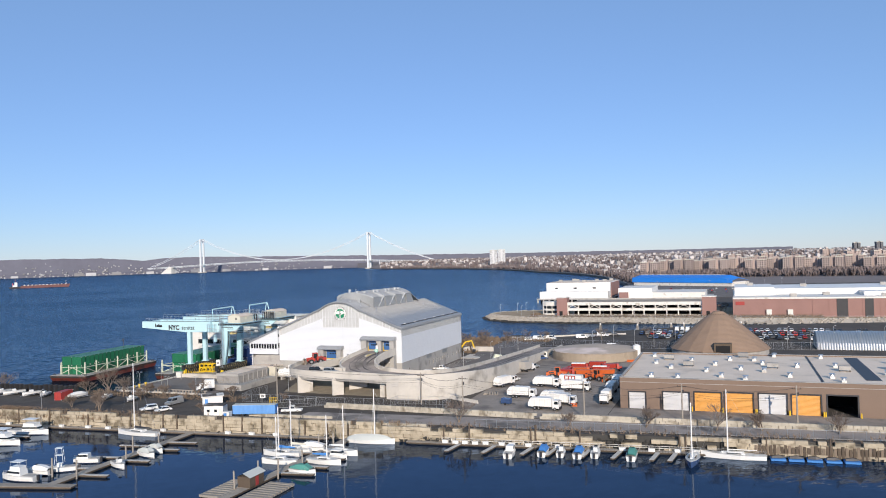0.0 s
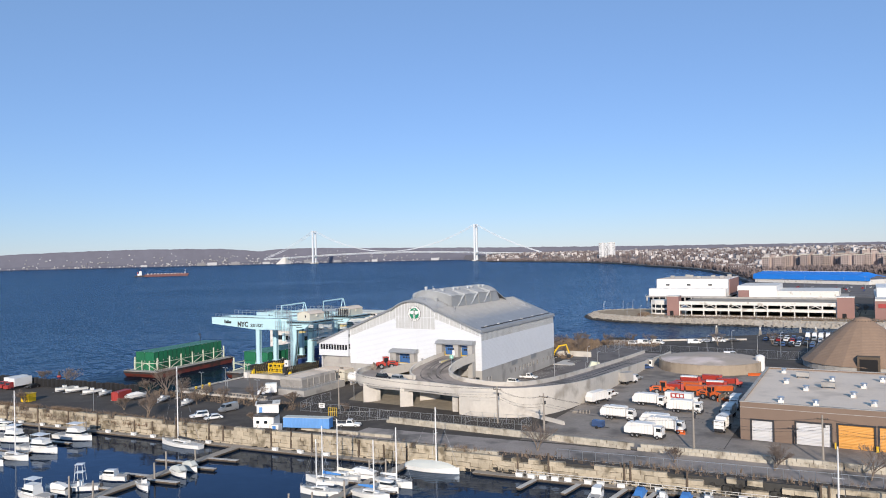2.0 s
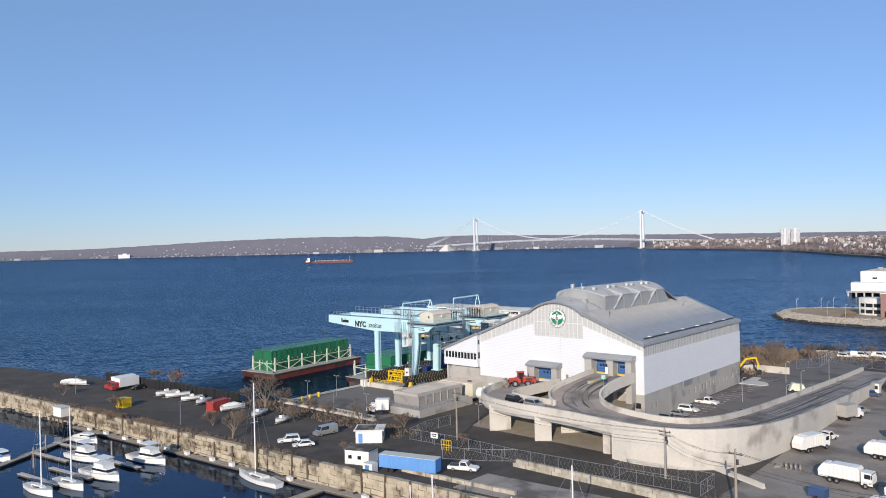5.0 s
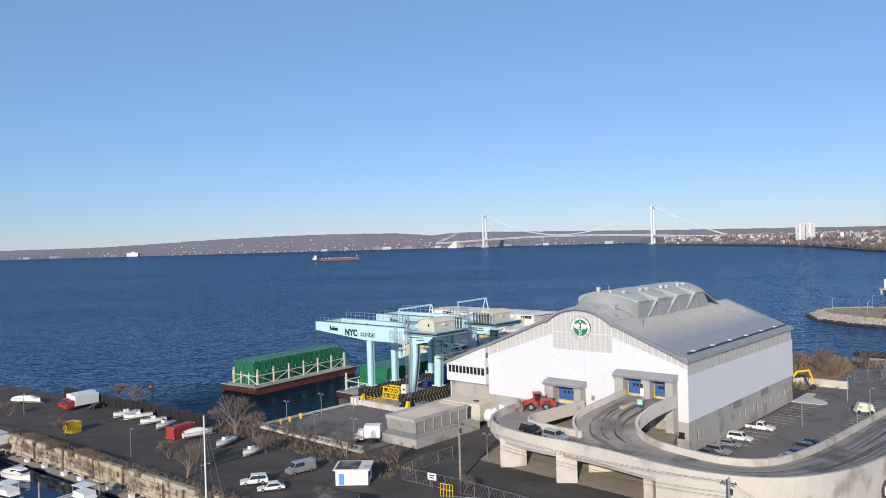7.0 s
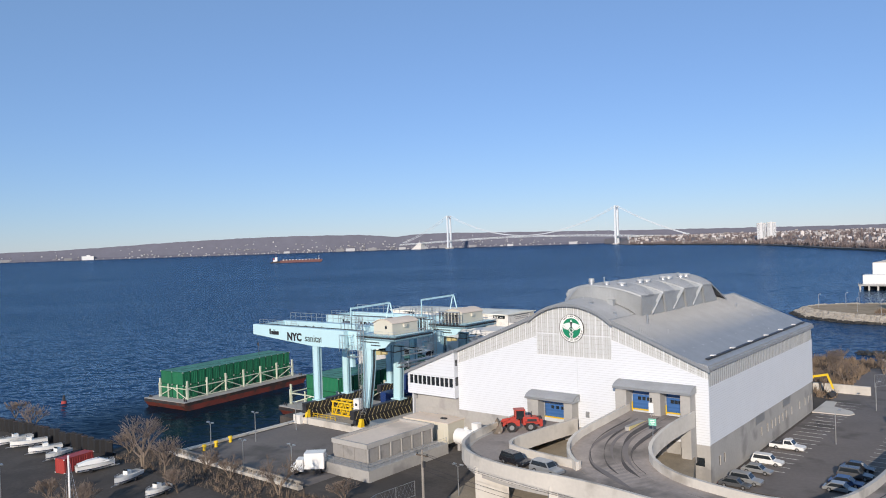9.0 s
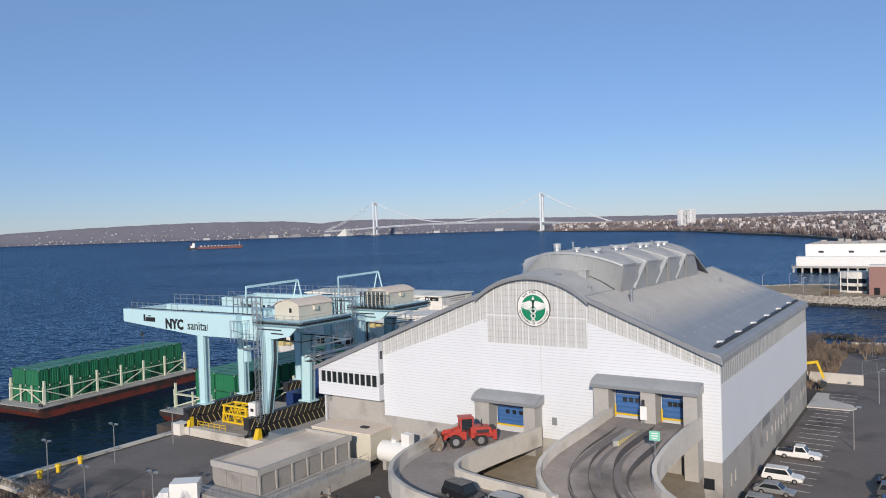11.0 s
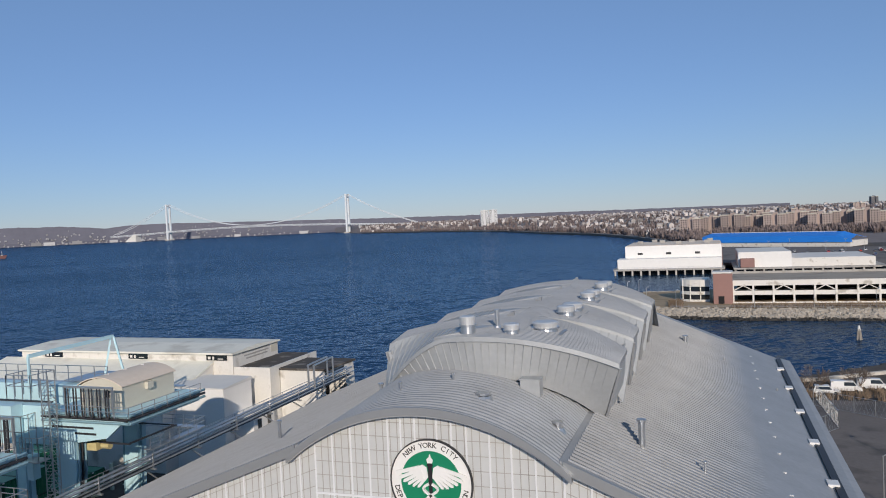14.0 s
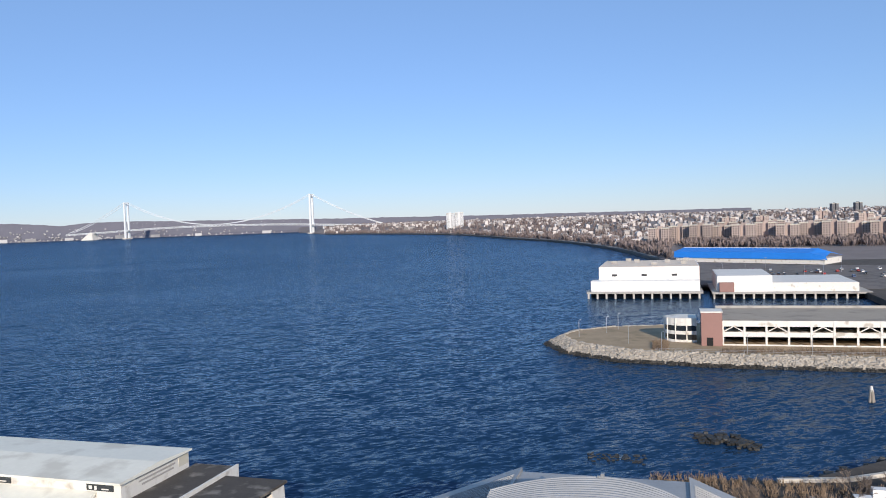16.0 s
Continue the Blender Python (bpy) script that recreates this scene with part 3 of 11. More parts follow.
for a, b in zip(breaks, breaks[1:]):
    xs = [a + (b - a) * k / 10 for k in range(11)] if XA < (a + b) / 2 < XB + 0.01 else [a, b]
    mid = (a + b) / 2
    hole = next((d for d in DOORS if d[0] - 0.01 <= a and b <= d[1] + 0.01), None)
    low = 21.85 if PL < mid < XB else None
    top_of_side = [(x, low if low else band_low(x)) for x in xs]
    z0 = 9.7
    if hole:
        base.box(a, FRONT, GROUND - 0.5, b, FRONT + 0.4, min(z0, hole[2]))
        if hole[2] > z0:
            side.box(a, FRONT, z0, b, FRONT + 0.4, hole[2])
        side.slab_xz([(a, hole[3]), (b, hole[3])] + top_of_side[::-1], FRONT, FRONT + 0.4)
    else:
        base.box(a, FRONT, GROUND - 0.5, b, FRONT + 0.4, z0)
        side.slab_xz([(a, z0), (b, z0)] + top_of_side[::-1], FRONT, FRONT + 0.4)
    part("translucent_panel", local(Mesh().slab_xz(top_of_side + [(x, gable(x)) for x in xs[::-1]], FRONT + 0.02, FRONT + 0.4)), M_PANEL, station, "pale grey translucent panel under the gable")
part("base_wall", local(base), M_CONC_D, station, "grey concrete base wall")
part("siding", local(side), M_LAP_GREY, station, "white horizontal ribbed metal siding")


def courses(lo, hi, spans, pitch=0.62):
    """Overlapping horizontal siding courses between two heights; spans(z) gives the stretches of wall at that height."""
    z = lo
    while z + 0.2 < hi:
        z2 = min(z + pitch, hi)
        for (a0, b0), (a1, b1) in zip(spans(z + 0.08), spans(z2)):
            if b0 - a0 > 0.3 and b1 - a1 > 0.05:
                m = Mesh().add([(a0, FRONT - 0.06, z + 0.08), (b0, FRONT - 0.06, z + 0.08), (b1, FRONT - 0.015, z2), (a1, FRONT - 0.015, z2), (a0, FRONT + 0.01, z + 0.08), (b0, FRONT + 0.01, z + 0.08), (b1, FRONT + 0.01, z2), (a1, FRONT + 0.01, z2)],
                               [(0, 1, 2, 3), (5, 4, 7, 6), (0, 4, 5, 1), (2, 6, 7, 3), (0, 3, 7, 4), (1, 5, 6, 2)])
                part("siding_course", local(m), M_WHITE_SIDE, station)
        z = z2


def front_spans(z):
    left = XS if z <= 18.7 else XS + (z - 18.7) / 0.347
    right = XR if z <= 19.9 else XR - (z - 19.9) / 0.327
    cuts = sorted((d[0], d[1]) for d in DOORS if d[2] - 0.5 < z < d[3] + 0.7)
    if z > 21.9:
        return [(left, PL), (XB, right)]
    out, x = [], left
    for a, b in cuts:
        out.append((x, a))
        x = b
    return out + [(x, right)]


edges_z = [9.7, 10.0, 13.7, 14.6, 17.9, 21.85, 25.1]
for lo_z, hi_z in zip(edges_z, edges_z[1:]):
    n_c = max(1, round((hi_z - lo_z) / 0.4))
    courses(lo_z, hi_z, front_spans if lo_z > 17.8 else (lambda z, q=(lo_z + hi_z) / 2: [(max(a, front_spans(z)[0][0]), min(b, front_spans(z)[-1][1])) for a, b in front_spans(q)]), (hi_z - lo_z) / n_c)
# white battens, unevenly spaced over the panel, and the fine grey grid of the sheets
panel_x = [PL + d for d in (0.06, 1.2, 2.4, 3.55, 4.75, 5.55, 6.4, 7.7, 8.55, 9.4, 10.7, 11.9, 13.2)] + [XB - 0.1]
band_x = [XS + 0.25 + 1.32 * k for k in range(14)] + [XB + 1.3 * k for k in range(1, 13)] + [XR - 0.2]
for x in panel_x + band_x:
    lo_z = 21.85 if PL <= x <= XB else band_low(x)
    part("batten", local(Mesh().box(x - 0.05, FRONT - 0.035, lo_z, x + 0.05, FRONT + 0.03, gable(x) - 0.05)), M_BATTEN, station)
part("batten", local(Mesh().box(PL, FRONT - 0.05, 25.62, XB, FRONT + 0.03, 25.75)), M_BATTEN, station)
part("batten", local(Mesh().box(PL, FRONT - 0.05, 21.78, XB, FRONT + 0.03, 21.9)), M_BATTEN, station)
for a, b in ((XS, PL), (XB, XR)):
    part("batten", local(Mesh().slab_xz([(a, band_low(a) - 0.08), (b, band_low(b) - 0.08), (b, band_low(b) + 0.05), (a, band_low(a) + 0.05)], FRONT - 0.05, FRONT + 0.03)), M_BATTEN, station)
grid = Mesh()
x = XS + 0.4
while x < XR:
    if min(abs(x - q) for q in panel_x + band_x) > 0.12:
        grid.box(x - 0.022, FRONT + 0.0, (21.85 if PL <= x <= XB else band_low(x)) + 0.1, x + 0.022, FRONT + 0.03, gable(x) - 0.1)
    x += 0.44
for k in range(1, 12):
    z = 21.85 + k * 0.82
    w = 7.4 if z < 28.0 else math.sqrt(max(0, (gable(XC) - z))) * 4.6
    if z < 30.4:
        grid.box(max(PL + 0.05, XC - w), FRONT + 0.0, z - 0.02, min(XB - 0.05, XC + w), FRONT + 0.03, z + 0.02)
for a, b in ((XS, PL), (XB, XR)):
    for u in (0.27, 0.54, 0.8):
        za, zb = band_low(a) + (gable(a) - band_low(a)) * u, band_low(b) + (gable(b) - band_low(b)) * u
        grid.slab_xz([(a, za - 0.02), (b, zb - 0.02), (b, zb + 0.02), (a, za + 0.02)], FRONT + 0.0, FRONT + 0.03)
tagged(part("sheet_seam", local(grid), M_CONC_D, station, "fine grey joints of the translucent sheets"), kind="stuff")
part("siding_joint", local(Mesh().box(-129.9, FRONT - 0.075, 9.8, -129.82, FRONT + 0.02, 21.8)), M_LAP_GREY, station)

# office wing, standing slightly proud
WF = FRONT - 1.2
m = Mesh()
m.slab_xz([(XL + 0.6, GROUND), (XS - 0.02, GROUND), (XS - 0.02, 9.4), (XL + 0.6, 9.4)], FRONT + 0.3, FRONT + 0.7)
m.slab_xz([(XL + 1.6, 9.4), (XS, 9.4), (XS, 12.0), (XL + 1.6, 12.0)], FRONT - 0.02, FRONT + 0.7)
part("wing_base", local(m), M_CONC_D, station)
m = Mesh()
m.slab_xz([(XL, 12.0), (XS, 12.0), (XS, 14.05), (XL, 14.05)], WF, FRONT + 0.7)
m.slab_xz([(XL, 15.8), (XS, 15.8), (XS, gable(XS)), (XL, gable(XL))], WF, FRONT + 0.7)
m.box(XL, WF, 14.05, XL + 0.35, FRONT + 0.7, 15.8)
m.box(XS - 0.35, WF, 14.05, XS, FRONT + 0.7, 15.8)
m.box(XL, FRONT, 3.4, XL + 0.35, BACK, 13.6)
part("wing_siding", local(m), M_LAP_GREY, station, "white ribbed siding of the office wing")
wing_win = part("ribbon_window", local(Mesh().box(XL + 0.3, WF + 0.18, 14.05, XS - 0.3, WF + 0.4, 15.8)), M_GLASS, station, "dark ribbon window of the office wing")
for k in range(11):
    x = XL + 0.4 + k * (XS - XL - 0.8) / 10
    part("mullion", local(Mesh().box(x - 0.09, WF + 0.02, 14.05, x + 0.09, WF + 0.2, 15.8)), M_BATTEN, wing_win)
part("corner_window", local(Mesh().box(XS - 0.05, WF + 0.25, 14.4, XS + 0.03, FRONT - 0.1, 16.1)), M_GLASS, station)
part("corner_window", local(Mesh().box(XS - 0.05, WF + 0.35, 18.3, XS + 0.03, FRONT - 0.25, 19.5)), M_GLASS, station)

for lo_z, hi_z in ((12.0, 14.05), (15.8, ZL - 0.1)):
    n_c = max(1, round((hi_z - lo_z) / 0.4))
    for k in range(n_c):
        z, z2 = lo_z + (hi_z - lo_z) * k / n_c, lo_z + (hi_z - lo_z) * (k + 1) / n_c
        part("siding_course", local(Mesh().slab_yz([(WF - 0.06, z + 0.07), (WF - 0.01, z + 0.07), (WF - 0.01, z2), (WF - 0.02, z2)], XL, XS)), M_WHITE_SIDE, station)
z = ZL
while z < ZS - 0.3:
    z2 = min(z + 0.62, ZS)
    xa, xb = XL + (z - ZL) * (XS - XL) / (ZS - ZL) + 0.1, XL + (z2 - ZL) * (XS - XL) / (ZS - ZL)
    part("siding_course", local(Mesh().slab_xz([(xa, z + 0.07), (XS, z + 0.07), (XS, z2), (xb, z2)], WF - 0.05, WF - 0.005)), M_WHITE_SIDE, station)
    z = z2

# side wall: concrete base with small windows, siding, metal louvre band
WINS = [(y, 0.7) for y in (254.7, 256.8, 275.9, 279.5, 282.1, 284.3, 286.6, 289.0, 291.4, 295.2, 301.0, 305.1, 308.0, 310.4)]
m = Mesh()
edges = [FRONT + 0.4]
for y, w in WINS:
    edges += [y, y + w]
edges += [BACK]
for k in range(0, len(edges), 2):
    m.box(XR - 0.4, edges[k], GROUND - 0.5, XR, edges[k + 1], 9.8)
for y, w in WINS:
    m.box(XR - 0.4, y, GROUND - 0.5, XR, y + w, 5.75)
    m.box(XR - 0.4, y, 7.3, XR, y + w, 9.8)
part("base_wall", local(m), M_CONC_D, station, "grey concrete base wall with small windows")
for y, w in WINS:
    part("window", local(Mesh().box(XR - 0.22, y, 5.75, XR - 0.15, y + w, 7.3)), M_GLASS, station)
for y in (272.6, 289.1):
    part("louvre", local(Mesh().box(XR - 0.02, y, 8.4, XR + 0.1, y + 5.3, 9.9)), M_ROOF_F, station, "grey louvre panel")
part("siding", local(Mesh().box(XR - 0.4, FRONT + 0.4, 9.8, XR + 0.02, BACK, 18.85)), M_LAP_GREY, station, "white horizontal ribbed metal siding")
part("eave_band", local(Mesh().box(XR - 0.4, FRONT + 0.4, 18.85, XR, BACK, ZR)), M_PANEL, station, "grey louvred eave band")
for k in range(66):
    y = FRONT + 0.5 + k * 0.92
    part("eave_rib", local(Mesh().box(XR, y, 18.85, XR + 0.07, y + 0.14, ZR - 0.05)), M_ROOF_F, station)
n_c = 23
for k in range(n_c):
    z, z2 = 9.8 + k * 9.05 / n_c, 9.8 + (k + 1) * 9.05 / n_c
    m = Mesh().slab_xz([(XR + 0.01, z + 0.08), (XR + 0.075, z + 0.08), (XR + 0.03, z2), (XR + 0.01, z2)], FRONT, BACK)
    part("siding_course", local(m), M_WHITE_SIDE, station)
part("back_wall", local(Mesh().slab_xz([(XL, GROUND), (XR, GROUND), (XR, ZR), (XB, ZA), (XA, ZA), (XL, ZL)], BACK - 0.4, BACK)), M_WHITE_SIDE, station)
part("hall_floor", local(Mesh().box(XL + 0.5, FRONT + 0.5, GROUND, XR - 0.5, BACK - 0.5, 10.6).box(-121, FRONT + 0.45, 10.6, -109.5, FRONT + 14, 14.05)), M_CONC_D, station)
# unseen black screen added to keep the hall dark behind its doors
part("hall_partition", local(Mesh().box(-158, FRONT + 16, 10.6, -107.6, FRONT + 16.4, 21)), M_DARK, station)

# roof slopes
TH = 0.45
m = Mesh()
m.slab_xz([(XB - 0.2, ZA + 0.1), (XR + 0.4, ZR - 0.05), (XR + 0.4, ZR + TH), (XB - 0.2, ZA + TH + 0.15)], FRONT - 0.6, BACK + 0.5)
part("roof_slope", local(m), M_ROOF, station, "grey standing seam zinc roof slope")
m = Mesh()
m.slab_xz([(XA + 0.2, ZA + 0.1), (XL - 0.5, ZL - 0.15), (XL - 0.5, ZL + TH - 0.1), (XA + 0.2, ZA + TH + 0.15)], FRONT - 0.6, BACK + 0.5)
m.slab_xz([(XS + 0.3, ZS + 0.1), (XL - 0.5, ZL - 0.15), (XL - 0.5, ZL + TH - 0.1), (XS + 0.3, ZS + TH + 0.1)], WF - 0.5, FRONT - 0.6)
m.box(XA, FRONT + 0.4, ZA, XB, BACK, ZA + 0.3)
part("roof_slope", local(m), M_ROOF, station, "grey standing seam zinc roof slope")
seam = Mesh().slab_xz([(XB + 0.2, ZA + TH + 0.02), (XR - 2.2, ZR + TH + 0.86), (XR - 2.2, ZR + TH + 1.0), (XB + 0.2, ZA + TH + 0.16)], 0, 0.07)
seam.v = [(x - OFF.x, y, z - OFF.z) for x, y, z in seam.v]
seam_data = seam.data("roof_seam", M_ROOF)
m = Mesh()
for k in range(118):
    y = FRONT - 0.3 + k * 0.51
    o = new("roof_seam", seam_data)
    o.parent = station
    o.matrix_basis = pose(0, y - OFF.y, 0)
    m.slab_xz([(XA - 0.2, ZA + TH + 0.02), (XL + 0.2, ZL + TH + 0.16), (XL + 0.2, ZL + TH + 0.25), (XA - 0.2, ZA + TH + 0.11)], y, y + 0.06)
tagged(part("far_slope_seam", local(m), M_ROOF, station), kind="stuff")
# verge trim along the gable
m = Mesh()
for a, b, front in ((XL - 0.6, XS, WF - 0.55), (XS, XA, FRONT - 0.75), (XB, XR + 0.5, FRONT - 0.75)):
    m = Mesh().slab_xz([(a, gable(a) - 0.02), (b, gable(b) - 0.02), (b, gable(b) + TH + 0.14), (a, gable(a) + TH + 0.14)], front, front + 0.5)
    part("verge_trim", local(m), M_ROOF_F, station, "dark grey metal verge trim")
# gutter behind the right eave, with snow-white patches of bright flashing
m = Mesh().slab_xz([(XR - 2.0, ZR + TH + 0.82), (XR + 0.2, ZR + TH - 0.03), (XR + 0.2, ZR + TH + 0.35), (XR - 0.3, ZR + TH + 0.55)], FRONT - 0.5, BACK + 0.4)
part("eave_kerb", local(m), M_ROOF, station, "grey eave kerb")
part("gutter", local(Mesh().slab_xz([(XR - 1.5, ZR + TH + 0.66), (XR - 1.0, ZR + TH + 0.45), (XR - 1.0, ZR + TH + 0.91), (XR - 1.5, ZR + TH + 0.94)], FRONT + 3, BACK - 1)), M_STEEL_D, station, "dark box gutter")
for k in range(6):
    part("gutter_cover", local(Mesh().box(XR - 1.9, FRONT + 6 + k * 9.4, ZR + TH + 0.8, XR - 1.2, FRONT + 7.0 + k * 9.4, ZR + TH + 1.06)), M_WHITE, station)


# arched front roof and the four curved monitors
def arc_row(y, hw, zend, crown, cx=XC, n=28, drop=0.0):
    rise = crown - zend
    r = (hw * hw + rise * rise) / (2 * rise)
    out = []
    for i in range(n + 1):
        x = -hw + 2 * hw * i / n
        out.append((cx + x, y, crown - r + math.sqrt(max(0, r * r - x * x)) - drop))
    return out


def shell(rows, thick=0.3):
    """A closed curved slab: the rows above, the same rows lower by its thickness below."""
    m = Mesh()
    n, w = len(rows), len(rows[0])
    verts = [p for r in rows for p in r] + [(x, y, z - thick) for r in rows for x, y, z in r]
    low = n * w
    faces = []
    for i in range(n - 1):
        for j in range(w - 1):
            k = i * w + j
            faces.append((k, k + 1, k + w + 1, k + w))
            faces.append((low + k + w, low + k + w + 1, low + k + 1, low + k))
    for j in range(w - 1):
        k = (n - 1) * w + j
        faces += [(j + 1, j, low + j, low + j + 1), (k, k + 1, low + k + 1, low + k)]
    for i in range(n - 1):
        k, e = i * w, i * w + w - 1
        faces += [(k, k + w, low + k + w, low + k), (e + w, e, low + e, low + e + w)]
    return m.add(verts, faces)


def between(front, back, f):
    return [tuple(p + (q - p) * f for p, q in zip(a, b)) for a, b in zip(front, back)]


def corrugated(front, back, pitch=0.42, depth=0.085, thick=0.3):
    """A curved roof with pressed ribs that run from side to side."""
    mid = len(front) // 2
    waves = max(2, int(abs(back[mid][1] - front[mid][1]) / pitch))
    rows = []
    for i in range(waves):
        for f, up in ((0.0, 0), (0.2, depth), (0.5, depth), (0.7, 0)):
            rows.append([(x, y, z + up) for x, y, z in between(front, back, (i + f) / waves)])
    rows.append(back)
    return shell(rows, thick)


part("arched_roof", local(corrugated(arc_row(FRONT - 0.9, 8.15, 28.1, 31.15), arc_row(262.0, 8.15, 28.1, 32.0), thick=0.45)), M_ROOF, station, "curved corrugated zinc roof over the entrance gable")
part("arch_trim", local(shell([arc_row(FRONT - 1.0, 8.3, 28.0, 31.22), arc_row(FRONT - 0.55, 8.3, 28.0, 31.22)], 0.4)), M_ROOF_F, station, "dark grey curved metal fascia")
MX, MHW = -129.35, 8.25


def swept(hw, crown, right, left, n=30):
    """A curved edge through (y, z) at the crown, the right tip and the left tip."""
    out = []
    for i in range(n + 1):
        u = -1 + 2 * i / n
        yt, zt = right if u > 0 else left
        rise = crown[1] - zt
        r = (hw * hw + rise * rise) / (2 * rise)
        out.append((MX + hw * u, crown[0] + (yt - crown[0]) * u * u, crown[1] - r + math.sqrt(max(0, r * r - (hw * u) ** 2))))
    return out


RIDGE_C, RIDGE_R, RIDGE_L = (257.0, 266.8, 276.5, 286.3, 296.1), (258.4, 267.8, 277.6, 287.2), (261.1, 270.5, 280.6, 290.4)


def strip(start, stop, us, high, back, pitch=0.42, depth=0.085, thick=0.28):
    """Part of a vault between two curved edges; start and stop give the share of the way back at each u. With a pitch it is ribbed."""
    cols = []
    for u in us:
        g = (u + 1) / 2 * (len(high) - 1)
        i = min(int(g), len(high) - 2)
        cols.append([Vector(e[i]).lerp(Vector(e[i + 1]), g - i) for e in (high, back)])
    waves = max(2, int(max((stop(u) - start(u)) * (c[1].y - c[0].y) for u, c in zip(us, cols)) / pitch)) if pitch else 4
    rows = []
    for i in range(waves):
        for f, up in ((0.0, 0), (0.2, depth), (0.5, depth), (0.7, 0)) if pitch else ((0.0, 0),):
            g = (i + f) / waves
            rows.append([tuple(c[0].lerp(c[1], start(u) + (stop(u) - start(u)) * g) + Vector((0, 0, up))) for u, c in zip(us, cols)])
    rows.append([tuple(c[0].lerp(c[1], stop(u))) for u, c in zip(us, cols)])
    return shell(rows, thick), rows


HALF = [k / 16 for k in range(17)]
prev = None
for k in range(4):
    high = swept(MHW, (RIDGE_C[k], 33.95), (RIDGE_R[k], 32.15), (RIDGE_L[k], 32.45))
    back = swept(MHW - 0.1, (RIDGE_C[k + 1] - 0.2, 34.0), (RIDGE_R[k] + 5.6, 32.05), (RIDGE_L[k] + 4.0, 33.05))
    lip, fold = list(high), -0.4
    if prev is None:
        low = [(x, y, z - 0.45) for x, y, z in swept(6.8, (257.4, 31.95), (260.8, 28.65), (260.9, 28.9))]
        # the first ridge runs down to the slope on its far side
        lip = [(x, y - 0.8 * max(0, -(x - MX) / MHW - 0.3), z - 2.9 * (max(0, -(x - MX) / MHW - 0.3) / 0.7) ** 1.4) for x, y, z in high]
    else:
        low = [(MX + (x - MX) * 0.95, y + 0.1, z - 0.5 - 3.2 * ((x - MX) / MHW) ** 2) for x, y, z in prev]

    def share(u):
        """Where the far leaf's ribs begin."""
        return 0.5 - 0.33 * abs(u) ** 4

    def hem(u):
        """Edge of the near leaf on the far side of the crown."""
        return max(0.0, 0.5 * (1 - u / fold)) if u > fold else 0.0

    part("monitor_face", local(shell([low, between(low, lip, 0.5), [(x, y + 0.06, z - 0.05) for x, y, z in lip]], 0.12)), M_ZINC_PALE, station, "smooth fluted zinc face of the curved roof monitor")
    far_us = [u - 1 for u in HALF]
    ribbed, _ = strip(share, lambda u: 1.0, far_us, high, back)
    part("monitor_roof", local(ribbed), M_ROOF, station, "curved corrugated zinc leaf of the monitor roof")
    ribbed, _ = strip(lambda u: 0.0, lambda u: min(1.0, hem(u)) if u < 0 else 1.0, [fold * (1 - h) for h in HALF[:-1]] + [-0.001], high, back)
    part("monitor_roof", local(ribbed), M_ROOF, station, "curved corrugated zinc leaf of the monitor roof")
    ribbed, _ = strip(lambda u: 0.0, lambda u: 1.0, HALF, high, back)
    part("monitor_roof", local(ribbed), M_ROOF, station, "curved corrugated zinc leaf of the monitor roof")
    smooth, rows = strip(hem, lambda u: max(share(u), hem(u) + 0.001), far_us, lip, back, pitch=0)
    if k == 0:
        top = [tuple(Vector(high[i]).lerp(Vector(back[i]), share(-1 + i / 15))) for i in range(16)]
        rows = [[tuple(Vector(p).lerp(Vector(q), f)) for p, q in zip(lip[:16], top)] for f in (0.0, 0.35, 0.7, 1.0)]
        smooth = shell([[(x, y, z + 0.03) for x, y, z in r] for r in rows], 0.1)
    part("monitor_pan", local(smooth), M_ZINC_PALE, station, "smooth pale zinc pan of the monitor roof")
    part("monitor_edge", local(shell([[(x, y - 0.08, z + 0.03) for x, y, z in lip], [(x, y + 0.12, z + 0.06) for x, y, z in lip]], 0.3)), M_ZINC_PALE, station, "bright folded edge of the monitor roof")
    ribs = Mesh()
    for i in range(1, 30):
        ribs.beam(Vector(low[i]) + Vector((0, -0.03, 0.02)), Vector(lip[i]) + Vector((0, -0.03, -0.1)), 0.045, 0.05)
    for i in range(1, len(rows[0]) - 5):
        ribs.beam(Vector(rows[0][i]) + Vector((0, 0, 0.05)), Vector(rows[-1][i]) + Vector((0, 0, 0.05)), 0.04, 0.05)
    tagged(part("monitor_rib", local(ribs), M_ZINC_PALE, station), kind="stuff")
    for s, e in ((1, -1), (-1, 0)):
        tip, end = Vector(high[e]) - Vector((s * 0.1, -0.15, 0.3)), Vector(back[e]) - Vector((s * 0.1, 0.1, 0.3))
        fx = MX + s * 7.45
        foot, heel = Vector((fx, tip.y + 2.6 if k else 260.9, 28.2)), Vector((fx, end.y + 4.6, 28.2))
        if k == 0:
            foot.x = MX + s * 6.9
        inner = Vector((-s * 0.2, 0, 0))
        q = [tip, foot, heel, end]
        cheek = Mesh().add(q + [p + inner for p in q], [(0, 1, 2, 3), (7, 6, 5, 4), (0, 4, 5, 1), (1, 5, 6, 2), (2, 6, 7, 3), (3, 7, 4, 0)])
        part("monitor_cheek", local(cheek), M_ZINC_PALE, station, "shaded zinc cheek of the monitor")
        out_by = Vector((s * 0.12, 0, 0))
        part("monitor_fin", local(Mesh().beam(tip + out_by, foot + out_by, 0.18, 0.1)), M_ROOF, station, "raking zinc edge")
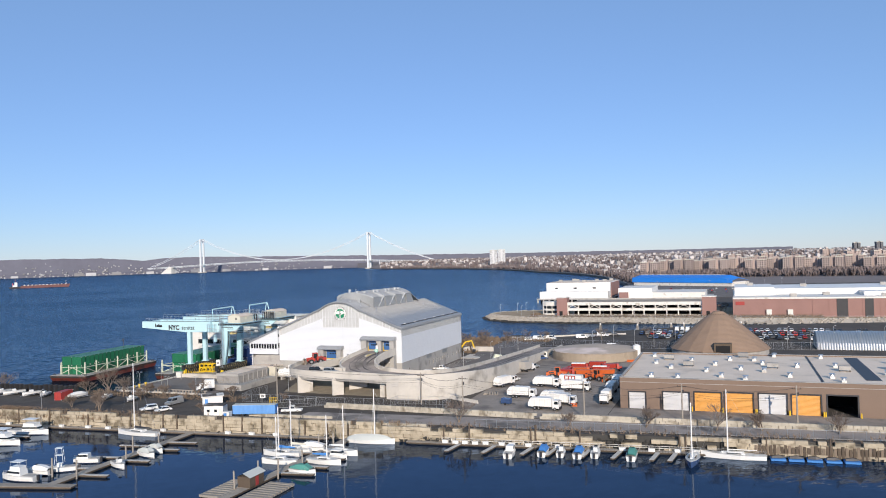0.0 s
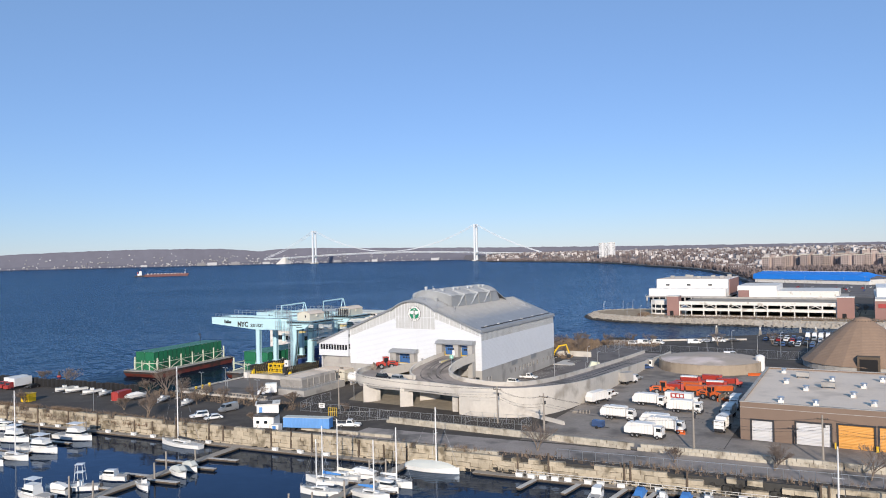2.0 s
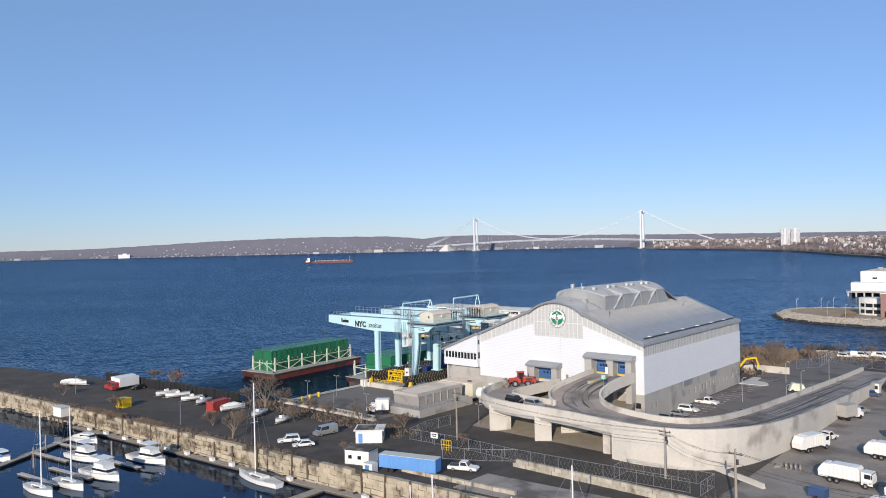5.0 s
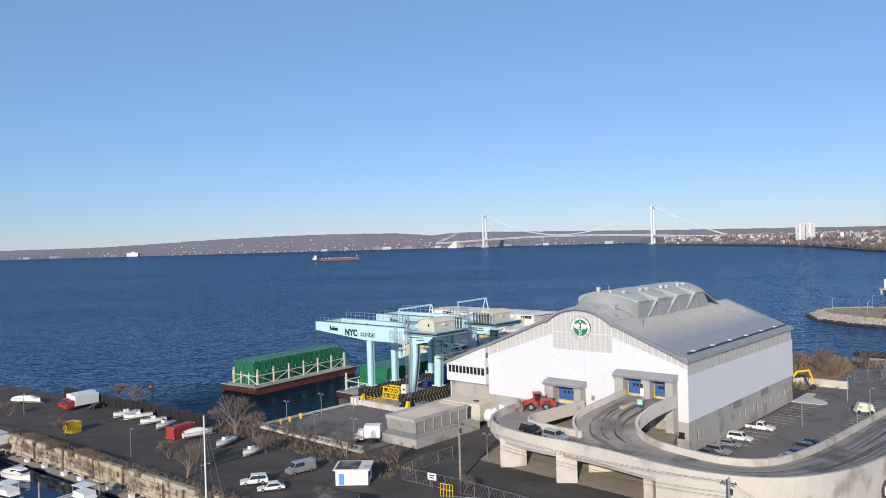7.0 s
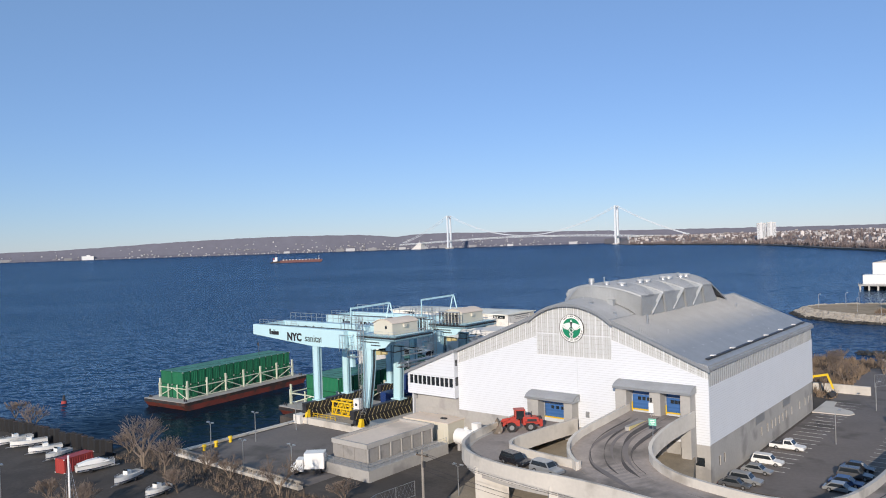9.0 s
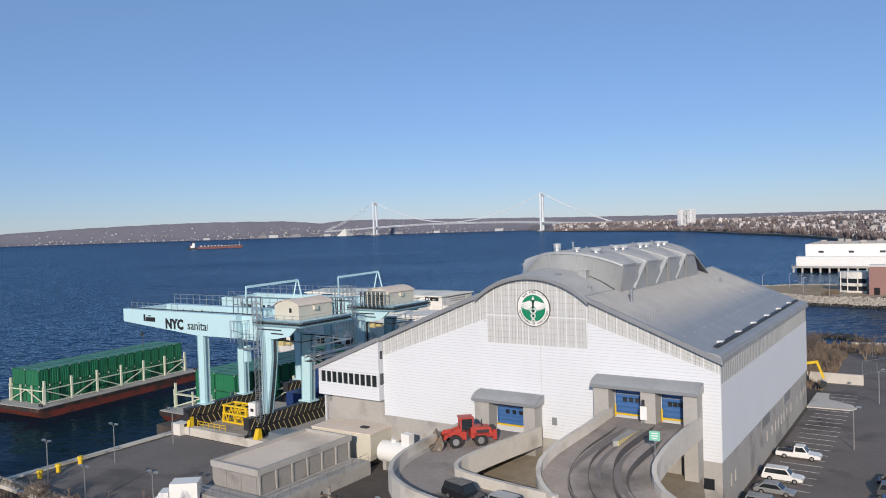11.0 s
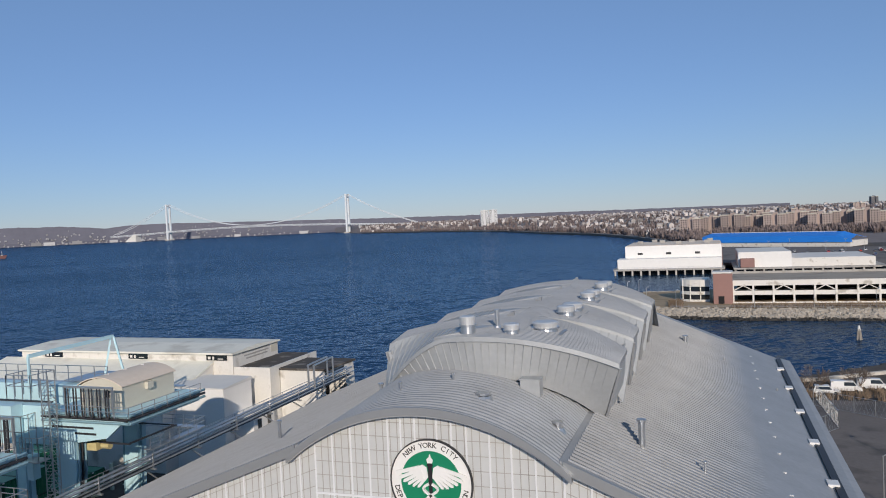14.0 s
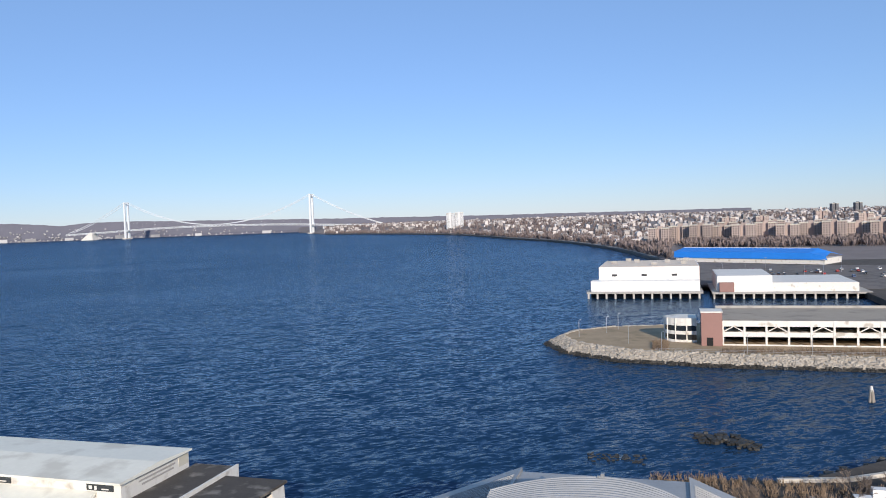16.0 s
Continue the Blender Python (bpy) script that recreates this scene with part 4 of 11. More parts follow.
    if k:
        for e, s in ((-1, 1), (0, -1)):
            q = [Vector(prev[e]) - Vector((s * 0.5, 0.1, 0.2)), Vector(high[e]) - Vector((s * 0.5, -0.1, 0.25)), Vector((MX + s * 7.3, high[e][1] + 3.4, 28.2)), Vector((MX + s * 7.3, prev[e][1] + 0.5, 28.2))]
            web = Mesh().add(q + [p - Vector((s * 0.12, 0, 0)) for p in q], [(0, 1, 2, 3), (7, 6, 5, 4), (0, 4, 5, 1), (1, 5, 6, 2), (2, 6, 7, 3), (3, 7, 4, 0)])
            part("monitor_web", local(web), M_ZINC_PALE, station, "pale zinc web between two monitors")
    # bracket at the crown where the two leaves of the roof meet
    part("ridge_bracket", local(Mesh().box(MX - 0.35, RIDGE_C[k + 1] - 0.75, 34.0, MX - 0.1, RIDGE_C[k + 1] - 0.4, 34.35).box(MX - 0.6, RIDGE_C[k + 1] - 0.75, 34.0, MX - 0.35, RIDGE_C[k + 1] - 0.55, 34.18)), M_ROOF_F, station, "small grey ridge bracket")
    prev = back
part("monitor_end", local(shell([[(x, y - 0.1, z - 0.06) for x, y, z in prev], arc_row(302.0, 7.9, 28.2, 29.2, MX, 30)], 0.3)), M_ROOF, station, "sloping zinc back of the last monitor")


# roof vents, flues and small boxes stand on the roof as things of their own
def roof_vent(x, y, z, r, h, lid=True):
    t = thing("roof_vent", x, y, z, 0, "shiny round steel roof ventilator on the curved roof", "vent", "roof ventilators")
    part("kerb", Mesh().box(-r * 1.5, -r * 1.35, -0.6, r * 1.5, r * 1.35, 0.08), M_ROOF_F, t, "flat grey flashing")
    m = Mesh().rod((0, 0, 0.0), (0, 0, h * 0.62), r * 0.98, r * 0.9, 20)
    part("drum", m, M_STEEL, t, "shiny steel drum")
    if lid:
        part("skirt", Mesh().rod((0, 0, h * 0.62), (0, 0, h * 0.72), r * 1.1, r * 1.1, 20), M_STEEL, t, "bright steel wind band")
        # cap metal is painted paler than the drum to look sunlit
        part("cap", Mesh().rod((0, 0, h * 0.72), (0, 0, h + 0.12), r * 0.92, r * 1.02, 20).rod((0, 0, h + 0.12), (0, 0, h + 0.2), r * 1.02, r * 0.9, 20), M_VENT, t, "steel cap in a paler, sunlit tone")


for x, y, z, r, h in ((-130.55, 258.3, 33.75, 0.52, 1.15), (-127.8, 258.8, 33.75, 0.5, 0.6), (-126.2, 261.6, 33.5, 0.85, 0.6), (-126.1, 268.9, 33.5, 0.68, 0.75), (-126.1, 271.9, 33.45, 0.78, 0.65),
                      (-125.95, 279.0, 33.5, 0.66, 0.7), (-126.0, 282.0, 33.45, 0.74, 0.65), (-125.9, 287.8, 33.5, 0.66, 0.7), (-125.9, 290.8, 33.45, 0.72, 0.65)):
    roof_vent(x, y, z, r, h)


def flue(x, y, z, h, r=0.14):
    t = thing("roof_flue", x, y, z, 0, "thin steel flue pipe on the zinc roof", "flue", "roof flues")
    part("pipe", Mesh().rod((0, 0, -0.3), (0, 0, h), r, r, 10), M_STEEL, t)
    part("collar", Mesh().rod((0, 0, -0.1), (0, 0, 0.25), r * 2.4, r * 1.6, 10), M_STEEL, t)
    part("rain_cap", Mesh().rod((0, 0, h), (0, 0, h + 0.12), r * 1.5, r * 1.5, 10), M_STEEL, t)


for x, y, z, h, r in ((-119.9, 258.0, 26.75, 2.1, 0.2), (-116.4, 258.4, 25.3, 1.1, 0.06), (-129.2, 260.6, 33.9, 1.2, 0.13), (-137.5, 259.8, 28.6, 1.5, 0.13), (-133.6, 254.0, 30.7, 0.9, 0.06),
                      (-130.7, 255.4, 31.0, 0.9, 0.07), (-128.3, 253.6, 30.9, 0.3, 0.3), (-145.6, 259.5, 25.6, 1.6, 0.12), (-114.6, 297.0, 24.6, 0.8, 0.07), (-118.5, 299.0, 26.2, 1.1, 0.2), (-109.9, 292.0, 22.8, 0.5, 0.06), (-124.2, 254.4, 29.0, 0.5, 0.2)):
    flue(x, y, z, h, r)
hatch = thing("roof_hatch", -126.3, 257.3, 30.95, 0, "grey sheet metal box on the arched roof", "roof hatch")
part("box", Mesh().box(-0.6, -0.5, -0.6, 0.6, 0.5, 0.42), M_ZINC_PALE, hatch)
part("lid", Mesh().box(-0.66, -0.56, 0.42, 0.66, 0.56, 0.49), M_ZINC_PALE, hatch)
clips = thing("snow_guards", -113, 280, 24, 0, "small pipe brackets along the roof eave", "roof brackets", kind="stuff")
m = Mesh()
for k in range(14):
    y = -27 + k * 4.1
    m.block(1.4, y, -0.3, 0.3, 0.12, 0.45).block(-3.5, y + 1, 1.6, 0.18, 0.18, 0.4)
part("bracket", m, M_STEEL, clips)

# seal on the gable
seal = thing("round_seal", -130.7, FRONT - 0.06, 26.85, 0, "round green and white agency seal mounted on the gable", "sign")


def disc(r, y0, y1, n=48, r_in=0.0):
    m = Mesh()
    ring = lambda rr, y: [(rr * math.cos(2 * math.pi * i / n), y, rr * math.sin(2 * math.pi * i / n)) for i in range(n)]
    if r_in:
        m.loft([ring(r_in, y1), ring(r_in, y0), ring(r, y0), ring(r, y1)], closed=True)
    else:
        m.add(ring(r, y0) + ring(r, y1), [tuple(range(n)), tuple(range(2 * n - 1, n - 1, -1))] + [(i, (i + 1) % n, n + (i + 1) % n, n + i) for i in range(n)])
    return m


part("backing", disc(2.38, -0.08, 0.05), M_WHITE, seal, "white disc")
part("field", disc(1.76, -0.14, -0.05), M_SEAL_G, seal, "green field")
part("rim", disc(2.42, -0.16, 0.05, r_in=2.36), M_STEEL_D, seal, "dark rim")
# wings of long feathers, a torch and two coils round it
for s in (-1, 1):
    part("wing", Mesh().slab_xz([(s * 0.12, 0.3), (s * 0.2, 0.85), (s * 0.45, 1.0), (s * 0.75, 0.85), (s * 0.6, 0.3), (s * 0.35, 0.05)], -0.2, -0.12), M_WHITE, seal, "white wing of the emblem")
    for k, (tx, tz) in enumerate(((2.12, 0.42), (1.9, 0.16), (1.62, -0.02), (1.34, -0.16), (1.06, -0.26), (0.76, -0.3))):
        p, q = Vector((s * (0.62 - 0.06 * k), 0.84 - 0.13 * k)), Vector((s * tx, tz))
        n = Vector((-(q - p).y, (q - p).x)).normalized() * (0.105 - 0.006 * k)
        e = (q - p).normalized() * 0.09
        part("feather", Mesh().slab_xz([tuple(p + n), tuple(q + n - e), tuple(q), tuple(q - n - e), tuple(p - n)], -0.21 - 0.004 * k, -0.13), M_WHITE, seal)
    coil = Mesh()
    path = [(s * (0.46 - 0.012 * k) * math.sin(k * 0.36 + 0.2), -0.2, -0.05 - k * 0.078) for k in range(22)]
    for p, q in zip(path, path[1:]):
        coil.beam(p, q, 0.12, 0.14)
    part("coil", coil, M_WHITE, seal, "white coil round the staff")
part("staff", Mesh().slab_xz([(-0.13, 0.95), (0.13, 0.95), (0.07, -1.68), (-0.07, -1.68)], -0.19, -0.12).slab_xz([(-0.17, 0.95), (0.17, 0.95), (0.13, 1.08), (-0.13, 1.08)], -0.22, -0.12), M_LETTER, seal, "black staff")
part("flame", Mesh().slab_xz([(-0.14, 1.1), (0.14, 1.1), (0.19, 1.28), (0.08, 1.4), (0.02, 1.62), (-0.06, 1.42), (-0.18, 1.32)], -0.2, -0.12), M_WHITE, seal, "white flame")


def ring_words(body, radius, start, step, flip):
    for i, ch in enumerate(body):
        if ch == " ":
            continue
        a = radians(start + i * step)
        x, z = radius * math.sin(a), radius * math.cos(a)
        turn = -math.degrees(a) + (180 if flip else 0)
        words("letter", ch, 0.42, M_LETTER, seal, pose(x, -0.10, z, 90, 0, 0) @ pose(0, 0, 0, 0, 0, turn), depth=0.015)


ring_words("NEW YORK CITY", 2.07, -44, 7.4, False)
ring_words("DEPARTMENT OF SANITATION", 2.07, 258, -6.75, True)


# canopies and roller doors of the front
def canopy(x0, x1, zt, name_label):
    c = part("canopy", local(Mesh().loft([[(x, FRONT - 2.6 * math.sin(a) - 0.02, zt - 1.1 + 1.1 * math.cos(a)) for a in [k * 1.35 / 8 for k in range(9)]] for x in (x0, x1)])
                             .loft([[(x, FRONT - 2.5 * math.sin(a) - 0.02, zt - 1.2 + 1.1 * math.cos(a)) for a in [k * 1.35 / 8 for k in range(9)]] for x in (x0, x1)])), M_ROOF, station, name_label)
    m = Mesh()
    for x in (x0, x1 - 0.2):
        m.slab_yz([(FRONT, zt), (FRONT - 1.5, zt - 0.25), (FRONT - 2.55, zt - 0.95), (FRONT - 2.55, zt - 1.15), (FRONT, zt - 1.15)], x, x + 0.2)
    m.box(x0, FRONT - 2.62, zt - 1.2, x1, FRONT - 2.5, zt - 0.8)
    part("canopy_edge", local(m), M_ROOF_F, c)


canopy(-139.3, -129.5, 15.4, "curved grey zinc door canopy")
canopy(-122.0, -108.9, 18.9, "curved grey zinc canopy over two dock doors")
for x0, x1, z0, z1 in ((-139.0, -136.75, 10.7, 14.4), (-131.55, -129.9, 10.7, 14.4), (-121.7, -119.75, 13.9, 17.9), (-115.75, -113.95, 13.9, 17.9), (-110.7, -109.1, 13.9, 17.9)):
    part("door_pier", local(Mesh().box(x0, FRONT - 2.2, z0 - 7, x1, FRONT - 0.08, z1)), M_CONC_D, station, "concrete door pier")
for x0, x1, z0, z1 in DOORS:
    door = part("roller_door", local(Mesh().box(x0, FRONT + 0.15, z0, x1, FRONT + 0.28, z1)), M_DOOR_BLUE, station, "blue sectional roller door with three square panes")
    for k in range(3):
        xc = x0 + (x1 - x0) * (0.3 + 0.2 * k)
        part("pane", local(Mesh().box(xc - 0.27, FRONT + 0.1, z0 + 1.55, xc + 0.27, FRONT + 0.16, z0 + 2.1)), M_GLASS, door)
    part("door_track", local(Mesh().box(x0 - 0.1, FRONT + 0.02, z0, x0, FRONT + 0.3, z1).box(x1, FRONT + 0.02, z0, x1 + 0.1, FRONT + 0.3, z1)), M_STEEL, door, "galvanised door track")
    part("door_rail", local(Mesh().box(x0, FRONT + 0.12, z0 + 2.45, x1, FRONT + 0.16, z0 + 2.52)), M_STEEL, door)
    part("door_sill", local(Mesh().box(x0 - 0.05, FRONT - 0.1, z0 - 0.06, x1 + 0.05, FRONT + 0.12, z0 + 0.13)), M_YELLOW, door, "yellow bottom strip")
for x in (-119.55, -113.75, -110.95):
    b = thing("bollard", x, FRONT - 0.45, 13.9, 0, "yellow steel bollard beside a dock door", "bollard", "door bollards")
    part("post", Mesh().rod((0, 0, 0), (0, 0, 1.5), 0.1, 0.1, 10), M_YELLOW, b)
part("wall_box", local(Mesh().box(-128.4, FRONT - 0.2, 11.6, -127.75, FRONT + 0.02, 12.6)), M_ROOF_F, station, "grey wall cabinet")
part("base_window", local(Mesh().box(-109.3, FRONT - 0.04, 6.4, -107.9, FRONT + 0.05, 7.7)), M_GLASS, station)


# ---- the raised roadway ----
def smooth_path(pts, step=2.0):
    """Catmull-Rom through the points, evenly sampled."""
    out = []
    p = [Vector(q) for q in pts]
    p = [2 * p[0] - p[1]] + p + [2 * p[-1] - p[-2]]
    for i in range(1, len(p) - 2):
        n = max(2, int((p[i + 1] - p[i]).length / step))
        for k in range(n):
            t = k / n
            a, b, c, d = p[i - 1], p[i], p[i + 1], p[i + 2]
            out.append(0.5 * ((2 * b) + (c - a) * t + (2 * a - 5 * b + 4 * c - d) * t * t + (3 * b - a - 3 * c + d) * t ** 3))
    out.append(p[-2])
    return out


RAMP_OUT = [(-73.2, 352, 3.5), (-73.2, 330, 4.3), (-73.2, 300, 5.7), (-73.2, 270, 7.2), (-73.4, 252, 8.2), (-74.6, 240, 8.9), (-76.6, 231.5, 9.5), (-80, 225.2, 9.8), (-85, 221.5, 9.85), (-92, 219.9, 9.85), (-98, 220.2, 9.85), (-104, 221.2, 9.85), (-110, 222.2, 9.85), (-116, 222.6, 9.85), (-122, 222.4, 9.85), (-128, 223.1, 9.85), (-133, 224.7, 9.9), (-136.9, 227.7, 9.95), (-139, 231.8, 10.05), (-139.6, 237, 10.25), (-139.4, 249, 10.6)]
RAMP_IN = [(-83.2, 352, 3.5), (-83.2, 330, 4.3), (-83.2, 300, 5.7), (-83.2, 270, 7.2), (-83.4, 252, 8.2), (-83.9, 242, 8.9), (-84.8, 235, 9.5), (-87.2, 230.6, 9.75), (-92, 228.6, 9.85), (-99.5, 229.3, 10.05), (-104.5, 230.5, 10.35), (-108.2, 232.8, 10.9), (-110, 235.4, 11.6), (-110.4, 238, 12.4), (-110, 242.5, 13.4), (-109.3, 249.8, 14.0)]
RAMP_MID = [(-119.6, 249.8, 14.0), (-120, 243, 13.4), (-121.2, 237.5, 12.4), (-121.4, 234, 11.5), (-120.3, 231.4, 10.8), (-118.8, 229.8, 10.3), (-117.4, 228.8, 10.0)]
LEFT_IN = [(-129.4, 249, 10.6), (-130.6, 243.5, 10.45), (-131.9, 237.5, 10.2), (-132.3, 234, 10.0), (-131, 231.4, 9.9), (-127.4, 230.4, 9.85), (-123, 229.8, 9.85), (-117.4, 228.8, 10.0)]
ramp = thing("vehicle_ramp", -105, 235, GROUND, 0, "curved concrete vehicle ramp with dark asphalt and solid parapets", "ramp")
RO = Vector((-105, 235, GROUND))
out_s, in_s = smooth_path(RAMP_OUT), smooth_path(RAMP_IN)
mid_s, left_s = smooth_path(RAMP_MID), smooth_path(LEFT_IN)


def resample(path, n):
    ln = [0]
    for a, b in zip(path, path[1:]):
        ln.append(ln[-1] + (b - a).length)
    res, j = [], 0
    for k in range(n):
        s = ln[-1] * k / (n - 1)
        while j < len(ln) - 2 and ln[j + 1] < s:
            j += 1
        u = (s - ln[j]) / max(1e-6, ln[j + 1] - ln[j])
        res.append(path[j].lerp(path[j + 1], u))
    return res


def deck(a, b, n, thick=0.9):
    a, b = resample(a, n), resample(b, n)
    m = Mesh()
    m.loft([[p for p in a], [q for q in b]])
    m.loft([[(p.x, p.y, p.z - thick) for p in a], [(q.x, q.y, q.z - thick) for q in b]])
    m.loft([[p for p in a], [(p.x, p.y, p.z - thick) for p in a]])
    m.loft([[p for p in b], [(p.x, p.y, p.z - thick) for p in b]])
    return m


cut_out = min(range(len(out_s)), key=lambda i: (out_s[i] - Vector((-107, 221.7, 9.85))).length)
cut_in = min(range(len(in_s)), key=lambda i: (in_s[i] - Vector((-103, 230.1, 10.2))).length)
part("carriageway", local(deck(out_s[:cut_out + 1], in_s[:cut_in + 1], 70), RO), M_ROAD, ramp, "dark worn asphalt carriageway")
part("carriageway", local(deck([out_s[cut_out]] + mid_s[::-1], in_s[cut_in:], 30), RO), M_ROAD, ramp, "dark worn asphalt climbing to the dock doors")
def wheel_track(a, b, n, u, w, seed):
    """A tyre-rubbed streak of uneven width at share u of the way across, fading out at both ends."""
    r = random.Random(seed)
    a, b = resample(a, n), resample(b, n)
    up = Vector((0, 0, 0.03 + 0.0012 * seed))
    f0, f1, g, h = r.uniform(0, 0.25), r.uniform(0.75, 1.0), r.uniform(0.1, 0.2), r.uniform(0, 6)
    near, far = [], []
    for k, (p, q) in enumerate(zip(a, b)):
        t = k / (n - 1)
        if f0 <= t <= f1:
            c = u + 0.035 * math.sin(t * 5 + h) + 0.012 * math.sin(t * 17 + h)
            half = w / 2 * (0.55 + 0.45 * math.sin(t * 11 + h * 2)) * min(1, (t - f0) / g + 0.05, (f1 - t) / g + 0.05)
            near.append(p.lerp(q, c - half) + up)
            far.append(p.lerp(q, c + half) + up)
    return Mesh().loft([near, far])


for k, (u, w) in enumerate(((0.15, 0.05), (0.22, 0.09), (0.30, 0.05), (0.36, 0.10), (0.43, 0.045), (0.52, 0.04), (0.60, 0.09), (0.67, 0.05), (0.74, 0.10), (0.82, 0.06), (0.88, 0.03))):
    part("wheel_track", local(wheel_track(out_s[:cut_out + 1], in_s[:cut_in + 1], 90, u, w, k), RO), M_TRACK if k % 3 else M_TRACK_D, ramp, "tyre-blackened wheel track")
for k, (u, w) in enumerate(((0.2, 0.06), (0.28, 0.11), (0.38, 0.06), (0.5, 0.05), (0.6, 0.1), (0.7, 0.07), (0.8, 0.08))):
    part("wheel_track", local(wheel_track([out_s[cut_out]] + mid_s[::-1], in_s[cut_in:], 40, u, w, 20 + k), RO), M_TRACK if k % 2 else M_TRACK_D, ramp, "tyre-blackened wheel track")
tail_left = [v for v in left_s[::-1]]
m = deck(out_s[cut_out:], tail_left, 40)
m.v = [(x, y, z - 0.03) for x, y, z in m.v]
part("carriageway", local(m, RO), M_ROAD, ramp, "worn asphalt deck before the low dock door")


def parapet(path, h=1.15, w=0.5, skirt=1.3, side=1):
    m = Mesh()
    rows = []
    for i, p in enumerate(path):
        d = (path[min(i + 1, len(path) - 1)] - path[max(i - 1, 0)])
        nrm = Vector((d.y, -d.x, 0)).normalized() * side
        rows.append([p + Vector((0, 0, -skirt)), p + nrm * w + Vector((0, 0, -skirt)), p + nrm * w + Vector((0, 0, h)), p + Vector((0, 0, h))])
    return m.loft(rows, closed=True, caps=True)


for path, side in ((out_s, -1), (in_s, 1), (mid_s, 1), (left_s, -1)):
    part("parapet", local(parapet(path, side=side), RO), M_CONC, ramp, "pale concrete parapet")


def wall_under(path, z_to, w=0.4, drop=0.9):
    m = Mesh()
    rows = []
    for i, p in enumerate(path):
        d = (path[min(i + 1, len(path) - 1)] - path[max(i - 1, 0)])
        nrm = Vector((d.y, -d.x, 0)).normalized() * w
        rows.append([(p.x, p.y, z_to), (p.x + nrm.x, p.y + nrm.y, z_to), (p.x + nrm.x, p.y + nrm.y, p.z - drop), (p.x, p.y, p.z - drop)])
    return m.loft(rows, closed=True, caps=True)


stop = min(range(len(out_s)), key=lambda i: (out_s[i] - Vector((-98, 220.2, 9.85))).length)
part("retaining_wall", local(wall_under(out_s[:stop + 1], GROUND - 0.5, -0.45), RO), M_CONC, ramp, "pale cast concrete retaining wall")
stop_in = min(range(len(in_s)), key=lambda i: (in_s[i] - Vector((-106, 231.3, 10.6))).length)
part("retaining_wall", local(wall_under(in_s[:stop_in], GROUND - 0.5, 0.45), RO), M_CONC, ramp, "pale cast concrete retaining wall")
part("end_wall", local(Mesh().box(-98.4, 219.8, GROUND - 0.4, -97.8, 229.4, 9.3), RO), M_CONC, ramp)
for x, y, w, d, turn in ((-130.1, 225.3, 4.9, 1.6, 37), (-117.2, 223.6, 3.6, 1.7, 37), (-113.4, 230.3, 5.8, 1.6, 30), (-101.0, 224.0, 1.6, 3.4, 0), (-135.8, 240, 4.4, 1.4, 0), (-115.4, 241, 5.0, 1.2, 20)):
    part("pier", local(Mesh().block(x, y, (GROUND - 0.4 + 9.3) / 2, w, d, 9.3 - GROUND + 0.4, turn), RO), M_CONC, ramp, "broad pale concrete pier")
part("edge_beam", local(parapet(out_s[stop:], 0.0, 0.7, 2.0, 1), RO), M_CONC_D, ramp, "concrete edge beam")
# gravel bank under the deck
bankm = Mesh().add([(-138, 224.5, GROUND), (-100, 223, GROUND), (-109, 250, GROUND + 4.6), (-139, 250, GROUND + 4.6), (-139, 250, GROUND), (-109, 250, GROUND)],
                   [(0, 1, 2, 3), (0, 3, 4), (1, 5, 2), (0, 4, 5, 1), (3, 2, 5, 4)])
solid("ground", bankm, M_GRAVEL, "gravel bank rising under the ramp deck", "gravel bank")


# ---- gantry cranes, barges, containers ----
def railing(m, pts, h=1.1, step=1.6, r=0.035):
    """Posts and two rails along a line of points."""
    for a, b in zip(pts, pts[1:]):
        a, b = Vector(a), Vector(b)
        n = max(1, int((b - a).length / step))
        for k in range(n + 1):
            p = a.lerp(b, k / n)
            m.beam(p, p + Vector((0, 0, h)), r * 1.6)
        for z in (h, h * 0.55):
            m.beam(a + Vector((0, 0, z)), b + Vector((0, 0, z)), r * 1.6)
    return m


crane = thing("gantry_crane", -190, 252, GROUND, 0, "light blue container gantry crane with a beige machinery house", "crane", "quay gantry cranes")
CO = Vector((-190, 252, GROUND))
YF, YB, XW, XD = 248.5, 257.4, -195.0, -179.7
for name, y in (("front_girder", 248.3), ("rear_girder", 257.4)):
    m = Mesh().slab_xz([(-217.2, 24.1), (-217.2, 21.7), (-195.6, 20.1), (-180.0, 20.1), (-180.0, 24.1)], y - 0.7, y + 0.7)
    part(name, local(m, CO), M_CRANE, crane, "light blue box girder tapering over the water")
part("end_tie", local(Mesh().box(-217.2, 249.0, 22.9, -216.4, 256.7, 24.0), CO), M_CRANE, crane)
part("end_tie", local(Mesh().box(-199, 249.0, 21.0, -198, 256.7, 22.8), CO), M_CRANE, crane)
part("end_tie", local(Mesh().box(-181.4, 249.0, 20.7, -180.4, 256.7, 22.6), CO), M_CRANE, crane)
part("crane_rail", local(Mesh().box(-216.4, 248.8, 24.1, -181, 249.1, 24.25), CO), M_STEEL_D, crane)
part("sign_plate", local(Mesh().box(-190.8, 246.2, 20.45, -183.6, 247.58, 24.3), CO), M_CRANE, crane, "light blue plate covering part of the girder")


